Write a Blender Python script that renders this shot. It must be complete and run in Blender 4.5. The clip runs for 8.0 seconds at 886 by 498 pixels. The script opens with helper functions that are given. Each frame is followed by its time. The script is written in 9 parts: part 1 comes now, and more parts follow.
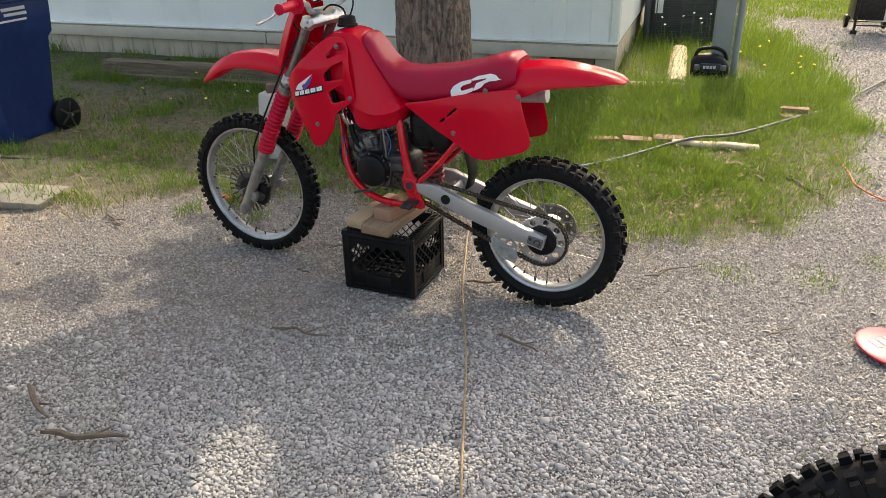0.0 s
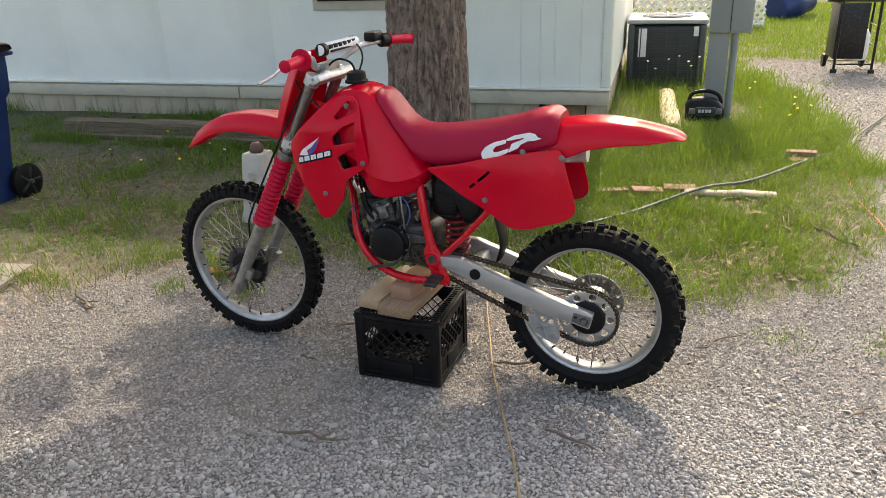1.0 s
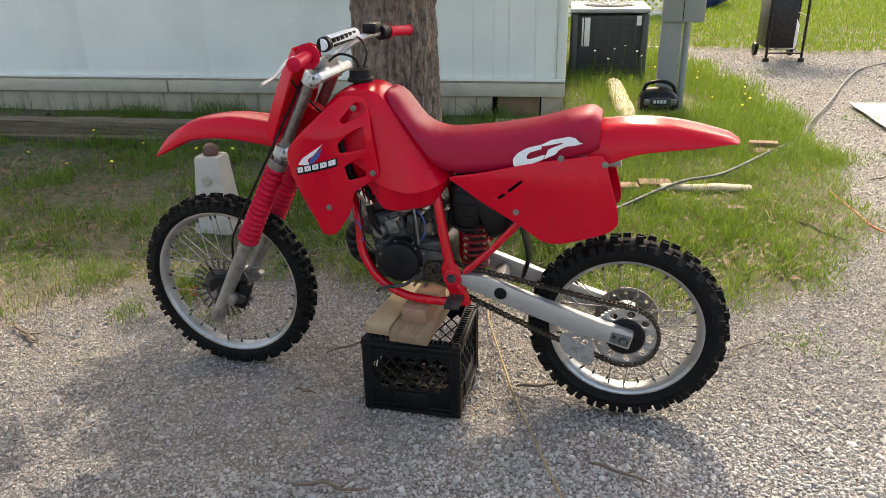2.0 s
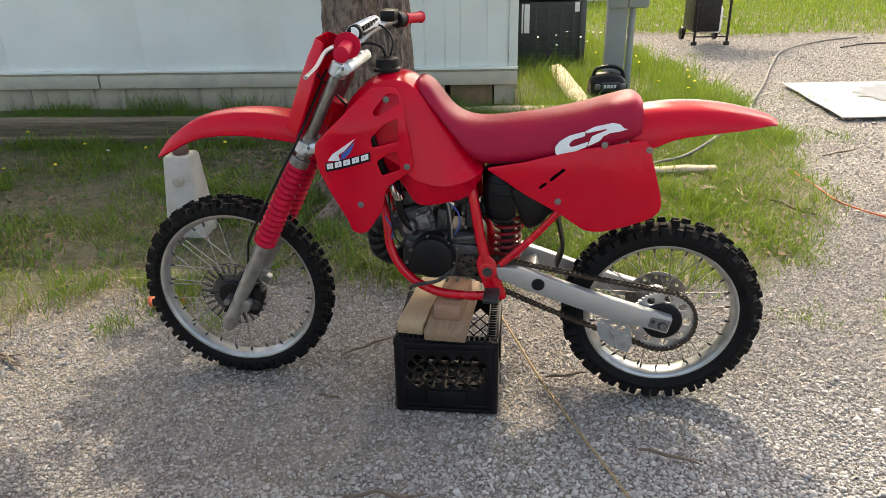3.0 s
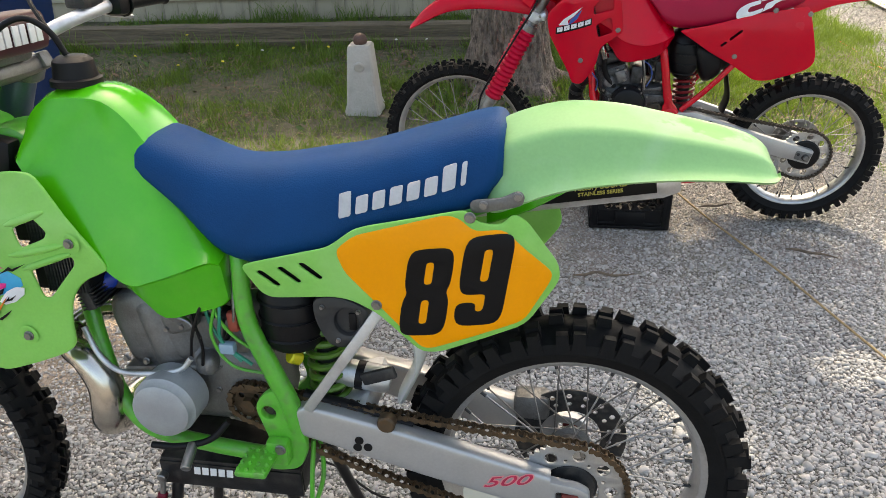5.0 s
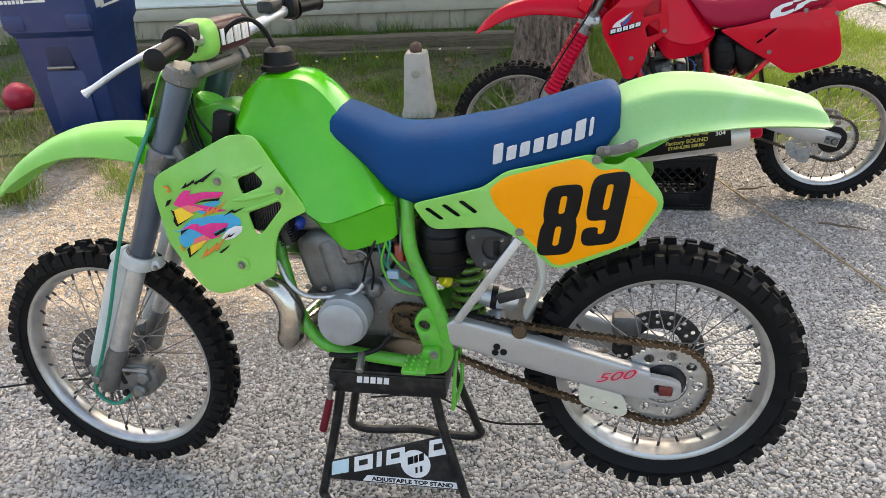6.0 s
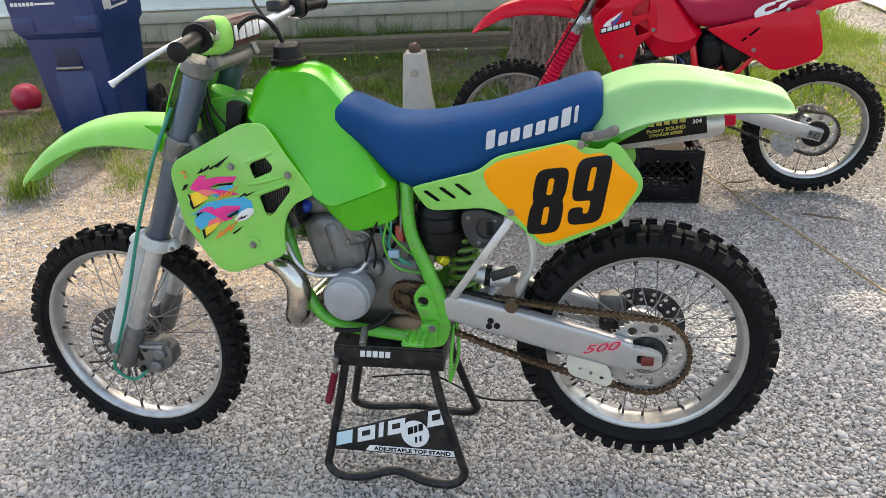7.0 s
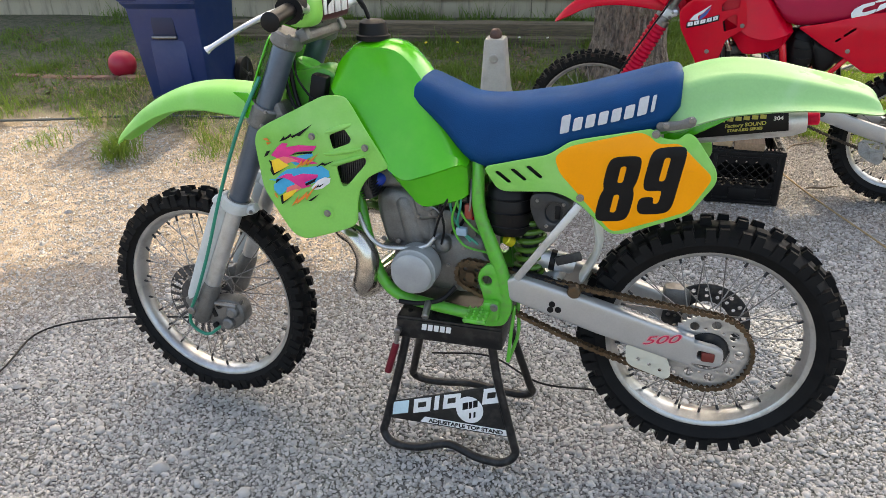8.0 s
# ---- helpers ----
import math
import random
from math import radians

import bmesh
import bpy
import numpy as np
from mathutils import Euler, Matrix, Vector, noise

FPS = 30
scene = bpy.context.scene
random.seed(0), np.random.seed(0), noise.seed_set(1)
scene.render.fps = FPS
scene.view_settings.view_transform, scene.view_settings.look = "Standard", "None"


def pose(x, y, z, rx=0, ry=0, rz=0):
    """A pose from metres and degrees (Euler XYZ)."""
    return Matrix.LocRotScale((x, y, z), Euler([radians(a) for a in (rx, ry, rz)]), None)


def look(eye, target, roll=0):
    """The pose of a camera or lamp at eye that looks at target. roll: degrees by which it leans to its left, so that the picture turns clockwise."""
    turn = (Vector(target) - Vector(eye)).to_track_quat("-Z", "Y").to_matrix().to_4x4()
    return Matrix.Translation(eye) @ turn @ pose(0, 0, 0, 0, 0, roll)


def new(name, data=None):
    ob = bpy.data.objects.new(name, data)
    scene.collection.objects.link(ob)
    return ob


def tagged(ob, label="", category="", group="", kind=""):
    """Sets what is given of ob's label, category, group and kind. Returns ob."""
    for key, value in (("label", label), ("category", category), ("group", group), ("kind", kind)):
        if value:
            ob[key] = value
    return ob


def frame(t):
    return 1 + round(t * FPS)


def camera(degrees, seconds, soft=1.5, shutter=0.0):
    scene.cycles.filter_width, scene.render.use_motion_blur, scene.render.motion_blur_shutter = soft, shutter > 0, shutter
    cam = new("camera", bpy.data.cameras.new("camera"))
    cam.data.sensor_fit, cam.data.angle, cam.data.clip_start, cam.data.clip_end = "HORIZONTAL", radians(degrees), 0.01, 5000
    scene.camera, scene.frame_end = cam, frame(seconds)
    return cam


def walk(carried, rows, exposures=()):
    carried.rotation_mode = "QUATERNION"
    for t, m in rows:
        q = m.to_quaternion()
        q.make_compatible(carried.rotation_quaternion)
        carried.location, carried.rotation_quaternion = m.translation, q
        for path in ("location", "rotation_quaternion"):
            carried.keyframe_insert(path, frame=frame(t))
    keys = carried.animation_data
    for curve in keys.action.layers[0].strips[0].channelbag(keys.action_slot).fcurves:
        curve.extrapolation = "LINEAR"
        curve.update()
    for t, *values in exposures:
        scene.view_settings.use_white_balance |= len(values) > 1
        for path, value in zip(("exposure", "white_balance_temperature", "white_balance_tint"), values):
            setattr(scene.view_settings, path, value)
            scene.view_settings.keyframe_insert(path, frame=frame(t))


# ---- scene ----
cam = camera(61.6, 8.0, soft=0.5)
PATH = [
    (0, (0.053, 0.133, 1.584), (0.017, 1.938, 0.722), -1.2),
    (0.5, (-0.092, 0.285, 1.58), (-0.1, 2.127, 0.801), -1.9),
    (1, (-0.18, 0.537, 1.555), (-0.12, 2.387, 0.797), -2.1),
    (1.5, (-0.334, 0.712, 1.536), (-0.158, 2.546, 0.756), -1.4),
    (1.7, (-0.409, 0.773, 1.55), (-0.193, 2.599, 0.763), -1.4),
    (2.8, (-0.767, 1.027, 1.519), (-0.296, 2.795, 0.71), -0.8),
    (3, (-0.861, 1.023, 1.535), (-0.358, 2.776, 0.714), -1.1),
    (3.5, (-1.074, 0.907, 1.542), (-0.503, 2.623, 0.688), -1.2),
    (4, (-1.285, 0.737, 1.531), (-0.717, 2.423, 0.618), -1.2),
    (4.5, (-1.599, 0.642, 1.527), (-1.093, 2.314, 0.554), -1.1),
    (5, (-1.786, 0.42, 1.538), (-1.358, 2.112, 0.562), -1.8),
    (5.2, (-1.846, 0.329, 1.544), (-1.438, 2.032, 0.577), -2.2),
    (6.3, (-2.172, 0.034, 1.6), (-1.769, 1.754, 0.663), -3.4),
    (6.5, (-2.173, 0.001, 1.602), (-1.764, 1.72, 0.666), -3.4),
    (7, (-2.16, -0.048, 1.601), (-1.759, 1.675, 0.668), -3.3),
    (7.5, (-2.137, -0.075, 1.598), (-1.791, 1.658, 0.661), -2.8),
    (8, (-2.171, -0.091, 1.596), (-1.948, 1.653, 0.643), -1.9),
]
walk(cam, [(t, look(eye, target, roll)) for t, eye, target, roll in PATH], [(0.0, 1.44, 7950, 8), (1.0, 1.52, 7950, 8), (3.0, 1.58, 8000, 7), (5.0, 1.70, 7950, 6), (6.5, 1.80, 7850, 7), (8.0, 1.72, 7800, 7)])

# ---- light ----
SUN_AZ, SUN_EL = (0.35, 0.937), 47.0
world = bpy.data.worlds.new("sky")
scene.world = world
world.use_nodes = True
wn = world.node_tree.nodes
sky = wn.new("ShaderNodeTexSky")
sky.sky_type = "NISHITA"
sky.sun_disc = False
sky.sun_elevation = radians(SUN_EL)
sky.sun_rotation = math.atan2(SUN_AZ[0], SUN_AZ[1])
sky.air_density, sky.dust_density, sky.ozone_density = 0.9, 5.0, 0.8
world.node_tree.links.new(sky.outputs[0], wn["Background"].inputs[0])
wn["Background"].inputs[1].default_value = 0.185
lamp = bpy.data.lights.new("sun", "SUN")
lamp.energy, lamp.angle, lamp.color = 1.6, radians(0.6), (1.0, 0.95, 0.86)
sun = new("sun", lamp)
sd = Vector((SUN_AZ[0] * math.cos(radians(SUN_EL)), SUN_AZ[1] * math.cos(radians(SUN_EL)), math.sin(radians(SUN_EL))))
sun.matrix_world = look(sd * 30, (0, 0, 0))


# ---- materials ----
def mat(name, base, rough=0.5, metal=0.0, var=0.12, scale=8.0, fine=120.0, bump=0.0, bump_scale=None, spec=0.5, dirt=None, dirt_amount=0.0,
        dirt_scale=14.0, coat=0.0, island=0.0, per_object=0.0, streak=None):
    """A surface with variation at two scales, fine relief and, where asked, dirt of its own shape."""
    m = bpy.data.materials.new(name)
    m.use_nodes = True
    nt = m.node_tree
    bs = nt.nodes["Principled BSDF"]
    L = nt.links.new
    tc = nt.nodes.new("ShaderNodeTexCoord")
    src = tc.outputs["Object"]
    if streak:
        mp = nt.nodes.new("ShaderNodeMapping")
        mp.inputs["Scale"].default_value = streak
        L(src, mp.inputs[0])
        src = mp.outputs[0]

    def noise_tex(sc, detail=4.0):
        n = nt.nodes.new("ShaderNodeTexNoise")
        n.inputs["Scale"].default_value = sc
        n.inputs["Detail"].default_value = detail
        L(src, n.inputs["Vector"])
        return n.outputs["Fac"]

    def math_node(op, a, b):
        n = nt.nodes.new("ShaderNodeMath")
        n.operation = op
        for k, v in enumerate((a, b)):
            if isinstance(v, (int, float)):
                n.inputs[k].default_value = v
            else:
                L(v, n.inputs[k])
        return n.outputs[0]

    big, small = noise_tex(scale), noise_tex(fine, 3.0)
    mix = math_node("ADD", math_node("MULTIPLY", big, 0.65), math_node("MULTIPLY", small, 0.35))
    if island:
        geo = nt.nodes.new("ShaderNodeNewGeometry")
        mix = math_node("ADD", math_node("MULTIPLY", mix, 1 - island), math_node("MULTIPLY", geo.outputs["Random Per Island"], island))
    if per_object:
        oi = nt.nodes.new("ShaderNodeObjectInfo")
        mix = math_node("ADD", math_node("MULTIPLY", mix, 1 - per_object), math_node("MULTIPLY", oi.outputs["Random"], per_object))
    ramp = nt.nodes.new("ShaderNodeValToRGB")
    lo = [max(0.0, c * (1 - var)) for c in base]
    hi = [min(1.0, c * (1 + var)) for c in base]
    wide = 0.5 if island or per_object else 0.22
    ramp.color_ramp.elements[0].position, ramp.color_ramp.elements[1].position = 0.5 - wide, 0.5 + wide
    ramp.color_ramp.elements[0].color, ramp.color_ramp.elements[1].color = (*lo, 1), (*hi, 1)
    L(mix, ramp.inputs[0])
    col = ramp.outputs[0]
    if dirt:
        d = nt.nodes.new("ShaderNodeValToRGB")
        d.color_ramp.elements[0].position, d.color_ramp.elements[1].position = 0.48, 0.68
        L(noise_tex(dirt_scale, 6.0), d.inputs[0])
        mx = nt.nodes.new("ShaderNodeMixRGB")
        L(math_node("MULTIPLY", d.outputs[0], dirt_amount), mx.inputs[0])
        L(col, mx.inputs[1])
        mx.inputs[2].default_value = (*dirt, 1)
        col = mx.outputs[0]
    L(col, bs.inputs["Base Color"])
    rr = nt.nodes.new("ShaderNodeMapRange")
    rr.inputs["To Min"].default_value, rr.inputs["To Max"].default_value = max(0.02, rough - 0.1), min(1.0, rough + 0.1)
    L(big, rr.inputs[0])
    L(rr.outputs[0], bs.inputs["Roughness"])
    bs.inputs["Metallic"].default_value = metal
    bs.inputs["Specular IOR Level"].default_value = spec
    bs.inputs["Coat Weight"].default_value = coat
    if bump:
        b = nt.nodes.new("ShaderNodeBump")
        b.inputs["Strength"].default_value = bump
        b.inputs["Distance"].default_value = 0.004
        L(noise_tex(bump_scale or fine, 5.0), b.inputs["Height"])
        L(b.outputs[0], bs.inputs["Normal"])
    return m


RED = mat("red plastic", (0.57, 0.0008, 0.018), 0.24, spec=0.22, var=0.08, scale=6, fine=300, bump=0.05, bump_scale=40, dirt=(0.40, 0.006, 0.026), dirt_amount=0.2, dirt_scale=30)
RED_SEAT = mat("dark red seat vinyl", (0.34, 0.001, 0.028), 0.45, spec=0.25, var=0.14, scale=9, fine=400, bump=0.25, bump_scale=350)
RED_PAINT = mat("red frame paint", (0.60, 0.0012, 0.014), 0.25, spec=0.35, var=0.1, scale=20, fine=200, coat=0.3, dirt=(0.20, 0.01, 0.015), dirt_amount=0.25, dirt_scale=60)
RED_RUBBER = mat("red rubber", (0.52, 0.001, 0.030), 0.5, spec=0.22, var=0.12, scale=30, fine=200)
LIME = mat("faded lime plastic", (0.20, 0.52, 0.09), 0.42, spec=0.4, var=0.10, scale=5, fine=200, bump=0.06, bump_scale=40, dirt=(0.31, 0.60, 0.19), dirt_amount=0.45, dirt_scale=9)


def worn_lime():
    """The faded lime plastic with patches of fresher green where an old sticker came off."""
    # Pale mint mix: faded plastic with some sky sheen put into the colour.
    m = mat("faded lime with painted sheen", (0.235, 0.47, 0.180), 0.42, spec=0.4, var=0.10, scale=5, fine=200, bump=0.06, bump_scale=40, dirt=(0.36, 0.55, 0.33), dirt_amount=0.6, dirt_scale=7)
    m.name = "lime plastic with sticker ghosts"
    nt = m.node_tree
    L, N = nt.links.new, nt.nodes.new
    bs = nt.nodes["Principled BSDF"]
    old = bs.inputs["Base Color"].links[0].from_socket
    tc = N("ShaderNodeTexCoord")
    mp = N("ShaderNodeMapping")
    mp.inputs["Location"].default_value = (2.2, -0.55, -0.0)
    mp.inputs["Scale"].default_value = (12.5, 22.0, 0.0)
    L(tc.outputs["Object"], mp.inputs[0])
    ln = N("ShaderNodeVectorMath")
    ln.operation = "LENGTH"
    L(mp.outputs[0], ln.inputs[0])
    nz = N("ShaderNodeTexNoise")
    nz.inputs["Scale"].default_value, nz.inputs["Detail"].default_value = 26, 3
    L(tc.outputs["Object"], nz.inputs["Vector"])
    ad = N("ShaderNodeMath")
    ad.operation = "MULTIPLY_ADD"
    L(nz.outputs["Fac"], ad.inputs[0])
    ad.inputs[1].default_value = 3.2
    L(ln.outputs["Value"], ad.inputs[2])
    rp = N("ShaderNodeValToRGB")
    rp.color_ramp.elements[0].position, rp.color_ramp.elements[1].position = 0.0, 0.35
    rp.color_ramp.elements[0].color, rp.color_ramp.elements[1].color = (1, 1, 1, 1), (0, 0, 0, 1)
    sb = N("ShaderNodeMath")
    sb.operation = "SUBTRACT"
    L(ad.outputs[0], sb.inputs[0])
    sb.inputs[1].default_value = 1.9
    L(sb.outputs[0], rp.inputs[0])
    mx = N("ShaderNodeMixRGB")
    L(rp.outputs[0], mx.inputs[0])
    L(old, mx.inputs[1])
    mx.inputs[2].default_value = (0.12, 0.60, 0.07, 1)
    L(mx.outputs[0], bs.inputs["Base Color"])
    return m


LIME_WORN = worn_lime()
GREEN = mat("bright green plastic", (0.05, 0.41, 0.008), 0.20, spec=0.5, var=0.08, scale=5, fine=200, bump=0.04, bump_scale=30, dirt=(0.12, 0.52, 0.03), dirt_amount=0.3)
GREEN_PAINT = mat("green frame paint", (0.075, 0.40, 0.03), 0.35, var=0.15, scale=25, fine=200, coat=0.2, dirt=(0.10, 0.16, 0.06), dirt_amount=0.5, dirt_scale=50)
BLUE_SEAT = mat("blue seat vinyl", (0.0003, 0.046, 0.15), 0.55, spec=0.12, var=0.16, scale=9, fine=400, bump=0.25, bump_scale=350)
ORANGE = mat("orange number backing", (0.92, 0.33, 0.001), 0.4, spec=0.25, var=0.05, scale=6, fine=200)
BLACK_INK = mat("black vinyl print", (0.004, 0.004, 0.005), 0.4, spec=0.18, var=0.2, scale=20)
WHITE_INK = mat("white vinyl print", (0.72, 0.72, 0.72), 0.45, var=0.08, scale=30)
SILVER_INK = mat("silver print", (0.50, 0.51, 0.53), 0.5, var=0.12, scale=60, fine=300)
BLUE_INK = mat("blue print", (0.03, 0.08, 0.32), 0.4, var=0.1)
CYAN_INK = mat("cyan print", (0.02, 0.36, 0.62), 0.4, var=0.1)
PINK_INK = mat("pink print", (0.72, 0.02, 0.22), 0.4, var=0.15, scale=20)
ORANGE_INK = mat("orange print", (0.75, 0.20, 0.02), 0.4)
YELLOW_INK = mat("yellow print", (0.85, 0.55, 0.03), 0.4, var=0.15, scale=20)
OLIVE_INK = mat("olive yellow print", (0.48, 0.42, 0.08), 0.45, var=0.15, scale=20)
SALMON_INK = mat("salmon print", (0.80, 0.16, 0.16), 0.4, var=0.15, scale=20)
RUBBER = mat("tyre rubber", (0.0055, 0.0055, 0.006), 0.65, spec=0.16, var=0.3, scale=14, fine=160, bump=0.15, bump_scale=120, dirt=(0.020, 0.020, 0.020), dirt_amount=0.2, dirt_scale=18)
BLACK = mat("black plastic", (0.005, 0.005, 0.006), 0.45, spec=0.22, var=0.25, scale=12, fine=200, bump=0.06, dirt=(0.018, 0.017, 0.016), dirt_amount=0.3)
BLACK_STEEL = mat("black powder coat", (0.006, 0.006, 0.007), 0.38, spec=0.35, var=0.25, scale=18, fine=300, bump=0.1, dirt=(0.06, 0.055, 0.05), dirt_amount=0.4, dirt_scale=40)
ENGINE_MID = mat("grey oily engine metal", (0.085, 0.085, 0.09), 0.42, 0.6, var=0.4, scale=30, fine=200, bump=0.25, dirt=(0.03, 0.028, 0.026), dirt_amount=0.7, dirt_scale=45)
ENGINE_LIGHT = mat("scuffed bare engine casting", (0.20, 0.20, 0.205), 0.4, 0.65, var=0.35, scale=35, fine=200, bump=0.25, dirt=(0.06, 0.055, 0.05), dirt_amount=0.6, dirt_scale=50)
DARK_ENGINE = mat("dark engine paint", (0.025, 0.026, 0.028), 0.45, 0.3, var=0.35, scale=25, fine=180, bump=0.2, dirt=(0.10, 0.09, 0.08), dirt_amount=0.5, dirt_scale=40)
CAST = mat("cast aluminium", (0.18, 0.18, 0.177), 0.5, 0.7, var=0.3, scale=22, fine=250, bump=0.25, bump_scale=300, dirt=(0.12, 0.11, 0.10), dirt_amount=0.5, dirt_scale=30)
COVER = mat("grey engine cover paint", (0.34, 0.355, 0.365), 0.45, 0.25, var=0.12, scale=25, fine=250, bump=0.1, dirt=(0.22, 0.22, 0.22), dirt_amount=0.4)
ALLOY = mat("brushed aluminium", (0.58, 0.59, 0.60), 0.44, 0.8, var=0.14, scale=16, fine=220, bump=0.06, dirt=(0.30, 0.29, 0.28), dirt_amount=0.4, dirt_scale=26)
RIM = mat("dulled aluminium rim", (0.46, 0.47, 0.475), 0.36, 0.85, var=0.16, scale=12, fine=200, bump=0.05, dirt=(0.22, 0.21, 0.20), dirt_amount=0.45, dirt_scale=22)
SWING = mat("silver swingarm", (0.43, 0.43, 0.425), 0.38, 0.55, var=0.10, scale=14, fine=220, dirt=(0.32, 0.32, 0.32), dirt_amount=0.35)
STEEL = mat("spoke steel", (0.26, 0.255, 0.25), 0.38, 0.9, var=0.2, scale=50, fine=300, dirt=(0.16, 0.12, 0.09), dirt_amount=0.5, dirt_scale=60)
CHROME = mat("polished steel", (0.58, 0.54, 0.48), 0.22, 1.0, var=0.12, scale=12, fine=200, dirt=(0.30, 0.24, 0.18), dirt_amount=0.4, dirt_scale=16)
FORK_GREY = mat("worn grey anodised fork", (0.30, 0.29, 0.27), 0.45, 0.6, var=0.22, scale=20, fine=200, dirt=(0.16, 0.13, 0.10), dirt_amount=0.6, dirt_scale=30)
FORK_BLUE = mat("blue-grey anodised fork", (0.10, 0.13, 0.18), 0.32, 0.6, var=0.15, scale=12, fine=200)
CHAIN = mat("rusty chain", (0.095, 0.066, 0.040), 0.5, 0.7, var=0.6, island=0.6, scale=60, fine=300, dirt=(0.15, 0.085, 0.04), dirt_amount=0.5, dirt_scale=80)
CHAIN_DARK = mat("oily chain", (0.055, 0.045, 0.036), 0.5, 0.6, var=0.5, island=0.6, scale=60, fine=300, dirt=(0.10, 0.065, 0.04), dirt_amount=0.5, dirt_scale=80)
SILVER_HAZE = mat("dull cast guide", (0.30, 0.30, 0.29), 0.6, 0.2, var=0.25, scale=25, fine=200, dirt=(0.17, 0.15, 0.13), dirt_amount=0.5, dirt_scale=40)
WOOD_OLD = mat("weathered timber", (0.155, 0.120, 0.078), 0.9, var=0.5, scale=5, fine=30, bump=1.0, bump_scale=9, streak=(0.5, 7, 7), dirt=(0.07, 0.06, 0.05), dirt_amount=0.6)
SIDING = mat("white trailer siding", (0.80, 0.825, 0.775), 0.5, var=0.05, scale=1.5, fine=40, bump=0.05, dirt=(0.66, 0.685, 0.65), dirt_amount=0.30, dirt_scale=2.5)
TRIM = mat("grey-beige trim", (0.50, 0.455, 0.36), 0.6, var=0.08, scale=3, fine=60, dirt=(0.27, 0.26, 0.23), dirt_amount=0.4, dirt_scale=6)
SKIRT = mat("grey-beige skirting board", (0.42, 0.362, 0.265), 0.75, var=0.14, scale=3, fine=60, per_object=0.4, dirt=(0.17, 0.15, 0.12), dirt_amount=0.5, dirt_scale=5, streak=(4, 4, 0.8))
BARK = mat("tree bark", (0.235, 0.175, 0.135), 0.9, var=0.55, scale=7, fine=60, bump=1.0, bump_scale=30, streak=(2.4, 2.4, 1.1), dirt=(0.045, 0.036, 0.03), dirt_amount=0.8, dirt_scale=16)
next(n for n in BARK.node_tree.nodes if n.type == "BUMP").inputs["Distance"].default_value = 0.03
next(n for n in WOOD_OLD.node_tree.nodes if n.type == "BUMP").inputs["Distance"].default_value = 0.015
LEAF = mat("tree leaf", (0.055, 0.12, 0.022), 0.5, var=0.3, scale=3, fine=30, island=0.6)
GRASS = mat("grass blade", (0.155, 0.24, 0.040), 0.6, var=0.5, scale=2.2, fine=9, island=0.7)
rm = next(n for n in GRASS.node_tree.nodes if n.type == "VALTORGB")
rm.color_ramp.elements[0].color, rm.color_ramp.elements[1].color = (0.022, 0.072, 0.009, 1), (0.145, 0.235, 0.030, 1)
gt = GRASS.node_tree
gp, go = gt.nodes["Principled BSDF"], next(n for n in gt.nodes if n.type == "OUTPUT_MATERIAL")
tr, ms = gt.nodes.new("ShaderNodeBsdfTranslucent"), gt.nodes.new("ShaderNodeMixShader")
tr.inputs[0].default_value = (0.25, 0.36, 0.03, 1)
ms.inputs[0].default_value = 0.28
gt.links.new(gp.outputs[0], ms.inputs[1])
gt.links.new(tr.outputs[0], ms.inputs[2])
gt.links.new(ms.outputs[0], go.inputs[0])
GRASS_DRY = mat("dry straw", (0.27, 0.225, 0.105), 0.7, var=0.35, scale=2, fine=20, island=0.6)
DEAD_LEAF = mat("dead leaf", (0.13, 0.085, 0.05), 0.8, var=0.5, scale=4, fine=40, island=0.7)
WEED = mat("weed leaf", (0.060, 0.115, 0.028), 0.75, spec=0.15, var=0.5, scale=4, fine=40, island=0.6)
STONE = mat("limestone gravel", (0.365, 0.352, 0.334), 0.85, var=0.45, scale=4, fine=60, bump=0.3, bump_scale=90, island=0.55)
# Browner with soil fines; colour also darkened to offset the strong sun.
STONE_WARM = mat("dusty gravel toned for sun", (0.310, 0.287, 0.264), 0.85, var=0.5, scale=4, fine=60, bump=0.3, bump_scale=90, island=0.7)
CONCRETE = mat("weathered concrete", (0.45, 0.415, 0.36), 0.85, var=0.16, scale=10, fine=120, bump=0.4, bump_scale=90, dirt=(0.28, 0.25, 0.21), dirt_amount=0.55, dirt_scale=10)
BRICK = mat("faded clay brick", (0.20, 0.11, 0.08), 0.85, var=0.2, scale=14, fine=120, bump=0.4, per_object=0.4)
BIN_BLUE = mat("dark blue bin plastic", (0.006, 0.027, 0.12), 0.42, var=0.14, scale=6, fine=150, bump=0.08, dirt=(0.03, 0.05, 0.14), dirt_amount=0.4)
GREY_PAINT = mat("grey utility paint", (0.25, 0.265, 0.26), 0.5, var=0.08, scale=6, fine=90)
AC_DARK = mat("dark grey condenser paint", (0.055, 0.062, 0.066), 0.5, var=0.15, scale=9, fine=120)
AC_LIGHT = mat("light grey condenser top", (0.33, 0.35, 0.36), 0.45, var=0.08, scale=9, fine=120)
LATTICE = mat("white lattice", (0.70, 0.70, 0.68), 0.6, var=0.06)
MAT_WHITE = mat("white canvas sheet", (0.33, 0.322, 0.31), 0.85, var=0.10, scale=5, fine=120, bump=0.2)
MAT_GREY = mat("grey print on canvas", (0.13, 0.15, 0.175), 0.85, var=0.2, scale=14)
VINE = mat("tan vine stem", (0.30, 0.215, 0.115), 0.9, var=0.3, scale=80, fine=400, bump=0.5, bump_scale=300)
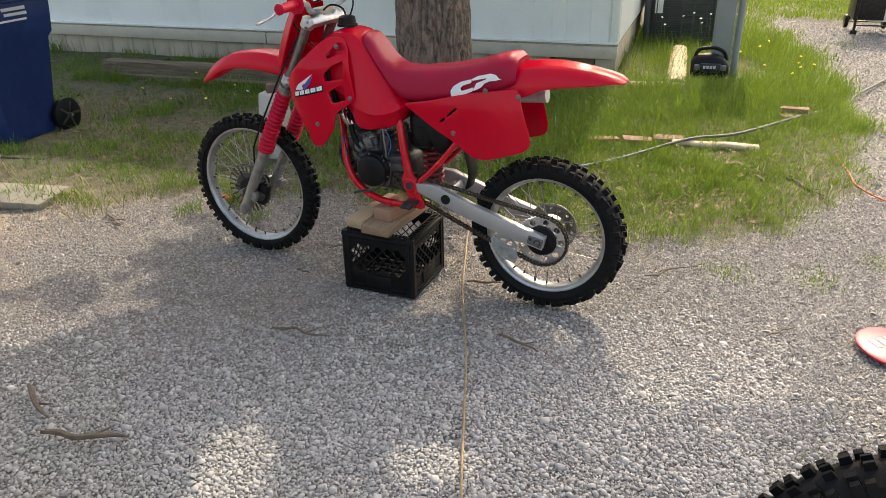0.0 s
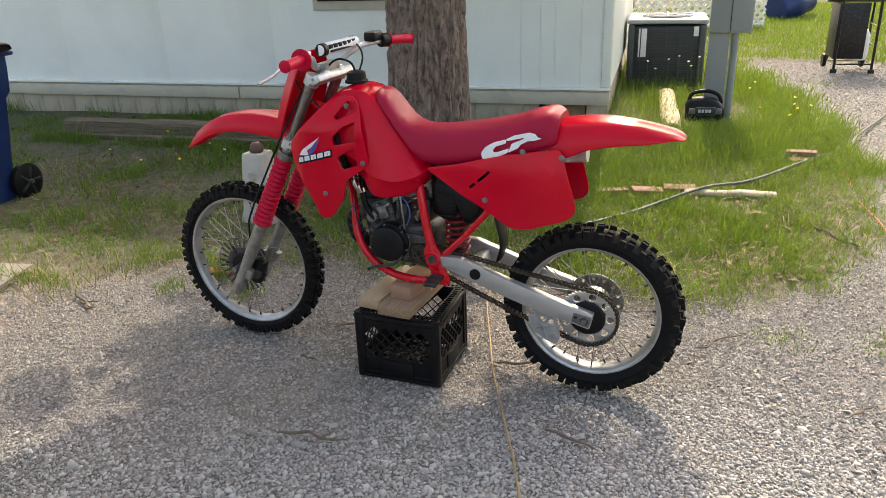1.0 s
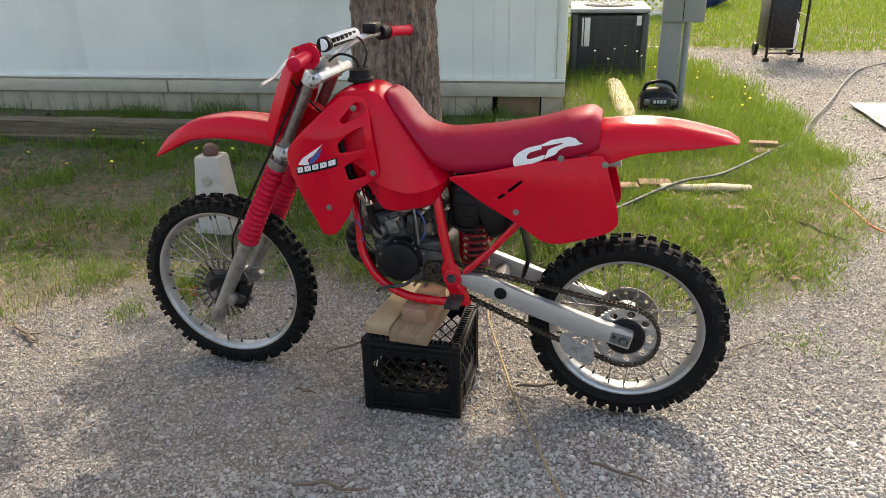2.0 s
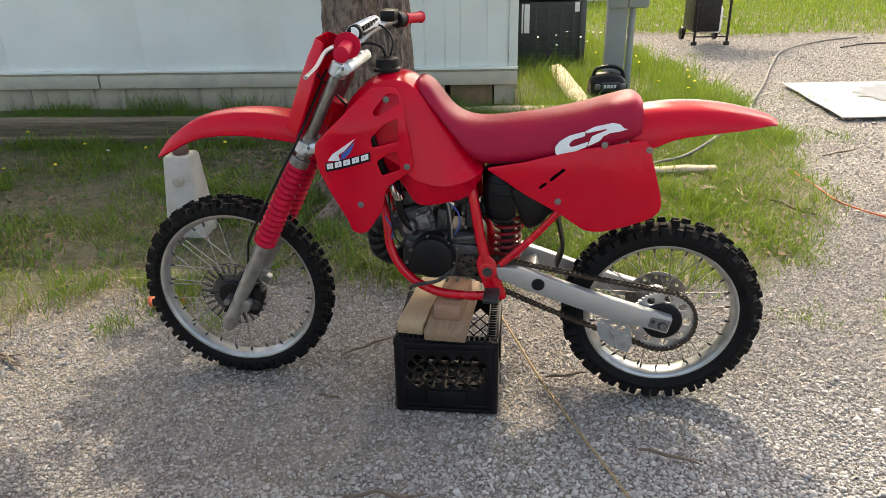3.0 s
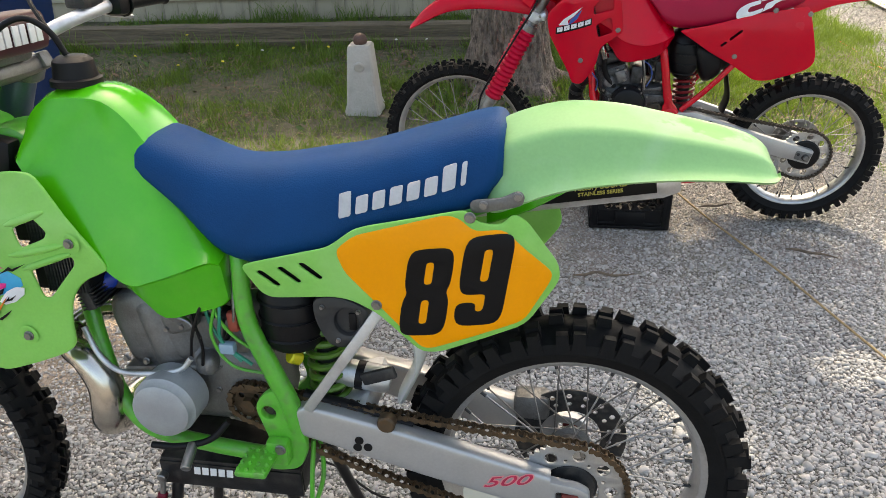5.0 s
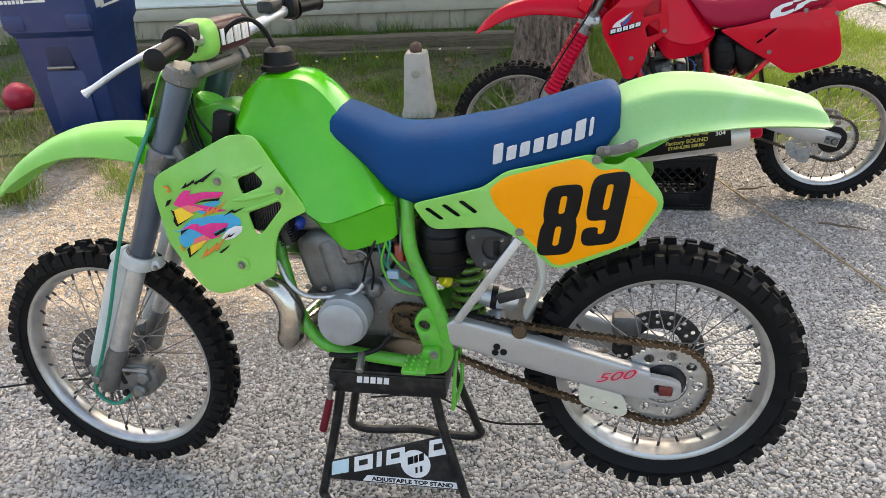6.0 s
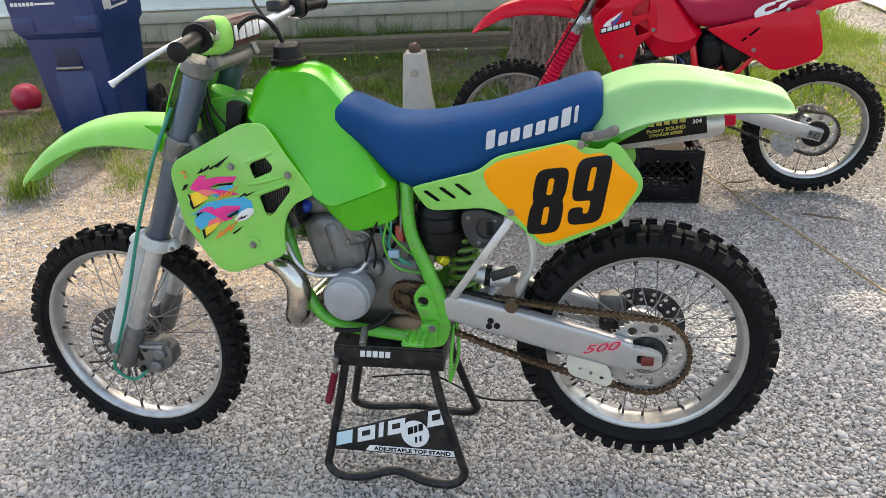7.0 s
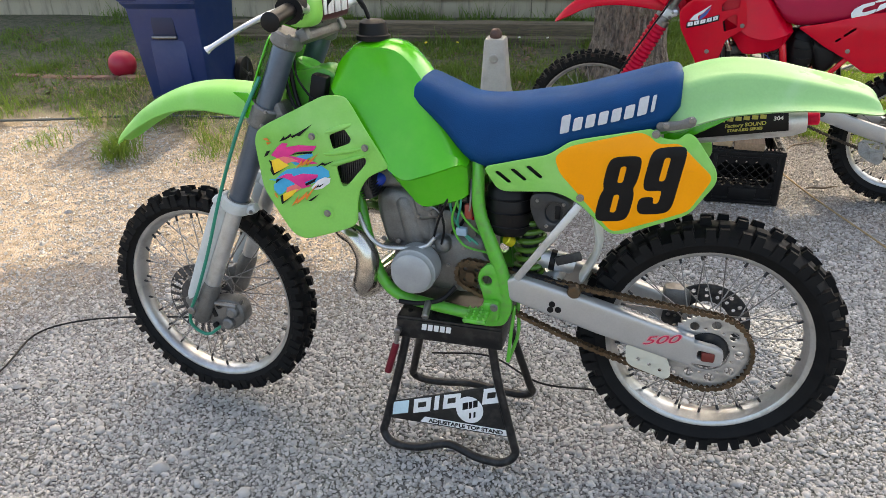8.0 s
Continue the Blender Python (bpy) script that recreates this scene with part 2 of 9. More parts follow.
HOSE = mat("dark grey hose", (0.065, 0.07, 0.065), 0.55, var=0.2, scale=12)
ORANGE_CORD = mat("orange cable", (0.50, 0.11, 0.04), 0.6, var=0.2)
GREEN_CABLE = mat("teal brake hose", (0.01, 0.22, 0.14), 0.35, var=0.1)
PALE_PLASTIC = mat("hazy white plastic", (0.52, 0.54, 0.53), 0.4, var=0.10, scale=14, fine=150, dirt=(0.36, 0.36, 0.34), dirt_amount=0.4, dirt_scale=22)
AIRBOX = mat("scuffed charcoal plastic", (0.018, 0.019, 0.021), 0.5, var=0.3, scale=20, fine=200, dirt=(0.05, 0.048, 0.045), dirt_amount=0.5, dirt_scale=30)
RED_BALL = mat("red toy plastic", (0.42, 0.010, 0.040), 0.4, var=0.12)
TWIG = mat("twig bark", (0.14, 0.105, 0.075), 0.9, var=0.35, scale=30, fine=120, bump=0.5)
YELLOW_PETAL = mat("yellow petal", (0.78, 0.62, 0.04), 0.6, var=0.1)
WHITE_PETAL = mat("white petal", (0.75, 0.74, 0.68), 0.6, var=0.06)


# ---- mesh helpers ----
def crm(pts, n):
    """A smooth line through the points, n steps between each two."""
    p = [Vector(q) for q in pts]
    p = [p[0] * 2 - p[1]] + p + [p[-1] * 2 - p[-2]]
    out = []
    for i in range(1, len(p) - 2):
        a, b, c, d = p[i - 1:i + 3]
        for k in range(n):
            t = k / n
            out.append(0.5 * ((2 * b) + (c - a) * t + (2 * a - 5 * b + 4 * c - d) * t * t + (3 * b - a - 3 * c + d) * t ** 3))
    out.append(p[-2])
    return out


def loft(rings, bm=None, cap=True, close=True):
    bm = bm or bmesh.new()
    rows = [[bm.verts.new(v) for v in r] for r in rings]
    n = len(rows[0])
    for a, b in zip(rows, rows[1:]):
        for i in range(n if close else n - 1):
            j = (i + 1) % n
            bm.faces.new((a[i], a[j], b[j], b[i]))
    if cap and close:
        bm.faces.new(rows[0][::-1])
        bm.faces.new(rows[-1])
    return bm


def tube(pts, r, n=10, steps=5, bm=None, flat=1.0):
    """A round bar along a smooth line; r is one radius or one for each point."""
    line = crm(pts, steps) if steps > 1 else [Vector(q) for q in pts]
    m = len(line)
    rs = [r] * m if isinstance(r, (int, float)) else list(np.interp(np.linspace(0, len(r) - 1, m), range(len(r)), r))
    up = Vector((0, 0, 1))
    if abs((line[1] - line[0]).normalized().dot(up)) > 0.9:
        up = Vector((1, 0, 0))
    rings, side = [], None
    for i, p in enumerate(line):
        d = (line[min(i + 1, m - 1)] - line[max(i - 1, 0)]).normalized()
        side = d.cross(up).normalized() if side is None else (side - d * side.dot(d)).normalized()
        top = side.cross(d)
        rings.append([p + (side * math.cos(a) + top * math.sin(a) * flat) * rs[i] for a in (2 * math.pi * k / n for k in range(n))])
    return loft(rings, bm)


def cyl(a, b, r, n=20, bm=None, r2=None, bev=0.0):
    a, b = Vector(a), Vector(b)
    r2 = r if r2 is None else r2
    if bev:
        d = (b - a).normalized() * bev
        return tube([a, a + d, b - d, b], [r - bev, r, r2, r2 - bev], n, 1, bm)
    return tube([a, b], [r, r2], n, 1, bm)


def box(c, size, bev=0.004, bm=None, rot=None, seg=2):
    t = bmesh.new()
    bmesh.ops.create_cube(t, size=1.0, matrix=Matrix.Diagonal((*size, 1)))
    if bev:
        bmesh.ops.bevel(t, geom=list(t.edges), offset=min(bev, min(size) * 0.45), segments=seg, affect="EDGES", profile=0.5)
    m = Matrix.Translation(c) @ (rot if rot else Matrix())
    bmesh.ops.transform(t, matrix=m, verts=t.verts)
    return join(bm, t)


def join(bm, t):
    if bm is None:
        return t
    me = bpy.data.meshes.new("tmp")
    t.to_mesh(me)
    t.free()
    bm.from_mesh(me)
    bpy.data.meshes.remove(me)
    return bm


def lathe(prof, c, axis="Y", n=48, bm=None, closed=False):
    """Turns (radius, along) pairs round an axis through c."""
    t = bm or bmesh.new()
    rows = []
    for k in range(n):
        a = 2 * math.pi * k / n
        row = []
        for r, h in prof:
            v = (r * math.cos(a), h, r * math.sin(a)) if axis == "Y" else (r * math.cos(a), r * math.sin(a), h) if axis == "Z" else (h, r * math.cos(a), r * math.sin(a))
            row.append(t.verts.new(Vector(c) + Vector(v)))
        rows.append(row)
    m = len(prof)
    for k in range(n):
        a, b = rows[k], rows[(k + 1) % n]
        for i in range(m if closed else m - 1):
            j = (i + 1) % m
            t.faces.new((a[i], a[j], b[j], b[i]))
    return t


def flat(outline, y, thick, holes=(), bev=0.003, grid=0.0, bend=None, rnd=3, rad=0.02, hrad=0.007):
    """A bevelled sheet with the (x, z) outline and holes, its outer face at y, bent by bend(x, z)."""
    cu = bpy.data.curves.new("tmp", "CURVE")
    cu.dimensions, cu.fill_mode = "2D", "BOTH"
    for k, loop in enumerate((outline, *holes)):
        s = cu.splines.new("POLY")
        pts = rounded(loop, rnd, rad=hrad if k else rad)
        s.points.add(len(pts) - 1)
        for p, q in zip(s.points, pts):
            p.co = (q[0], q[1], 0, 1)
        s.use_cyclic_u = True
    cu.extrude, cu.bevel_depth, cu.bevel_resolution, cu.offset = max(thick / 2 - bev, 0.0002), bev, 1, -bev
    ob = bpy.data.objects.new("tmp", cu)
    me = ob.to_mesh()
    bm = bmesh.new()
    bm.from_mesh(me)
    ob.to_mesh_clear()
    bpy.data.objects.remove(ob)
    bpy.data.curves.remove(cu)
    bmesh.ops.remove_doubles(bm, verts=bm.verts, dist=0.00005)
    for v in bm.verts:
        v.co = Vector((v.co.x, y - thick / 2 + v.co.z, v.co.y))
    if grid:
        xs, zs = [v.co.x for v in bm.verts], [v.co.z for v in bm.verts]
        for lo, hi, nrm in ((min(xs), max(xs), Vector((1, 0, 0))), (min(zs), max(zs), Vector((0, 0, 1)))):
            for k in range(1, int((hi - lo) / grid) + 1):
                bmesh.ops.bisect_plane(bm, geom=list(bm.verts) + list(bm.edges) + list(bm.faces), plane_co=nrm * (lo + k * grid), plane_no=nrm)
    if bend:
        for v in bm.verts:
            v.co.y += bend(v.co.x, v.co.z)
    bmesh.ops.recalc_face_normals(bm, faces=bm.faces)
    return bm


def rounded(loop, n, share=0.42, rad=0.02):
    """Cuts each corner of a loop by a small curve."""
    if n < 1:
        return [Vector((*p, 0)) for p in loop]
    out, m = [], len(loop)
    for i in range(m):
        a, b, c = (Vector((*loop[(i + k) % m], 0)) for k in (-1, 0, 1))
        u, w = a - b, c - b
        p, q = b + u * min(share, rad / max(u.length, 1e-6)), b + w * min(share, rad / max(w.length, 1e-6))
        for k in range(n + 1):
            t = k / n
            out.append(p * (1 - t) ** 2 + b * 2 * t * (1 - t) + q * t * t)
    return out


def mirror_y(bm):
    t = bm.copy()
    for v in t.verts:
        v.co.y = -v.co.y
    bmesh.ops.reverse_faces(t, faces=t.faces)
    return t


def finish(name, bm, material, angle=40):
    me = bpy.data.meshes.new(name)
    bmesh.ops.recalc_face_normals(bm, faces=bm.faces)
    bm.to_mesh(me)
    bm.free()
    for p in me.polygons:
        p.use_smooth = True
    me.set_sharp_from_angle(angle=radians(angle))
    for m in (material if isinstance(material, (list, tuple)) else [material]):
        me.materials.append(m)
    return me


def thing(name, label, category, m=None, group="", kind=""):
    """An empty at a thing's base, under which its parts stand."""
    ob = new(name)
    ob.empty_display_size = 0.05
    ob.matrix_basis = m or Matrix()
    return tagged(ob, label, category, group, kind)


def part(name, bm, material, parent, label="", loc=(0, 0, 0), angle=40):
    me = bm if isinstance(bm, bpy.types.Mesh) else finish(name, bm, material, angle)
    ob = new(name, me)
    ob.location = loc
    ob.parent = parent
    return tagged(ob, label) if label else ob


def solo(name, bm, material, label, category, m=None, group="", kind="", angle=40):
    """A thing that is one mesh."""
    ob = new(name, finish(name, bm, material, angle))
    ob.matrix_basis = m or Matrix()
    return tagged(ob, label, category, group, kind)


def lettering(text, height, thick=0.0006, slant=0.0, bold=0.0, width=1.0):
    """Letters in the x-z plane that face +y and read from that side; centred."""
    cu = bpy.data.curves.new("tmp", "FONT")
    cu.body, cu.size, cu.extrude, cu.shear, cu.offset = text, height, thick, slant, bold
    cu.align_x, cu.align_y = "CENTER", "CENTER"
    ob = bpy.data.objects.new("tmp", cu)
    me = ob.to_mesh()
    bm = bmesh.new()
    bm.from_mesh(me)
    ob.to_mesh_clear()
    bpy.data.objects.remove(ob)
    bpy.data.curves.remove(cu)
    for v in bm.verts:
        v.co = Vector((-v.co.x * width, v.co.z, v.co.y))
    return bm


def place(bm, x, y, z, tilt=0.0, lean=0.0, yaw=0.0):
    """Turns a sheet in the x-z plane by tilt degrees, leans it, and moves it."""
    m = Matrix.Translation((x, y, z)) @ Matrix.Rotation(radians(yaw), 4, "Z") @ Matrix.Rotation(radians(lean), 4, "X") @ Matrix.Rotation(radians(tilt), 4, "Y")
    bmesh.ops.transform(bm, matrix=m, verts=bm.verts)
    return bm


def smooth(a, b, x):
    t = min(1.0, max(0.0, (x - a) / (b - a)))
    return t * t * (3 - 2 * t)


# ---- the ground and what bounds the place ----
GRAVEL_EDGE = [(-9, 5.2), (-4.2, 5.3), (-3.4, 5.0), (-2.7, 4.25), (-2.0, 4.2), (-1.5, 4.4), (-0.6, 4.25), (0.2, 4.1), (0.8, 3.75), (1.2, 3.5), (1.8, 3.7), (2.2, 4.0), (2.6, 4.6)]


def edge_y(x):
    """Where the gravel ends and the grass begins before the trailer."""
    return np.interp(x, [p[0] for p in GRAVEL_EDGE], [p[1] for p in GRAVEL_EDGE]) + 0.07 * np.sin(x * 7.1) + 0.05 * np.sin(x * 17.3 + 1)


def is_grass(x, y):
    """True for a spot on the turf: before the trailer, and beyond the drive."""
    right = np.interp(y, [3.0, 4.6, 5.6, 7.6, 10.0, 10.6], [2.1, 2.6, 3.05, 3.7, 4.1, 4.2]) + 0.1 * np.sin(y * 5) + 0.05 * np.sin(y * 13 + 1) + 0.03 * np.sin(y * 29)
    near = (y > edge_y(x)) & (x < right)
    far_line = 10.4 - 0.42 * (x - 4.2) * (x > 4.2) + 0.12 * np.sin(x * 3)
    return near | (y > np.maximum(far_line, 6.8))


def sandiness(x, y):
    """How far the drive turns to bare sandy soil, towards the bin."""
    a = np.clip((-1.55 - x + 0.25 * np.sin(y * 3.1)) / 0.8, 0, 1) * np.clip((y - 2.35 + 0.2 * np.sin(x * 4.3)) / 0.7, 0, 1)
    edge = np.clip(1 - np.abs(edge_y(x) - y - 0.12) / 0.28, 0, 1) * (0.5 + 0.5 * np.sin(x * 3.7 + 1)) * (x < 0.6) * 0.8
    mild = 0.38 * np.clip((y - 2.1) / 0.9, 0, 1) * np.clip((1.2 - x) / 1.0, 0, 1) * (0.7 + 0.3 * np.sin(x * 2.9) * np.sin(y * 3.7))
    return np.maximum(np.maximum(a, edge), mild)


def ground_sheet():
    n = 150
    ax = np.concatenate([-np.geomspace(400, 6, 24), np.linspace(-5.8, 7, n), np.geomspace(7.3, 400, 24)])
    ay = np.concatenate([-np.geomspace(400, 3, 24), np.linspace(-2.8, 11, n), np.geomspace(11.3, 400, 24)])
    X, Y = np.meshgrid(ax, ay)
    Z = 0.012 * np.sin(X * 1.3 + 0.4) * np.sin(Y * 1.1) + 0.006 * np.sin(X * 5 + Y * 3)
    Z = Z * (np.hypot(X, Y) < 14) - 0.012
    Z = Z + 0.03 * is_grass(X, Y) * (np.hypot(X, Y) < 14)
    v = np.stack([X, Y, Z], -1).reshape(-1, 3)
    w, h = len(ax), len(ay)
    i = np.arange((h - 1) * w).reshape(h - 1, w)[:, :-1].ravel()
    f = np.stack([i, i + 1, i + 1 + w, i + w], -1)
    me = bpy.data.meshes.new("ground")
    me.from_pydata(v.tolist(), [], f.tolist())
    for p in me.polygons:
        p.use_smooth = True
    me.materials.append(GROUND)
    lay = me.color_attributes.new("turf", "FLOAT_COLOR", "POINT")
    rng = np.random.default_rng(12)
    g = sum(is_grass(v[:, 0] + rng.normal(0, 0.09, len(v)), v[:, 1] + rng.normal(0, 0.09, len(v))).astype(float) for k in range(5)) / 5
    lay.data.foreach_set("color", np.stack([g, g, g, np.ones_like(g)], -1).ravel().astype(np.float32))
    lay = me.color_attributes.new("sand", "FLOAT_COLOR", "POINT")
    g = sandiness(v[:, 0], v[:, 1])
    lay.data.foreach_set("color", np.stack([g, g, g, np.ones_like(g)], -1).ravel().astype(np.float32))
    return tagged(new("ground", me), "pale grey gravel drive running into patchy green turf", "ground", kind="structure")


def ground_material():
    """Packed grit and stone flour on the drive, brown soil and thatch under the turf."""
    m = bpy.data.materials.new("gravel and soil")
    m.use_nodes = True
    nt = m.node_tree
    L, N = nt.links.new, nt.nodes.new
    bs = nt.nodes["Principled BSDF"]
    tc = N("ShaderNodeTexCoord")
    vor = N("ShaderNodeTexVoronoi")
    vor.inputs["Scale"].default_value = 62
    L(tc.outputs["Object"], vor.inputs["Vector"])
    r1 = N("ShaderNodeValToRGB")
    e = r1.color_ramp.elements
    e[0].color, e[1].color = (0.11, 0.105, 0.099, 1), (0.37, 0.352, 0.33, 1)
    L(vor.outputs["Color"], r1.inputs[0])
    cell = N("ShaderNodeTexVoronoi")
    cell.feature = "DISTANCE_TO_EDGE"
    cell.inputs["Scale"].default_value = 62
    L(tc.outputs["Object"], cell.inputs["Vector"])
    # Shade in the crevices between stones, painted in as dark cell edges.
    gap = N("ShaderNodeValToRGB")
    gap.color_ramp.elements[0].position, gap.color_ramp.elements[1].position = 0.0, 0.12
    gap.color_ramp.elements[0].color, gap.color_ramp.elements[1].color = (0.38, 0.37, 0.36, 1), (1, 1, 1, 1)
    L(cell.outputs["Distance"], gap.inputs[0])
    grit = N("ShaderNodeMixRGB")
    grit.blend_type, grit.inputs[0].default_value = "MULTIPLY", 1.0
    L(r1.outputs[0], grit.inputs[1])
    L(gap.outputs[0], grit.inputs[2])
    big = N("ShaderNodeTexNoise")
    big.inputs["Scale"].default_value, big.inputs["Detail"].default_value = 2.2, 6
    L(tc.outputs["Object"], big.inputs["Vector"])
    mul = N("ShaderNodeMixRGB")
    mul.blend_type, mul.inputs[0].default_value = "MULTIPLY", 0.2
    L(grit.outputs[0], mul.inputs[1])
    L(big.outputs["Color"], mul.inputs[2])
    soil = N("ShaderNodeValToRGB")
    e = soil.color_ramp.elements
    e[0].position, e[1].position = 0.35, 0.65
    e[0].color, e[1].color = (0.125, 0.105, 0.072, 1), (0.050, 0.062, 0.022, 1)
    fine = N("ShaderNodeTexNoise")
    fine.inputs["Scale"].default_value, fine.inputs["Detail"].default_value = 18, 8
    L(tc.outputs["Object"], fine.inputs["Vector"])
    L(fine.outputs["Fac"], soil.inputs[0])
    sand = N("ShaderNodeValToRGB")
    sand.color_ramp.elements[0].position, sand.color_ramp.elements[1].position = 0.35, 0.68
    sand.color_ramp.elements[0].color, sand.color_ramp.elements[1].color = (0.20, 0.150, 0.100, 1), (0.42, 0.33, 0.245, 1)
    L(fine.outputs["Fac"], sand.inputs[0])
    at2 = N("ShaderNodeAttribute")
    at2.attribute_name = "sand"
    ms = N("ShaderNodeMixRGB")
    L(at2.outputs["Fac"], ms.inputs[0])
    L(mul.outputs[0], ms.inputs[1])
    L(sand.outputs[0], ms.inputs[2])
    at = N("ShaderNodeAttribute")
    at.attribute_name = "turf"
    mx = N("ShaderNodeMixRGB")
    L(at.outputs["Fac"], mx.inputs[0])
    L(ms.outputs[0], mx.inputs[1])
    L(soil.outputs[0], mx.inputs[2])
    L(mx.outputs[0], bs.inputs["Base Color"])
    bs.inputs["Roughness"].default_value = 0.95
    b = N("ShaderNodeBump")
    b.inputs["Strength"].default_value, b.inputs["Distance"].default_value = 0.7, 0.012
    L(gap.outputs[0], b.inputs["Height"])
    L(b.outputs[0], bs.inputs["Normal"])
    return m


GROUND = ground_material()
ground = ground_sheet()


def many(name, verts, faces, material, label, category, smooth_faces=False):
    """One object of kind stuff from arrays of corners and faces."""
    me = bpy.data.meshes.new(name)
    me.from_pydata(verts.tolist(), [], faces.tolist())
    if smooth_faces:
        me.polygons.foreach_set("use_smooth", [True] * len(me.polygons))
    me.materials.append(material)
    return tagged(new(name, me), label, category, kind="stuff")


def spin(n, rng):
    """n random turns as matrices."""
    q = rng.normal(size=(n, 4))
    q /= np.linalg.norm(q, axis=1, keepdims=True)
    w, x, y, z = q.T
    return np.stack([1 - 2 * (y * y + z * z), 2 * (x * y - z * w), 2 * (x * z + y * w), 2 * (x * y + z * w), 1 - 2 * (x * x + z * z), 2 * (y * z - x * w),
                     2 * (x * z - y * w), 2 * (y * z + x * w), 1 - 2 * (x * x + y * y)], -1).reshape(n, 3, 3)


def stones(name, n, area, size, sink, label, seed, shape_kind, fade=None, material=None):
    """Loose stones on a jittered grid: crushed blocks or sharp chips."""
    rng = np.random.default_rng(seed)
    step = math.sqrt((area[1] - area[0]) * (area[3] - area[2]) / n)
    area = (area[0] - 0.2, area[1] + 0.2, area[2] - 0.2, area[3] + 0.2)
    gx, gy = np.meshgrid(np.arange(area[0], area[1], step), np.arange(area[2], area[3], step))
    x, y = (q.ravel() + rng.uniform(-0.75, 0.75, q.size) * step for q in (gx, gy))
    keep = ~is_grass(x + rng.normal(0, 0.05, len(x)), y + 0.04 + rng.normal(0, 0.06, len(x)))
    keep &= rng.uniform(0, 1, len(y)) > 0.55 * sandiness(x, y)
    rim = np.minimum(np.minimum(x - area[0], area[1] - x), np.minimum(y - area[2], area[3] - y)) + 0.12 * np.sin(x * 7) * np.sin(y * 6)
    keep &= rng.uniform(0, 1, len(y)) < rim / 0.4
    if fade:
        keep &= rng.uniform(0, 1, len(y)) < np.clip((y - fade[0]) / (fade[1] - fade[0]), 0, 1)
    x, y = x[keep], y[keep]
    n = len(x)
    t = bmesh.new()
    if shape_kind == "crushed":
        rows = [[t.verts.new((r * math.cos(q * 1.2566 + o), r * math.sin(q * 1.2566 + o), z)) for q in range(5)] for r, z, o in ((1.0, -0.35, 0.0), (0.86, 0.46, 0.6))]
        tip = t.verts.new((0, 0, 0.60))
        for q in range(5):
            k = (q + 1) % 5
            t.faces.new((rows[0][q], rows[0][k], rows[1][q]))
            t.faces.new((rows[0][k], rows[1][k], rows[1][q]))
            t.faces.new((rows[1][q], rows[1][k], tip))
        t.verts.index_update()
    else:
        bmesh.ops.create_cone(t, segments=4, radius1=1.0, radius2=0.0, depth=1.0, cap_ends=False)
        lo = t.verts.new((0, 0, -1.2))
        ring = sorted((v for v in t.verts if abs(v.co.z + 0.5) < 1e-4), key=lambda v: math.atan2(v.co.y, v.co.x))
        for k in range(4):
            t.faces.new((ring[(k + 1) % 4], ring[k], lo))
        t.verts.index_update()
    base = np.array([v.co[:] for v in t.verts])
    faces = np.array([[v.index for v in f.verts] for f in t.faces])
    t.free()
    s = size * rng.lognormal(0, 0.35, n)
    shape = rng.uniform(0.6, 1.15, (n, 3)) * np.array([1.0, 0.85, 0.72])
    v = base[None] * shape[:, None] * (1 + rng.normal(0, 0.19, (n, len(base), 1)))
    a = rng.uniform(0, 6.283, n)
    tilt = rng.normal(0, 0.35, n)
    ca, sa, ct, st = np.cos(a), np.sin(a), np.cos(tilt), np.sin(tilt)
    vx, vy, vz = v[..., 0], v[..., 1] * ct[:, None] - v[..., 2] * st[:, None], v[..., 1] * st[:, None] + v[..., 2] * ct[:, None]
    w = np.stack([vx * ca[:, None] - vy * sa[:, None], vx * sa[:, None] + vy * ca[:, None], vz], -1) * s[:, None, None]
    zg = 0.012 * np.sin(x * 1.3 + 0.4) * np.sin(y * 1.1) + 0.006 * np.sin(x * 5 + y * 3) - 0.012
    w += np.stack([x, y, zg + sink * s], -1)[:, None]
    f = faces[None] + (np.arange(n) * len(base))[:, None, None]
    return many(name, w.reshape(-1, 3), f.reshape(-1, 3), material or STONE, label, "gravel", shape_kind == "crushed")


stones("gravel_stones", 128000, (-3.4, 1.2, 0.6, 2.95), 0.0056, 0.36, "loose pale grey limestone gravel on the drive", 1, "crushed", (2.95, 2.2))
stones("gravel_chips", 125000, (-3.6, 2.3, 2.0, 4.5), 0.0060, 0.55, "small broken limestone gravel on the drive", 2, "chip", (2.0, 2.7), STONE_WARM)
stones("outer_gravel_stones", 42000, (-5.0, -3.25, 0.9, 5.4), 0.0072, 0.45, "loose pale gravel on the outer part of the drive", 5, "chip")
stones("near_side_gravel_stones", 32000, (1.05, 2.5, 1.0, 3.4), 0.0068, 0.5, "loose pale gravel beside the leaning wheel", 8, "chip", None, STONE_WARM)
stones("side_gravel_stones", 16000, (2.3, 4.0, 1.2, 4.2), 0.0084, 0.4, "loose pale gravel along the near side of the drive", 6, "chip", None, STONE_WARM)
stones("far_gravel_stones", 70000, (2.2, 9.0, 3.6, 10.4), 0.0105, 0.35, "pale gravel on the far part of the drive", 3, "chip", None, STONE_WARM)


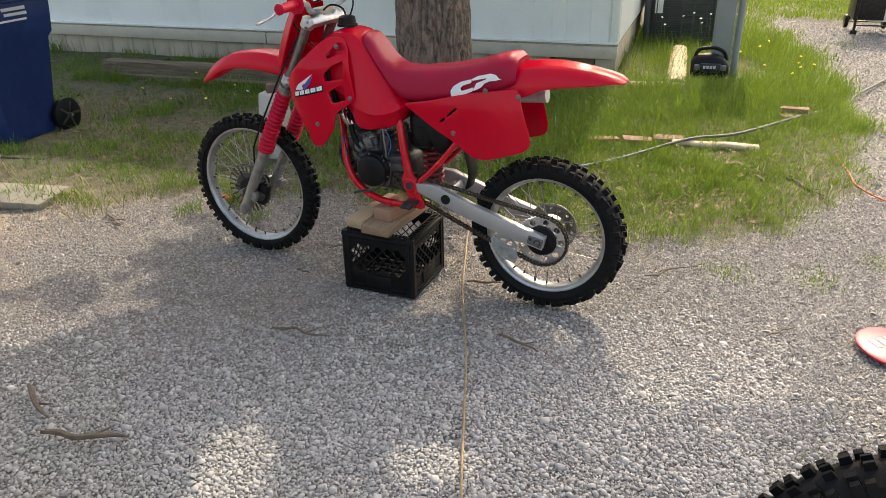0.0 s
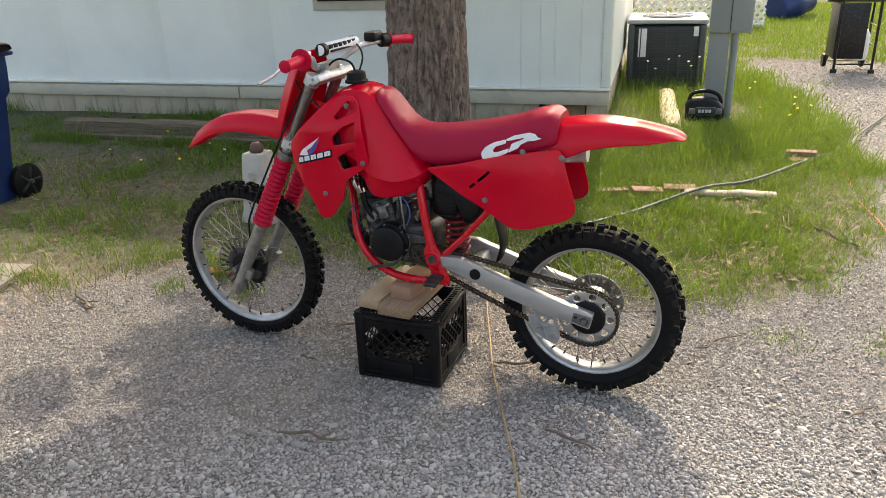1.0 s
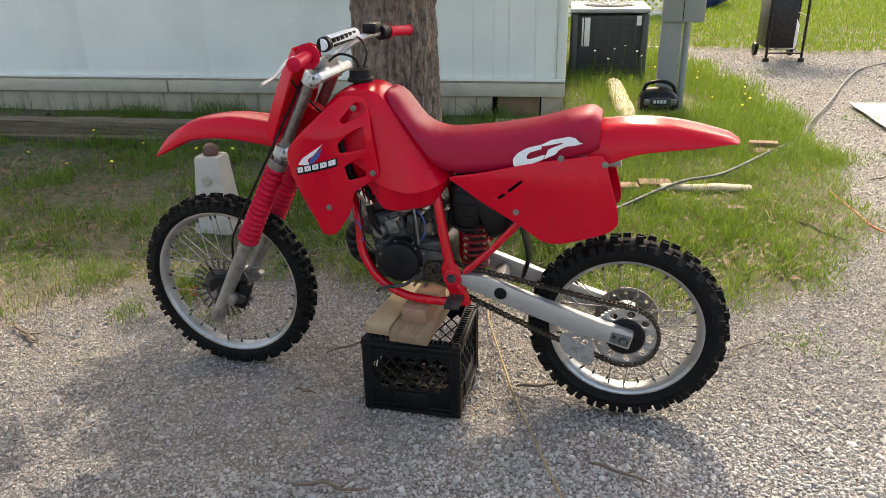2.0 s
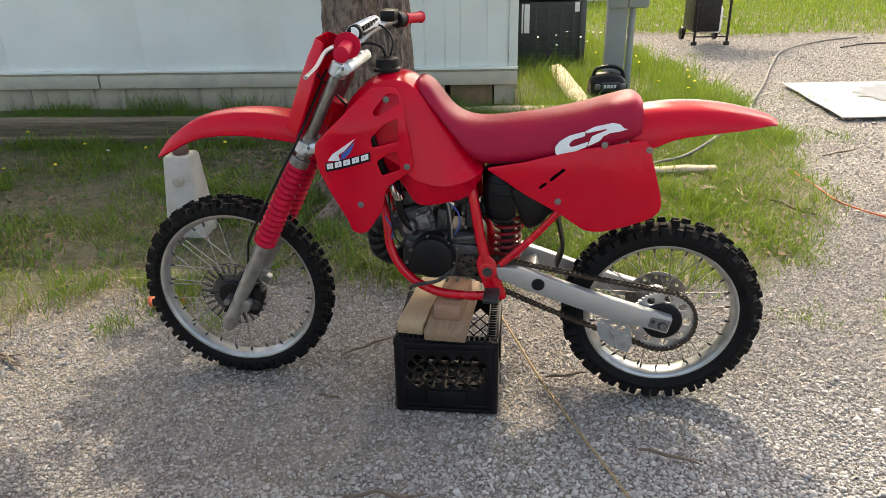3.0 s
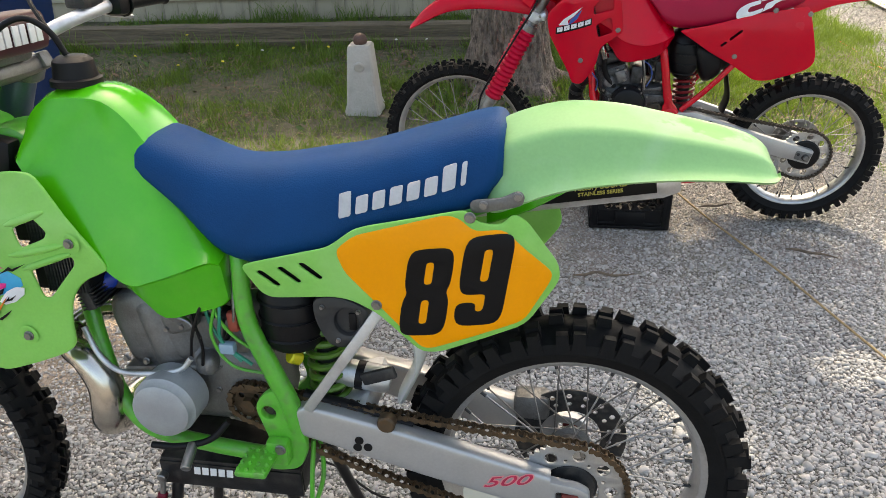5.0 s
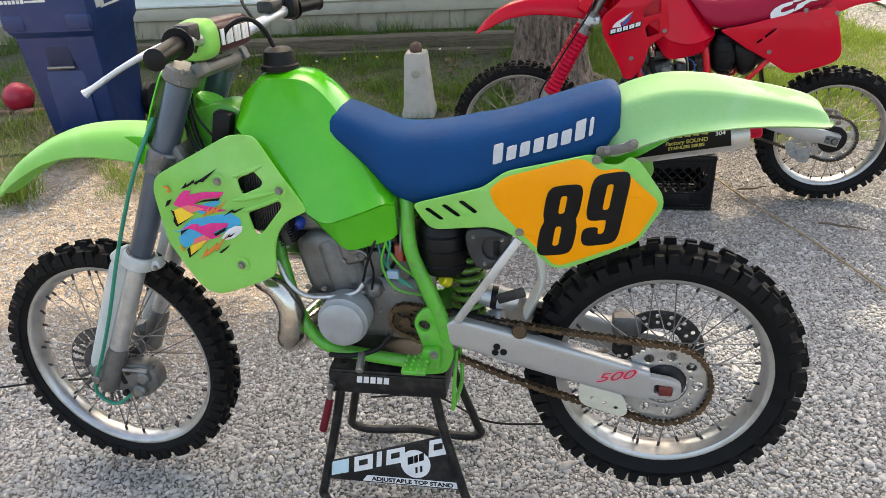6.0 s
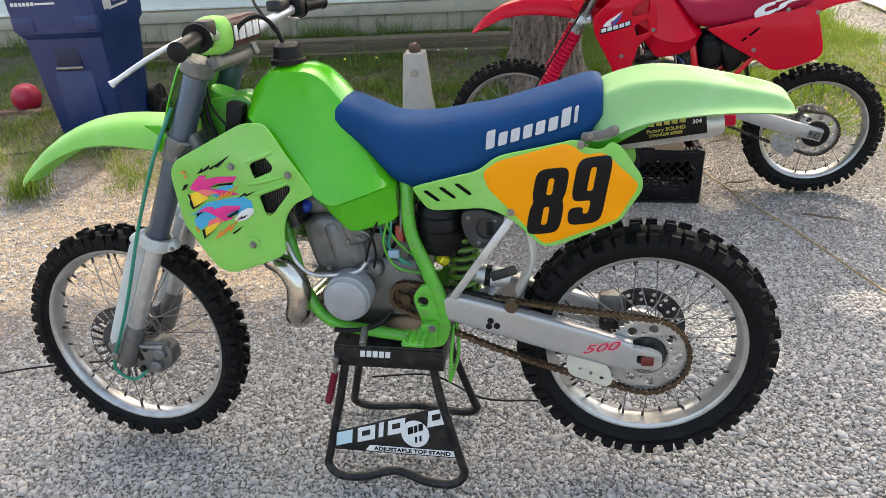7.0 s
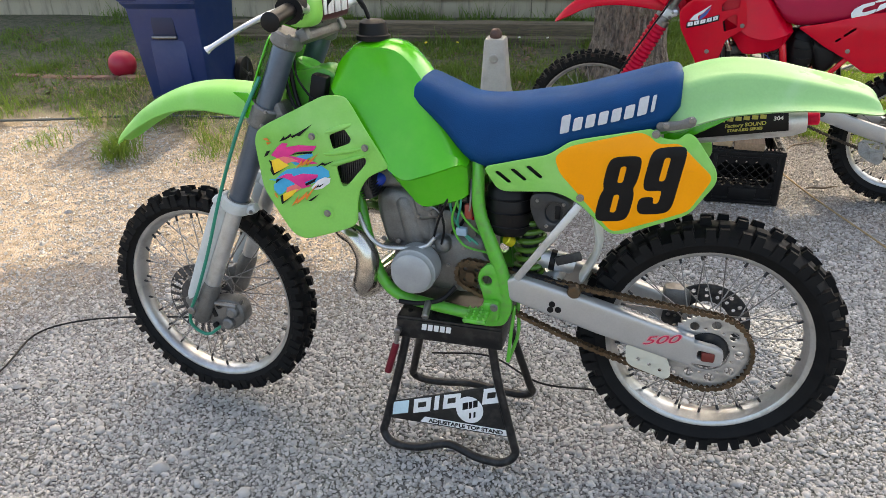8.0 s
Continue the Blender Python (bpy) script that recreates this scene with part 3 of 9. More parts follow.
def blades(name, spots, height, width, material, label, seed, lean=0.5):
    """Tapered, bent blades of three joints each."""
    rng = np.random.default_rng(seed)
    x, y = spots
    n = len(x)
    h = height * rng.lognormal(0, 0.35, n) if np.isscalar(height) else height * rng.lognormal(0, 0.3, n)
    a = rng.uniform(0, 6.283, n)
    b = rng.uniform(0, 6.283, n)
    bend = rng.uniform(0.15, 1.0, n) * lean
    w = width * rng.uniform(0.6, 1.3, n)
    out = []
    for k, (t, ws) in enumerate(((0, 1.0), (0.45, 0.9), (0.8, 0.55), (1.0, 0.08))):
        cx = x + np.cos(b) * bend * h * t * t
        cy = y + np.sin(b) * bend * h * t * t
        cz = 0.012 + h * t * (1 - 0.25 * bend * t)
        for sgn in (-1, 1):
            out.append(np.stack([cx + sgn * np.cos(a) * w * ws * 0.5, cy + sgn * np.sin(a) * w * ws * 0.5, cz], -1))
    v = np.stack(out, 1)
    f = np.array([[0, 1, 3, 2], [2, 3, 5, 4], [4, 5, 7, 6]])
    F = f[None] + (np.arange(n) * 8)[:, None, None]
    return many(name, v.reshape(-1, 3), F.reshape(-1, 4), material, label, "grass", True)


def turf_spots(n, area, seed, clump=0.0, thin=None):
    rng = np.random.default_rng(seed)
    x, y = rng.uniform(area[0], area[1], n), rng.uniform(area[2], area[3], n)
    if clump:
        k = max(1, n // 45)
        c = rng.integers(0, k, n)
        x = x[c] + rng.normal(0, clump, n)
        y = y[c] + rng.normal(0, clump, n)
    keep = is_grass(x + rng.normal(0, 0.06, n), y + rng.normal(0, 0.05, n)) & ~((y > wall_y(x) - 0.05) & (x < 1.6) & (y < 12))
    keep &= ~((np.abs(x + 2.5) < 0.27) & (np.abs(y - 4.16) < 0.21))
    if thin is not None:
        keep &= rng.uniform(0, 1, n) < thin(x, y)
    return x[keep], y[keep]


# ---- the trailer ----
WALL_A, WALL_D = Vector((1.53, 6.96, 0)), Vector((-0.9495, 0.3137, 0))
WALL_N = Vector((-0.3137, -0.9495, 0))


def wall_y(x):
    return 6.96 + (x - 1.53) * (0.3137 / -0.9495)


wall_m = Matrix(((-WALL_D.x, -WALL_N.x, 0, WALL_A.x), (-WALL_D.y, -WALL_N.y, 0, WALL_A.y), (0, 0, 1, 0), (0, 0, 0, 1)))
# local: x runs along the wall towards the free corner at 0 (the wall lies at x < 0), y goes into the trailer


def trailer():
    t = thing("trailer_house", "long white trailer house with grey-beige trim and board skirting", "trailer house", wall_m)
    LEN = 14.0
    body = bmesh.new()
    # ribbed siding sheet with shallow grooves
    xs = [-LEN]
    x = -LEN
    pitch = [0.115, 0.012, 0.21, 0.012, 0.16, 0.012]
    k = 0
    prof = []
    while x < -0.09:
        step = pitch[k % 6] if x > -1.9 else (1.19, 0.012)[k % 2]
        if k % 2 == 0:
            prof += [(x, 0.0), (min(x + step, -0.085), 0.0)]
        else:
            prof += [(x + 0.002, 0.006 if x > -1.9 else 0.0012), (x + step - 0.002, 0.006 if x > -1.9 else 0.0012)]
        x += step
        k += 1
    prof.append((-0.08, 0.0))
    lo = [(p[0], p[1], 0.355) for p in prof]
    hi = [(p[0], p[1], 3.15) for p in prof]
    loft([lo, hi], body, cap=False, close=False)
    part("wall", body, SIDING, t, "white ribbed metal siding")
    part("end_wall", box((-0.02, 2.1, 1.55), (0.04, 4.1, 2.4), 0.002), SIDING, t)
    part("back_wall", box((-LEN / 2, 4.17, 1.4), (LEN, 0.04, 3.15), 0.002), SIDING, t)
    part("far_end_wall", box((-LEN, 2.1, 1.4), (0.04, 4.1, 3.15), 0.002), SIDING, t)
    part("corner_board", box((-0.04, -0.004, 1.55), (0.075, 0.03, 2.38), 0.004), SIDING, t)
    part("flashing", box((-LEN / 2, -0.018, 0.345), (LEN, 0.03, 0.022), 0.004), SIDING, t)
    part("shadow_gap", box((-LEN / 2, -0.004, 0.326), (LEN, 0.02, 0.016), 0.002), SKIRT, t)
    for a, b in ((-3.6, 0.0), (-7.25, -3.61), (-10.9, -7.26), (-LEN, -10.91)):
        part("trim_board", box(((a + b) / 2, -0.022, 0.262), (b - a - 0.004, 0.036, 0.11), 0.004), TRIM, t)
    part("roof", box((-LEN / 2, 2.05, 3.22), (LEN + 0.3, 4.6, 0.14), 0.03), SIDING, t)
    win = part("window", box((-2.25, -0.012, 1.53), (0.95, 0.03, 1.0), 0.004), TRIM, t)
    part("pane", box((-2.25, -0.03, 1.55), (0.85, 0.012, 0.88), 0.002), BLACK, win)
    part("floor_frame", box((-LEN / 2, 2.1, 0.3), (LEN - 0.2, 4.0, 0.1), 0.01), BLACK, t)
    part("back_skirting", box((-LEN / 2, 4.1, 0.1), (LEN, 0.03, 0.4), 0.002), SKIRT, t)
    part("end_skirting", box((-0.05, 2.1, 0.1), (0.03, 4.0, 0.36), 0.002), SKIRT, t)
    rng = random.Random(3)
    x = -0.012
    sk = {}
    while x > -8.2:
        w = rng.choice((0.14, 0.185, 0.235, 0.28))
        if w not in sk:
            sk[w] = finish("skirting_board", box((0, 0, 0), (w - 0.003, 0.02, 0.36), 0.002), SKIRT)
        if not (-0.56 < x - w / 2 < -0.22):
            o = part("skirting_board", sk[w], None, t, loc=(x - w / 2, 0.012 + rng.uniform(-0.004, 0.004), 0.03))
            o.rotation_euler = (0, radians(rng.uniform(-0.7, 0.7)), 0)
        x -= w
    part("skirting_patch", box((-0.39, 0.02, 0.03), (0.36, 0.016, 0.34), 0.003), mat("rusty sheet", (0.20, 0.13, 0.07), 0.85, var=0.35, scale=9, fine=60), t, "brown rusted sheet closing a gap")
    part("far_skirting", box((-11.1, 0.02, 0.03), (5.8, 0.02, 0.36), 0.003), SKIRT, t)
    return t


trailer()


# ---- motorcycles ----
def bike_pose(x, y, z, up, lean):
    """Forward, left and up of a bike whose rear axle stands at (x, y, z), up metres above its base, leaning away from its left."""
    a = radians(lean)
    f = Vector((-0.913, 0.407, 0)).normalized()
    l, z1 = Vector((-f.y, f.x, 0)), Vector((0, 0, 1))
    Y, Z = l * math.cos(a) + z1 * math.sin(a), z1 * math.cos(a) - l * math.sin(a)
    o = Vector((x, y, z)) - Z * up
    return Matrix(((f.x, Y.x, Z.x, o.x), (f.y, Y.y, Z.y, o.y), (f.z, Y.z, Z.z, o.z), (0, 0, 0, 1)))


def knob(bm, ang, y0, y1, r_base, r_top, length, skew=0.0, roll=0.0):
    """One tread block, tapered, standing on the tyre."""
    vs = []
    for r, k in ((r_base, 1.0), (r_top, 0.80)):
        for sy in (0, 1):
            y = (y0 + y1) / 2 + ((y1 - y0) / 2) * (1 if sy else -1) * k
            rr = r - abs(y) * roll
            for sl in (-1, 1):
                t = ang + sl * length / 2 * k / r + skew * (y - (y0 + y1) / 2)
                vs.append(bm.verts.new((rr * math.cos(t), y, rr * math.sin(t))))
    a, b, c, d, e, f, g, h = vs
    for q in ((e, f, h, g), (a, b, f, e), (c, g, h, d), (a, e, g, c), (b, d, h, f)):
        bm.faces.new(q)


def wheel(parent, name, c, R, tw, rim_r, up, rows, spokes=36, hub=0.042, hub_w=0.055, steer=0.0, hub_mat=None, skin=0.0):
    rim = bmesh.new()
    w = tw * 0.34
    lathe([(rim_r + 0.004, -w), (rim_r - 0.004, -w), (rim_r - 0.012, -w + 0.005), (rim_r - 0.017, -w * 0.45), (rim_r - 0.022, 0), (rim_r - 0.017, w * 0.45), (rim_r - 0.012, w - 0.005),
           (rim_r - 0.004, w), (rim_r + 0.004, w), (rim_r - 0.002, w * 0.6), (rim_r - 0.004, 0), (rim_r - 0.002, -w * 0.6)], (0, 0, 0), n=64, bm=rim, closed=True)
    ob = part(name, rim, RIM, parent, "bright aluminium rim laced with steel spokes", (c[0], c[1], c[2] + up))
    if steer:
        ob.rotation_euler = (0, 0, radians(steer))
    tyre = bmesh.new()
    Rb = R - 0.016
    h = [(rim_r + 0.001, w + 0.004), (rim_r + 0.014, tw * 0.44), (rim_r + 0.4 * (Rb - rim_r), tw * 0.5), (rim_r + 0.68 * (Rb - rim_r), tw * 0.47), (Rb - 0.012, tw * 0.34), (Rb - 0.002, tw * 0.16)]
    lathe([(r, -y) for r, y in h] + [(Rb, 0)] + [(r, y) for r, y in reversed(h)], (0, 0, 0), n=64, bm=tyre, closed=True)
    L = 2 * math.pi * R / rows
    blocks = []
    for args in ((-tw * 0.145, -0.006, Rb - 0.006, R, L * 0.66, 0.0), (0.006, tw * 0.145, Rb - 0.006, R, L * 0.66, 0.0), (-tw * 0.36, -tw * 0.17, Rb - 0.012, R + 0.001, L * 0.70, 0.22), (tw * 0.17, tw * 0.36, Rb - 0.012, R + 0.001, L * 0.70, 0.22),
                 (-tw * 0.525, -tw * 0.36, Rb - 0.034, Rb, L * 0.58, 0.0), (tw * 0.36, tw * 0.525, Rb - 0.034, Rb, L * 0.58, 0.0), (-tw * 0.515, -tw * 0.36, Rb - 0.034, Rb + 0.002, L * 0.58, 0.0), (tw * 0.36, tw * 0.515, Rb - 0.034, Rb + 0.002, L * 0.58, 0.0)):
        b = bmesh.new()
        knob(b, 0.0, *args[:5], roll=args[5])
        blocks.append(finish("tread_block", b, RUBBER, 32))
    for i in range(rows):
        t = 2 * math.pi * i / rows
        for k, off in (((0, 0), (1, 0), (4, 0.25 * L / R), (5, 0.25 * L / R)) if i % 2 else ((2, 0), (3, 0), (6, 0), (7, 0))):
            part("tread_block", blocks[k], None, ob).rotation_euler = (0, -(t + off), 0)
    part("tyre", tyre, RUBBER, ob, "black knobbly motocross tyre dusted with grey", angle=32)
    hb = lathe([(0.012, -hub_w), (hub, -hub_w), (hub, -hub_w + 0.006), (hub * 0.72, -hub_w + 0.012), (hub * 0.66, 0), (hub * 0.72, hub_w - 0.012), (hub, hub_w - 0.006), (hub, hub_w), (0.012, hub_w)], (0, 0, 0), n=28, closed=True)
    part("hub", hb, hub_mat or CAST, ob)
    meshes = []
    for side, cross in ((1, 1), (1, -1), (-1, 1), (-1, -1)):
        a0 = cross * 0.95
        p = Vector((hub * 0.9 * math.cos(a0), side * (hub_w - 0.004), hub * 0.9 * math.sin(a0)))
        q = Vector((rim_r - 0.018, side * 0.006, 0))
        b = cyl(p, q, 0.0017, 6)
        old = set(b.faces)
        cyl(q + (p - q).normalized() * 0.017, q, 0.0036, 6, b)
        for fc in b.faces:
            fc.material_index = 0 if fc in old else 1
        meshes.append(finish("spoke", b, [STEEL, DARK_ENGINE]))
    for i in range(spokes):
        o = part("spoke", meshes[i % 4], None, ob)
        o.rotation_euler = (0, 2 * math.pi * (i + 0.25 * (i % 4)) / spokes, 0)
    return ob


def disc(c, R, y, holes, thick=0.004, r_in=0.55, slots=False):
    """A drilled ring in the x-z plane."""
    out = [(R * math.cos(a), R * math.sin(a)) for a in (2 * math.pi * k / 48 for k in range(48))]
    inn = [(R * r_in * math.cos(a), R * r_in * math.sin(a)) for a in (2 * math.pi * k / 32 for k in range(32))]
    hs = [inn]
    for n, rr, hr in holes:
        for k in range(n):
            a = 2 * math.pi * (k + 0.3) / n
            hs.append([(R * rr * math.cos(a) + hr * math.cos(b), R * rr * math.sin(a) + hr * math.sin(b)) for b in (2 * math.pi * j / 10 for j in range(10))])
    return place(flat(out, 0, thick, hs, 0.0006, rnd=0), c[0], y, c[2])


def sprocket(c, R, y, teeth=48, holes=((10, 0.70, 0.011), (10, 0.50, 0.005)), r_in=0.42):
    out = []
    for k in range(teeth * 2):
        a = math.pi * k / teeth
        r = R + (0.0015 if k % 2 else -0.005)
        out.append((r * math.cos(a), r * math.sin(a)))
    hs = [[(R * r_in * math.cos(a), R * r_in * math.sin(a)) for a in (2 * math.pi * k / 28 for k in range(28))]]
    for row, (n, rr, hr) in enumerate(holes):
        for k in range(n):
            a = 2 * math.pi * (k + 0.5 * (row + 1)) / n
            hs.append([(R * rr * math.cos(a) + hr * math.cos(b), R * rr * math.sin(a) + hr * math.sin(b)) for b in (2 * math.pi * j / 10 for j in range(10))])
    return place(flat(out, 0, 0.006, hs, 0.001, rnd=0), c[0], y, c[2])


def chain(front, rf, rear, rr, y, sag=0.0):
    """Link plates and rollers along the two runs and round the sprockets."""
    f, r = Vector((front[0], front[1])), Vector((rear[0], rear[1]))
    d = (f - r).normalized()
    n = Vector((-d.y, d.x))
    if n.y < 0:
        n = -n
    pts = []
    a0 = math.atan2(n.y, n.x)
    top_r, top_f = r + n * rr, f + n * rf
    bot_r, bot_f = r - n * rr, f - n * rf
    m = int((top_f - top_r).length / 0.0079)
    pts += [top_r.lerp(top_f, k / m) - Vector((0, 0.3 * sag * math.sin(math.pi * k / m))) for k in range(m)]
    k1 = max(4, int(math.pi * rf / 0.0079))
    pts += [f + rf * Vector((math.cos(a0 - math.pi * k / k1), math.sin(a0 - math.pi * k / k1))) for k in range(k1)]
    pts += [bot_f.lerp(bot_r, k / m) - Vector((0, sag * math.sin(math.pi * k / m))) for k in range(m)]
    k2 = int(math.pi * rr / 0.0079)
    pts += [r + rr * Vector((math.cos(a0 + math.pi - math.pi * k / k2), math.sin(a0 + math.pi - math.pi * k / k2))) for k in range(k2)]
    bm = bmesh.new()
    for i in range(0, len(pts) - 2, 2):
        p, q = pts[i], pts[(i + 2) % len(pts)]
        mid, dd = (p + q) / 2, (q - p).normalized()
        nn = Vector((-dd.y, dd.x))
        off = 0.0085 if (i // 2) % 2 else 0.0065
        for s in (-1, 1):
            vs = []
            for yy in (s * off, s * (off + 0.002)):
                for u, v in ((-0.0105, -0.003), (-0.0075, -0.0064), (-0.0035, -0.0055), (0.0, -0.0032), (0.0035, -0.0055), (0.0075, -0.0064), (0.0105, -0.003), (0.0105, 0.003), (0.0075, 0.0064), (0.0035, 0.0055), (0.0, 0.0032), (-0.0035, 0.0055), (-0.0075, 0.0064), (-0.0105, 0.003)):
                    g = mid + dd * u + nn * v
                    vs.append(bm.verts.new((g.x, y + yy, g.y)))
            h = len(vs) // 2
            bm.faces.new(vs[:h])
            bm.faces.new(vs[h:])
            for k in range(h):
                bm.faces.new((vs[k], vs[(k + 1) % h], vs[h + (k + 1) % h], vs[h + k]))
        cyl((p.x, y - 0.008, p.y), (p.x, y + 0.008, p.y), 0.004, 6, bm)
    return bm


def fender(stations, thick=0.004, p=3.2, n=14, shoulder=0.0, ridge=0.0):
    """An arched mudguard: (x, z of the crown, z of the edges, half width) from end to end, with a soft shoulder if asked."""
    def ring(x, zt, ze, hw, dx, dz):
        top, low = [], []
        for k in range(n + 1):
            s = -1 + 2 * k / n
            y = hw * math.copysign(1 - (1 - abs(s)) ** 1.5, s) if abs(s) < 1 else hw * s
            z = zt - (zt - ze) * abs(s) ** p
            if shoulder:
                u = abs(s)
                v = max(0.0, (u - 0.55) / 0.45)
                y = math.copysign(hw * (shoulder * u / 0.55 if u < 0.55 else shoulder + (1 - shoulder) * v ** 1.3), s)
                z = zt - (zt - ze) * (0.3 * u ** 2.4 + 0.7 * (0.20 * (min(u, 0.55) / 0.55) ** 2 + 0.80 * v))
                lip = max(0.0, (u - 0.86) / 0.14) ** 1.5
                y, z = y + math.copysign(0.009 * lip, s), z + 0.006 * lip
            crown = 0.006 * math.exp(-(abs(s) / 0.16) ** 2) + ridge * math.exp(-((abs(s) - 0.5) / 0.10) ** 2) * min(1.0, hw / 0.06)
            top.append(Vector((x, y, z + crown)))
            low.append(Vector((x - dx * thick, y * (1 - thick / hw), z - thick + crown)))
        return top + low[::-1]
    st = crm([(a, b, c) for a, b, c, _ in stations], 4)
    hw = list(np.interp(np.linspace(0, len(stations) - 1, len(st)), range(len(stations)), [s[3] for s in stations]))
    return loft([ring(q.x, q.y, q.z, w, 0, 0) for q, w in zip(st, hw)])


def saddle(stations, n=22, p=3.0, steps=4):
    """A padded body: (x, z top, z bottom, half width at top, half width at bottom) from end to end."""
    rings = []
    a = crm([(s[0], s[1], s[2]) for s in stations], steps)
    b = crm([(s[3], s[4], 0) for s in stations], steps)
    for q, w in zip(a, b):
        ring = []
        zc, hz = (q.y + q.z) / 2, max((q.y - q.z) / 2, 0.002)
        for k in range(n):
            t = 2 * math.pi * k / n + math.pi / n
            cx, sz = math.cos(t), math.sin(t)
            y = math.copysign(abs(cx) ** (2 / p), cx)
            z = math.copysign(abs(sz) ** (2 / p), sz)
            half = w.x + (w.y - w.x) * (0.5 - 0.5 * z)
            ring.append(Vector((q.x, y * half, zc + z * hz)))
        rings.append(ring)
    return loft(rings)


def tank_body(stations, steps=3):
    """A tank from facets: (x, z top, z shoulder, z crease, z bottom, half width at shoulder, at crease, at bottom)."""
    a = crm([(s[0], s[1], s[2]) for s in stations], steps)
    b = crm([(s[3], s[4], s[5]) for s in stations], steps)
    c = crm([(s[6], s[7], 0) for s in stations], steps)
    rings = []
    for q, u, w in zip(a, b, c):
        x, zt, zs, zc, zb, ws, wc, wb = q.x, q.y, q.z, u.x, u.y, u.z, w.x, w.y
        half = [(0.0, zt), (ws * 0.45, zt - 0.003), (ws * 0.8, zt - (zt - zs) * 0.3), (ws, zs), ((ws + wc) / 2 + 0.004, (zs + zc) / 2), (wc + 0.003, zc + 0.0025), (wc - 0.003, zc - 0.0035), (wb, zb + 0.006), (wb - 0.01, zb), (0, zb)]
        ring = [Vector((x, y, z)) for y, z in half] + [Vector((x, -y, z)) for y, z in half[-2:0:-1]]
        rings.append(ring)
    return loft(rings)


BOLTS = {}


def bolts(parent, r, spots):
    """Flanged bolts that face left, one part each."""
    if r not in BOLTS:
        bm = cyl((0, 0, 0), (0, 0.003, 0), r * 1.35, 14, bev=0.001)
        BOLTS[r] = finish("bolt", cyl((0, 0.003, 0), (0, 0.007, 0), r, 6, bm), STEEL)
    for x, y, z in spots:
        part("bolt", BOLTS[r], None, parent, loc=(x, y, z))


def grip(a, b, flange, bm=None):
    """A ribbed hand grip from its inner end a to its outer end b."""
    a, b = Vector(a), Vector(b)
    d = (b - a)
    pts, rs = [], []
    for k in range(25):
        pts.append(a + d * (k / 24))
        rs.append(0.0165 + (0.0012 if k % 2 else 0) + (0.004 if k == 24 else 0))
    pts = [a - d.normalized() * 0.004, a] + pts
    rs = [flange, flange] + rs
    pts += [b + d.normalized() * 0.004]
    rs += [0.010]
    return tube(pts, rs, 16, 1, bm)


def radiator(c, size, tilt=0.0):
    bm = bmesh.new()
    box((0, 0, 0), (size[0] * 0.5, size[1], size[2]), 0.003, bm)
    n = int(size[0] * 0 + size[1] / 0.0065)
    for k in range(int(size[2] / 0.007)):
        box((0, 0, -size[2] / 2 + 0.007 * (k + 0.5)), (size[0], size[1] * 0.94, 0.002), 0, bm)
    return place(bm, *c, tilt)


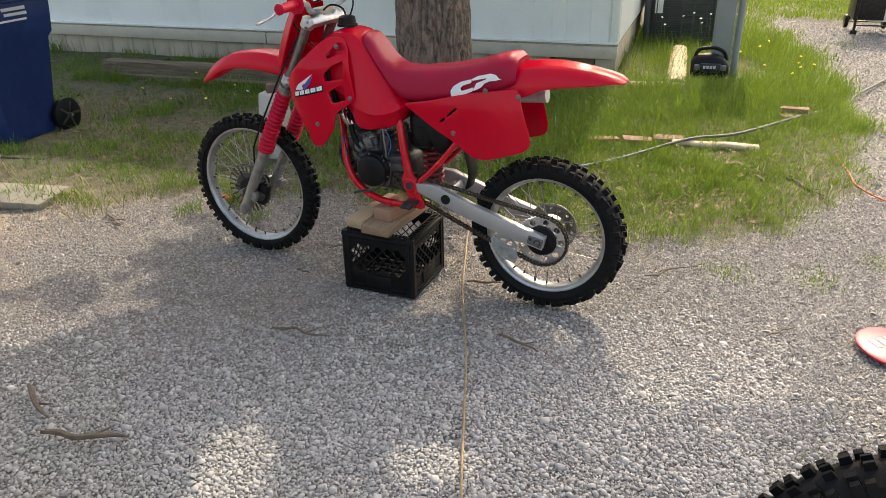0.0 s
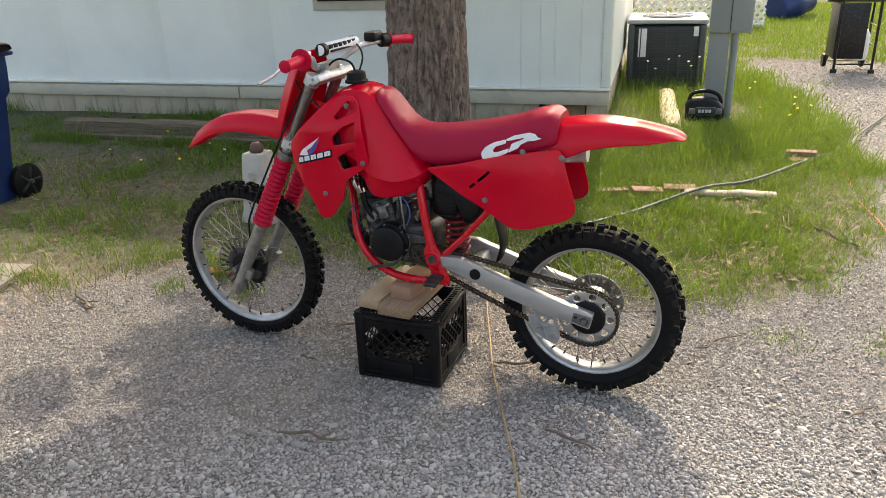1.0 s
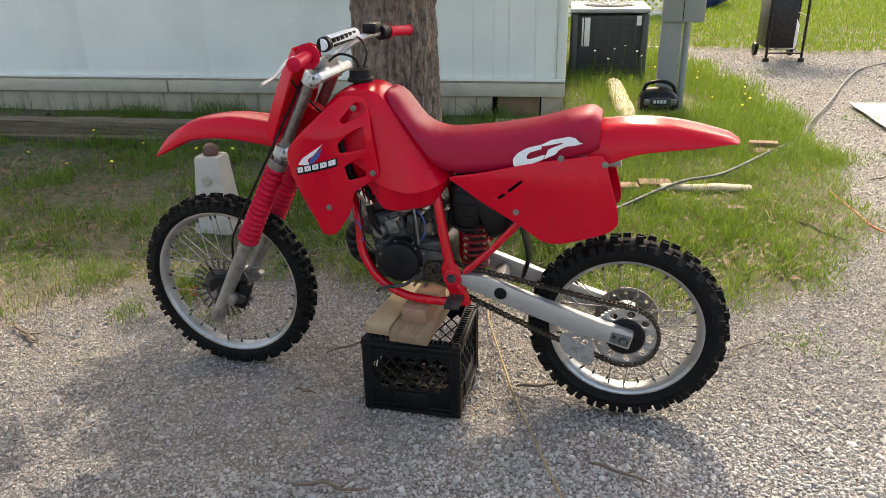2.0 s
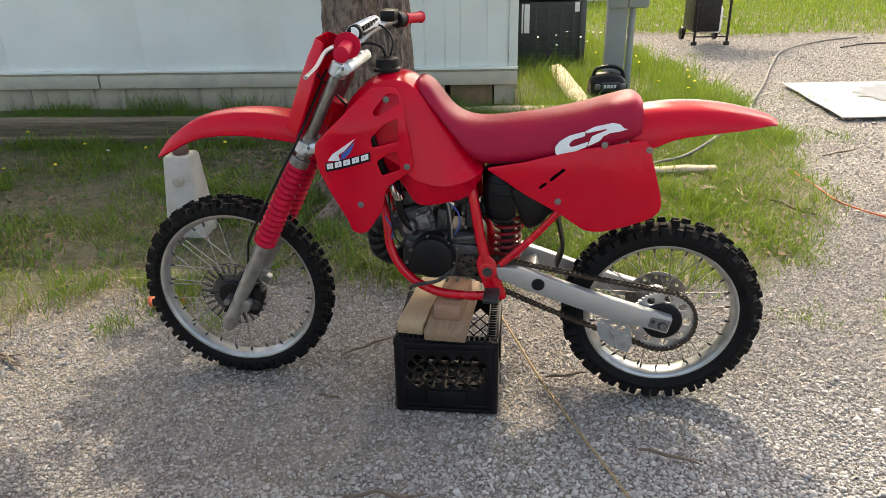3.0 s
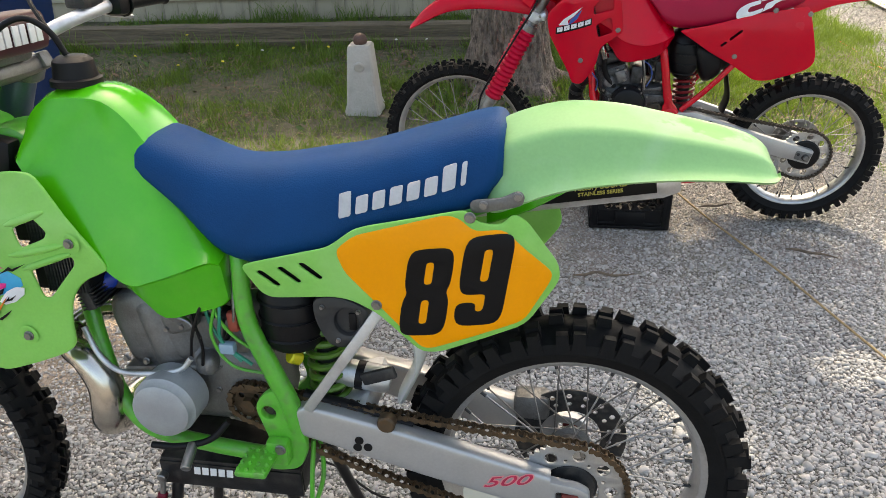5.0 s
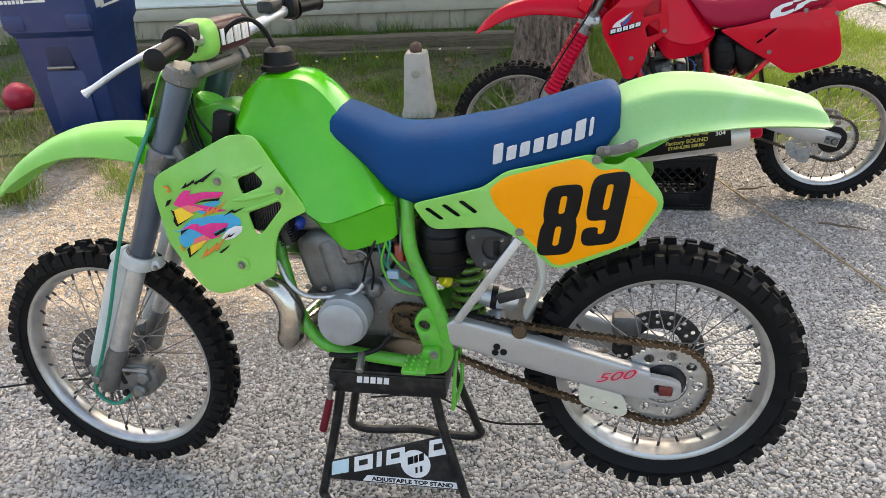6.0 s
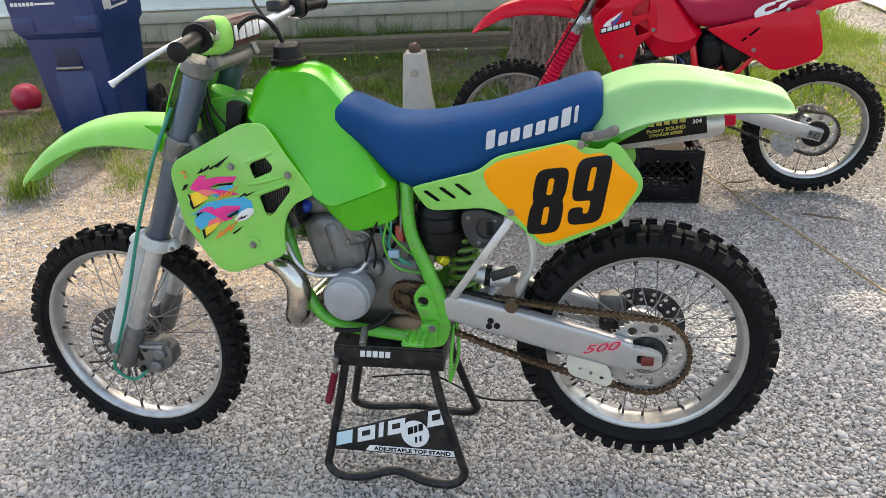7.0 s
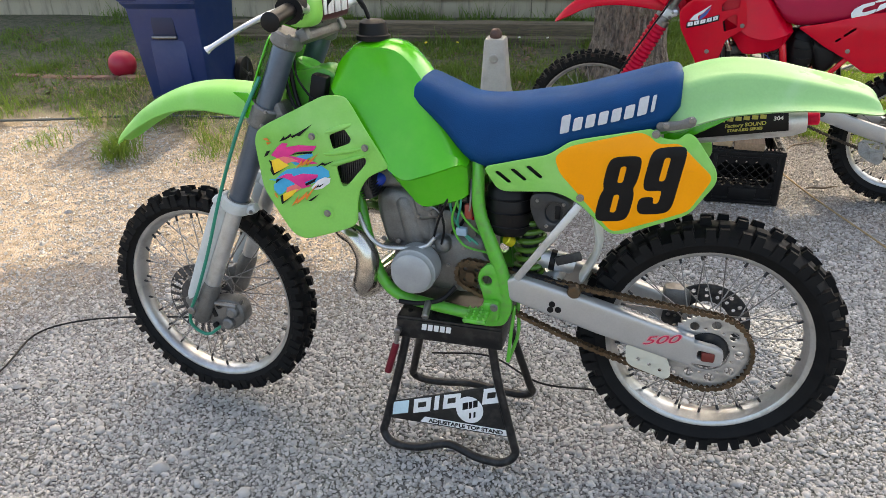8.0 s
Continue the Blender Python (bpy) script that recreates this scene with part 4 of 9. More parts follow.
def red_bike():
    UP = 0.326
    t = thing("red_motocross_bike", "red motocross bike with knobbly tyres propped on a milk crate", "motorcycle", bike_pose(0.4267, 2.9113, 0.326, UP, 0))
    P = lambda name, bm, m, label="", angle=40, par=t: part(name, bm, m, par, label, (0, 0, UP) if par is t else (0, 0, 0), angle)
    rear = wheel(t, "rear_wheel", (0.002, 0, -0.004), 0.326, 0.105, 0.248, UP, 50, hub_mat=DARK_ENGINE)
    part("sprocket", sprocket((0, 0, 0), 0.104, 0.075, 48, ((9, 0.76, 0.0135), (9, 0.60, 0.006)), 0.5), RIM, rear, "drilled aluminium rear sprocket")
    part("brake_disc", disc((0, 0, 0), 0.105, -0.07, ((14, 0.82, 0.006),)), STEEL, rear)
    part("hub_carrier", cyl((0, 0.052, 0), (0, 0.086, 0), 0.064, 28, bev=0.006), BLACK, rear)
    front = wheel(t, "front_wheel", (1.457, 0, 0.012), 0.345, 0.088, 0.283, UP, 60, hub=0.034, hub_mat=DARK_ENGINE)
    part("brake_disc", disc((0, 0, 0), 0.118, 0.062, tuple((26, 0.71 + 0.085 * k, 0.0046) for k in range(4)), r_in=0.64), ENGINE_MID, front, "drilled dull steel brake disc")
    for k in range(6):
        part("disc_arm", box((0.062 * math.cos(k * math.pi / 3), 0.060, 0.062 * math.sin(k * math.pi / 3)), (0.05, 0.004, 0.012), 0.001, rot=Matrix.Rotation(-k * math.pi / 3, 4, "Y")), BLACK, front)
    part("hub_cap", cyl((0, 0.045, 0), (0, 0.075, 0), 0.052, 24, bev=0.006), BLACK, front)
    # forks
    top, low = Vector((0.995, 0, 0.825)), Vector((1.478, 0, -0.102))
    d = (low - top).normalized()
    at = lambda s, y: top + d * s + Vector((0, y, 0))
    for y in (0.1, -0.1):
        leg = P("fork_leg", tube([at(0.66, y), at(0.70, y), at(0.98, y), at(1.02, y), at(1.045, y)], [0.026, 0.025, 0.024, 0.028, 0.018], 18, 1), FORK_GREY, "scuffed grey lower fork leg")
        part("stanchion", cyl(at(0.02, y), at(0.40, y), 0.0195, 18), STEEL, leg, "dull steel upper fork tube")
        pts, rs = [], []
        for k in range(61):
            pts.append(at(0.36 + 0.315 * k / 60, y))
            rs.append((0.029 + 0.004 * k / 60) + (-0.002, 0.003, 0.0055, 0.003)[k % 4])
        part("fork_boot", tube(pts, rs, 20, 1), RED_RUBBER, leg, "red ribbed rubber fork boot", angle=25)
        part("boot_clamp", cyl(at(0.335, y), at(0.365, y), 0.031, 18, bev=0.003), STEEL, leg)
        part("axle_clamp", box(at(0.935, y) + Vector((-0.022, 0, 0.0)), (0.05, 0.036, 0.05), 0.01, rot=Matrix.Rotation(radians(-27), 4, "Y")), FORK_GREY, leg)
    P("axle", cyl((1.457, -0.13, 0.012), (1.457, 0.128, 0.012), 0.011, 14, bev=0.002), STEEL)
    for s, nm in ((0.03, "upper_clamp"), (0.30, "lower_clamp")):
        bm = box(at(s, 0) + Vector((-0.02, 0, 0)), (0.06, 0.26, 0.032), 0.012, rot=Matrix.Rotation(radians(27), 4, "Y"))
        for y in (0.1, -0.1):
            cyl(at(s - 0.02, y), at(s + 0.02, y), 0.028, 18, bm, bev=0.003)
            cyl(at(s, y) + Vector((-0.032, -0.02, 0)), at(s, y) + Vector((-0.032, 0.034, 0)), 0.010, 10, bm, bev=0.002)
            box(at(s, y * 0.55) + Vector((-0.03, 0, 0.012)), (0.03, 0.04, 0.03), 0.008, bm, Matrix.Rotation(radians(27), 4, "Y"))
        bolts(P(nm, bm, ALLOY, "polished alloy fork clamp"), 0.005, [at(s, 0.1) + Vector((-0.02, 0.026, 0.006)), at(s, 0.1) + Vector((-0.008, 0.027, -0.014))])
    cal = P("brake_caliper", box((1.375, 0.062, -0.005), (0.05, 0.05, 0.11), 0.014, rot=Matrix.Rotation(radians(-20), 4, "Y")), BLACK, "black front brake caliper")
    part("piston_cover", cyl((1.375, 0.08, -0.01), (1.375, 0.098, -0.01), 0.022, 16, bev=0.003), DARK_ENGINE, cal)
    P("front_brake_hose", tube([(1.06, 0.05, 0.79), (1.13, 0.13, 0.62), (1.20, 0.135, 0.50), (1.33, 0.125, 0.28), (1.36, 0.115, 0.20), (1.38, 0.09, 0.05)], 0.0042, 8), BLACK)
    P("cable", tube([(1.02, 0.1, 0.86), (1.08, 0.10, 0.80), (1.02, 0.06, 0.70), (0.95, 0.03, 0.62)], 0.0035, 8), BLACK)
    P("throttle_cable", tube([(0.99, -0.16, 0.86), (0.93, -0.1, 0.90), (0.87, -0.03, 0.86), (0.90, 0.0, 0.76)], 0.0035, 8), BLACK)
    # bars
    hb = P("handlebar", tube([(0.917, 0.40, 0.893), (0.935, 0.27, 0.896), (0.965, 0.16, 0.880), (1.0, 0.085, 0.84), (1.005, 0, 0.832), (1.0, -0.085, 0.84), (0.945, -0.16, 0.885), (0.89, -0.27, 0.895), (0.845, -0.40, 0.885)], 0.011, 14), ALLOY, "silver handlebar")
    part("grip", grip((0.930, 0.285, 0.896), (0.916, 0.405, 0.893), 0.036), RED_RUBBER, hb, "red rubber grip")
    part("grip", grip((0.885, -0.28, 0.894), (0.845, -0.405, 0.885), 0.027), RED_RUBBER, hb, "red rubber grip")
    part("crossbar_pad", tube([(0.955, 0.125, 0.905), (0.953, 0.118, 0.905), (0.945, -0.118, 0.905), (0.943, -0.125, 0.905)], [0.017, 0.022, 0.022, 0.017], 16, 1), WHITE_INK, hb, "white and black crossbar pad")
    for k in range(6):
        part("pad_print", box((0.9305, 0.085 - 0.033 * k, 0.914), (0.008, 0.024, 0.014), 0.002), BLACK_INK, hb)
    for y in (0.112, -0.112):
        part("pad_end", cyl((0.95, y - 0.012, 0.905), (0.95, y + 0.012, 0.905), 0.0228, 18, bev=0.002), BLACK, hb)
    part("pad_stripe", box((0.9295, 0, 0.898), (0.006, 0.18, 0.008), 0.002), BLACK_INK, hb)
    part("master_cylinder", box((0.915, -0.215, 0.915), (0.05, 0.07, 0.036), 0.008), BLACK, hb, "black brake master cylinder")
    part("clutch_perch", box((0.945, 0.235, 0.90), (0.03, 0.04, 0.034), 0.006), ALLOY, hb)
    part("clutch_lever", tube([(0.95, 0.23, 0.895), (0.985, 0.29, 0.885), (0.995, 0.36, 0.855), (1.005, 0.43, 0.84)], [0.008, 0.007, 0.006, 0.007], 10, flat=0.7), ALLOY, hb)
    part("throttle_housing", cyl((0.90, -0.24, 0.896), (0.885, -0.285, 0.894), 0.026, 18, bev=0.004), BLACK, hb)
    part("brake_lever", tube([(0.905, -0.23, 0.893), (0.935, -0.31, 0.875), (0.93, -0.40, 0.86)], [0.008, 0.006, 0.006], 10, flat=0.7), ALLOY, hb)
    part("bar_clamp", box((1.0, 0, 0.825), (0.045, 0.11, 0.05), 0.01), FORK_GREY, hb)
    # front number plate, seen on edge
    rings = []
    nf = Vector((0.89, 0, 0.46))
    for k in range(13):
        v = k / 12
        mid = Vector((1.150 - 0.108 * v, 0, 0.598 + 0.265 * v))
        wide = 0.80 + 0.20 * math.sin(math.pi * min(1.0, 0.15 + v * 0.9)) - 0.16 * smooth(0.80, 1.0, v)
        outer, inner = [], []
        for i in range(25):
            q = -1 + i / 12
            back = 0.046 - 0.048 * max(0.0, (abs(q) - 0.42) / 0.58) ** 1.15 * wide
            y = 0.140 * wide * math.copysign(min(1.0, abs(q) * 1.75 if abs(q) < 0.42 else 0.735 + (abs(q) - 0.42) * 0.46), q)
            p = mid + nf * back + Vector((0, y, 0))
            outer.append(p)
            inner.append(p - nf * 0.004 - Vector((0, 0.004 * q, 0)))
        rings.append(outer + inner[::-1])
    P("front_plate", loft(rings), RED, "red front number plate")
    # mudguards
    P("front_fender", fender([(1.668, 0.493, 0.4915, 0.02), (1.655, 0.507, 0.499, 0.045), (1.60, 0.566, 0.525, 0.058), (1.50, 0.625, 0.571, 0.068), (1.37, 0.650, 0.587, 0.074), (1.25, 0.648, 0.578, 0.076), (1.14, 0.628, 0.56, 0.07), (1.06, 0.60, 0.55, 0.05)], n=36, ridge=0.007), RED, "glossy red front mudguard")
    P("rear_fender", fender([(0.16, 0.672, 0.60, 0.085), (0.11, 0.684, 0.572, 0.092), (0.02, 0.694, 0.606, 0.092), (-0.07, 0.692, 0.622, 0.088), (-0.16, 0.678, 0.632, 0.082), (-0.235, 0.658, 0.643, 0.066), (-0.262, 0.644, 0.640, 0.045), (-0.270, 0.640, 0.6385, 0.022)], p=2.6, n=36, ridge=0.0018), RED, "glossy red rear mudguard")
    # tank, seat, panels
    tk = P("fuel_tank", tank_body([(1.03, 0.64, 0.625, 0.60, 0.575, 0.05, 0.06, 0.05), (0.985, 0.715, 0.68, 0.58, 0.50, 0.085, 0.105, 0.08), (0.92, 0.765, 0.725, 0.56, 0.50, 0.105, 0.125, 0.10),
                                   (0.84, 0.778, 0.735, 0.52, 0.455, 0.10, 0.130, 0.105), (0.785, 0.750, 0.705, 0.475, 0.388, 0.095, 0.14, 0.122), (0.70, 0.645, 0.60, 0.455, 0.392, 0.09, 0.138, 0.115),
                                   (0.63, 0.555, 0.525, 0.47, 0.414, 0.08, 0.128, 0.11), (0.585, 0.508, 0.50, 0.49, 0.475, 0.06, 0.10, 0.09)]), RED, "red plastic fuel tank", 28)
    cp = part("filler_cap", lathe([(0.0, 0.03), (0.022, 0.03), (0.034, 0.024), (0.036, 0.0), (0.042, -0.004), (0.042, -0.012)], (0.885, 0, 0.79), "Z", 24), BLACK, tk, "black filler cap")
    part("breather_hose", tube([(0.885, 0, 0.81), (0.90, 0.01, 0.85), (0.95, 0.02, 0.86), (1.0, 0.03, 0.82)], 0.004, 8), BLACK, tk)
    seat = P("seat", saddle([(0.795, 0.752, 0.735, 0.035, 0.05), (0.775, 0.765, 0.715, 0.055, 0.078), (0.74, 0.742, 0.675, 0.066, 0.094), (0.68, 0.668, 0.60, 0.07, 0.105), (0.60, 0.640, 0.515, 0.075, 0.115), (0.46, 0.652, 0.515, 0.082, 0.122),
                             (0.31, 0.680, 0.540, 0.086, 0.124), (0.215, 0.708, 0.568, 0.088, 0.122), (0.155, 0.722, 0.588, 0.085, 0.115), (0.122, 0.705, 0.605, 0.075, 0.10)], p=3.4), RED_SEAT, "dark red padded seat with white print")
    # print on the seat: two slanted white shapes
    c1 = flat([(0.286, 0.63), (0.33, 0.617), (0.358, 0.6), (0.371, 0.581), (0.367, 0.561), (0.352, 0.554), (0.28, 0.586), (0.274, 0.602), (0.317, 0.586), (0.328, 0.585), (0.33, 0.594), (0.322, 0.604), (0.285, 0.617)], 0.0, 0.0012, bev=0.0003, grid=0.02, rad=0.006)
    c2 = flat([(0.288, 0.629), (0.259, 0.644), (0.209, 0.656), (0.189, 0.653), (0.176, 0.641), (0.165, 0.64), (0.189, 0.632), (0.214, 0.628), (0.235, 0.617), (0.243, 0.605), (0.278, 0.587), (0.266, 0.617), (0.226, 0.635), (0.225, 0.639), (0.281, 0.625)], 0.0, 0.0012, bev=0.0003, grid=0.02, rad=0.003)
    for q in (c1, c2):
        for v in q.verts:
            v.co.y += 0.1255 - 0.20 * max(0.0, v.co.z - 0.585 - (0.30 - v.co.x) * 0.2) ** 1.0 * 0.9
    part("seat_print", c1, WHITE_INK, seat)
    part("seat_print", c2, WHITE_INK, seat)
    so = [(0.943, 0.312), (0.978, 0.318), (0.990, 0.358), (1.076, 0.51), (1.086, 0.575), (1.07, 0.602), (0.93, 0.735), (0.905, 0.752), (0.84, 0.75), (0.818, 0.70), (0.803, 0.62), (0.785, 0.512), (0.832, 0.480), (0.872, 0.455), (0.885, 0.385), (0.925, 0.325)]
    hs = [[(0.905, 0.684), (0.866, 0.733), (0.834, 0.726), (0.831, 0.702), (0.895, 0.672)], [(0.908, 0.614), (0.873, 0.647), (0.834, 0.664), (0.831, 0.597), (0.906, 0.584)], [(0.895, 0.54), (0.858, 0.564), (0.836, 0.566), (0.830, 0.509), (0.883, 0.495)]]
    bend = lambda x, z: 0.045 * smooth(0.80, 0.98, x) - 0.05 * smooth(0.62, 0.78, z) - 0.02 * smooth(1.02, 1.09, x)
    sh = flat(so, 0.145, 0.007, hs, 0.0028, 0.035, bend, rad=0.022)
    for mir in (0, 1):
        b2 = mirror_y(sh) if mir else sh.copy()
        o = P("radiator_shroud", b2, RED, "red radiator shroud with three openings")
        if not mir:
            bolts(o, 0.0075, [(x, 0.145 + bend(x, z), z) for x, z in ((0.947, 0.409), (0.866, 0.717), (0.808, 0.519))])
            off = lambda q: [setattr(v.co, "y", v.co.y + 0.1462 + bend(v.co.x, v.co.z)) for v in q.verts]
            w1 = flat([(1.040, 0.545), (1.022, 0.568), (0.95, 0.616), (0.985, 0.578), (1.005, 0.565), (1.0, 0.548)], 0, 0.0012, bev=0.0003, grid=0.03, rad=0.004)
            w2 = flat([(1.012, 0.545), (0.998, 0.552), (0.996, 0.566), (0.952, 0.606), (0.968, 0.572), (0.985, 0.556)], 0, 0.0012, bev=0.0003, grid=0.03, rad=0.004)
            off(w1), off(w2)
            for v in w2.verts:
                v.co.y += 0.0006
            part("wing_print", w1, WHITE_INK, o)
            part("wing_print", w2, BLUE_INK, o)
            q = flat([(1.050, 0.509), (1.049, 0.537), (0.912, 0.572), (0.912, 0.545)], 0, 0.0012, bev=0.0002, grid=0.03, rad=0.003)
            off(q)
            part("print_outline", q, BLACK_INK, o)
            for k in range(5):
                x0 = 1.044 - k * 0.0265
                z0 = 0.518 + k * 0.0068
                q = flat([(x0, z0), (x0, z0 + 0.017), (x0 - 0.021, z0 + 0.0225), (x0 - 0.021, z0 + 0.0055)], 0, 0.0012, [[(x0 - 0.0095, z0 + 0.0075), (x0 - 0.0095, z0 + 0.0135), (x0 - 0.0118, z0 + 0.0142), (x0 - 0.0118, z0 + 0.0082)]], bev=0.0002, rnd=0)
                off(q)
                for v in q.verts:
                    v.co.y += 0.0008
                part("letter_bar", q, WHITE_INK, o)
    P("radiator", radiator((0.905, 0.085, 0.56), (0.03, 0.10, 0.24), 14), BLACK)
    P("radiator", radiator((0.905, -0.085, 0.56), (0.03, 0.10, 0.24), 14), BLACK)
    so = [(0.575, 0.516), (0.46, 0.536), (0.30, 0.577), (0.112, 0.606), (0.100, 0.59), (0.052, 0.43), (0.050, 0.392), (0.075, 0.368), (0.215, 0.326), (0.268, 0.326), (0.356, 0.384), (0.45, 0.434), (0.54, 0.494)]
    slots = [[(0.414, 0.462), (0.394, 0.478), (0.388, 0.472), (0.408, 0.455)], [(0.384, 0.487), (0.342, 0.523), (0.336, 0.517), (0.378, 0.480)]]
    bend = lambda x, z: -0.02 * smooth(0.5, 0.62, z) - 0.025 * smooth(0.15, 0.0, x) + 0.006 * math.exp(-((x - 0.25) / 0.15) ** 2)
    pn = flat(so, 0.134, 0.006, slots, 0.0025, 0.04, bend, rad=0.02)
    for mir in (0, 1):
        o = P("side_panel", mirror_y(pn) if mir else pn.copy(), RED, "red side panel")
        if not mir:
            bolts(o, 0.0075, [(x, 0.134 + bend(x, z), z) for x, z in ((0.355, 0.42), (0.228, 0.592), (0.1, 0.578))])
    # frame
    fr = lambda pts, r: tube(pts, r, 12)
    P("cradle_tube", fr([(0.985, 0.0, 0.60), (0.93, 0.03, 0.42), (0.896, 0.07, 0.325), (0.882, 0.09, 0.225), (0.83, 0.1, 0.138), (0.74, 0.1, 0.082), (0.63, 0.1, 0.069), (0.53, 0.1, 0.078)], 0.0145), RED_PAINT, "red painted steel frame tube")
    P("cradle_tube", fr([(0.985, 0.0, 0.60), (0.93, -0.03, 0.42), (0.896, -0.07, 0.325), (0.882, -0.09, 0.225), (0.83, -0.1, 0.138), (0.74, -0.1, 0.082), (0.63, -0.1, 0.069), (0.53, -0.1, 0.078)], 0.0145), RED_PAINT)
    for s in (1, -1):
        P("seat_tube", tube([(0.635, s * 0.06, 0.50), (0.612, s * 0.09, 0.40), (0.585, s * 0.1, 0.25), (0.555, s * 0.1, 0.15), (0.525, s * 0.1, 0.08)], [0.015, 0.016, 0.017, 0.02, 0.014], 12), RED_PAINT)
        P("subframe_tube", fr([(0.525, s * 0.1, 0.185), (0.44, s * 0.105, 0.27), (0.355, s * 0.11, 0.37), (0.26, s * 0.1, 0.48), (0.20, s * 0.09, 0.57)], 0.0115), RED_PAINT)
        P("pivot_plate", flat([(0.605, 0.19), (0.59, 0.23), (0.565, 0.225), (0.535, 0.19), (0.522, 0.13), (0.50, 0.07), (0.53, 0.06), (0.575, 0.10)], s * 0.106 + (0.009 if s > 0 else 0.009), 0.018, bev=0.005, rad=0.02), RED_PAINT)
    bl = cyl((0.566, 0.112, 0.167), (0.566, 0.122, 0.167), 0.030, 22, bev=0.004)
    P("pivot_boss", bl, RED_PAINT)
    P("pivot_bolt", cyl((0.566, 0.118, 0.167), (0.566, 0.126, 0.167), 0.016, 16, bev=0.002), DARK_ENGINE)
    P("main_tube", fr([(1.0, 0, 0.66), (0.85, 0, 0.56), (0.64, 0, 0.52)], 0.026), RED_PAINT)
    P("head_tube", cyl((1.045, 0, 0.69), (1.115, 0, 0.555), 0.034, 18, bev=0.004), RED_PAINT)
    # engine
    P("crankcase", box((0.715, 0.0, 0.20), (0.27, 0.17, 0.17), 0.035, seg=3), DARK_ENGINE, "dark two-stroke crankcase")
    cc = P("clutch_cover", lathe([(0.0, 0.132), (0.055, 0.132), (0.066, 0.126), (0.069, 0.11), (0.074, 0.105), (0.074, 0.06)], (0.742, 0, 0.208), "Y", 36), BLACK, "black round ignition cover")
    bolts(cc, 0.0035, [(0.742 + 0.07 * math.cos(a), 0.104, 0.208 + 0.07 * math.sin(a)) for a in (k * math.pi / 3 + 0.3 for k in range(6))])
    lean = Matrix.Rotation(radians(20), 4, "Y")
    up20 = Vector((math.sin(radians(20)), 0, math.cos(radians(20))))
    cy = P("cylinder", flat([(0.862, 0.262), (0.876, 0.335), (0.846, 0.352), (0.762, 0.372), (0.738, 0.330), (0.728, 0.262), (0.760, 0.240), (0.835, 0.232)], 0.068, 0.136, bev=0.016, rad=0.02), ENGINE_MID, "grey oily two-stroke cylinder", 50)
    for k in range(4):
        c = Vector((0.800, 0.064, 0.303)) + up20 * (0.030 * (k - 1.5))
        part("cylinder_rib", box(c, (0.118, 0.018, 0.008), 0.003, rot=lean), ENGINE_MID, cy)
    part("port_cover", lathe([(0.0, 0.012), (0.018, 0.012), (0.024, 0.006), (0.026, 0.0)], (0.822, 0.072, 0.292), "Y", 20), ENGINE_LIGHT, cy, "bright cast round port cover")
    part("port_cover", box((0.775, 0.078, 0.318), (0.040, 0.016, 0.050), 0.006, rot=lean), ENGINE_LIGHT, cy)
    for x, z in ((0.842, 0.328), (0.760, 0.345), (0.752, 0.268), (0.842, 0.258), (0.792, 0.345), (0.762, 0.302)):
        P("stud", cyl((x, 0.064, z), (x, 0.086, z), 0.0055, 6), STEEL)
    P("cylinder_head", flat([(0.880, 0.345), (0.876, 0.392), (0.838, 0.415), (0.786, 0.412), (0.758, 0.378), (0.845, 0.356)], 0.060, 0.12, bev=0.012, rad=0.018), ENGINE_MID, "finned dark cylinder head", 50)
    for x, z in ((0.868, 0.398), (0.828, 0.415), (0.790, 0.413)):
        P("head_nut", cyl(Vector((x, 0.040, z)), Vector((x, 0.040, z)) + up20 * 0.014, 0.008, 6), STEEL)
    P("exhaust_flange", cyl((0.86, 0.0, 0.29), (0.90, 0.0, 0.283), 0.034, 18, bev=0.004), ENGINE_MID)
    P("engine_stay", box((0.720, 0.060, 0.398), (0.10, 0.010, 0.022), 0.004, rot=Matrix.Rotation(radians(-6), 4, "Y")), ENGINE_LIGHT)
    P("stay_bolt", cyl((0.735, 0.064, 0.400), (0.735, 0.078, 0.400), 0.011, 6), CHROME)
    P("reed_block", box((0.712, 0.0, 0.310), (0.05, 0.12, 0.085), 0.010, rot=Matrix.Rotation(radians(-8), 4, "Y")), ENGINE_MID)
    P("crankcase_rib", box((0.668, 0.083, 0.262), (0.12, 0.012, 0.018), 0.004, rot=Matrix.Rotation(radians(8), 4, "Y")), ENGINE_MID)
    P("crankcase_rib", box((0.805, 0.083, 0.235), (0.06, 0.014, 0.020), 0.004, rot=Matrix.Rotation(radians(-24), 4, "Y")), ENGINE_MID)
    for x, z in ((0.665, 0.238), (0.815, 0.222), (0.665, 0.12), (0.700, 0.270), (0.830, 0.178), (0.700, 0.118)):
        P("case_bolt", cyl((x, 0.080, z), (x, 0.100, z), 0.0055, 6), STEEL)
    P("spark_plug_cap", tube([(0.82, 0.0, 0.42), (0.835, 0.03, 0.452), (0.862, 0.055, 0.455)], 0.009, 10), BLACK)
    P("hose_clamp", cyl((0.848, 0.085, 0.408), (0.843, 0.085, 0.394), 0.0155, 14), CHROME)
    P("hose_clamp", cyl((0.868, 0.082, 0.462), (0.862, 0.088, 0.450), 0.0165, 14), CHROME)
    P("thermo_fitting", tube([(0.862, 0.092, 0.440), (0.850, 0.112, 0.420), (0.842, 0.108, 0.398)], [0.008, 0.010, 0.006], 12), CHROME)
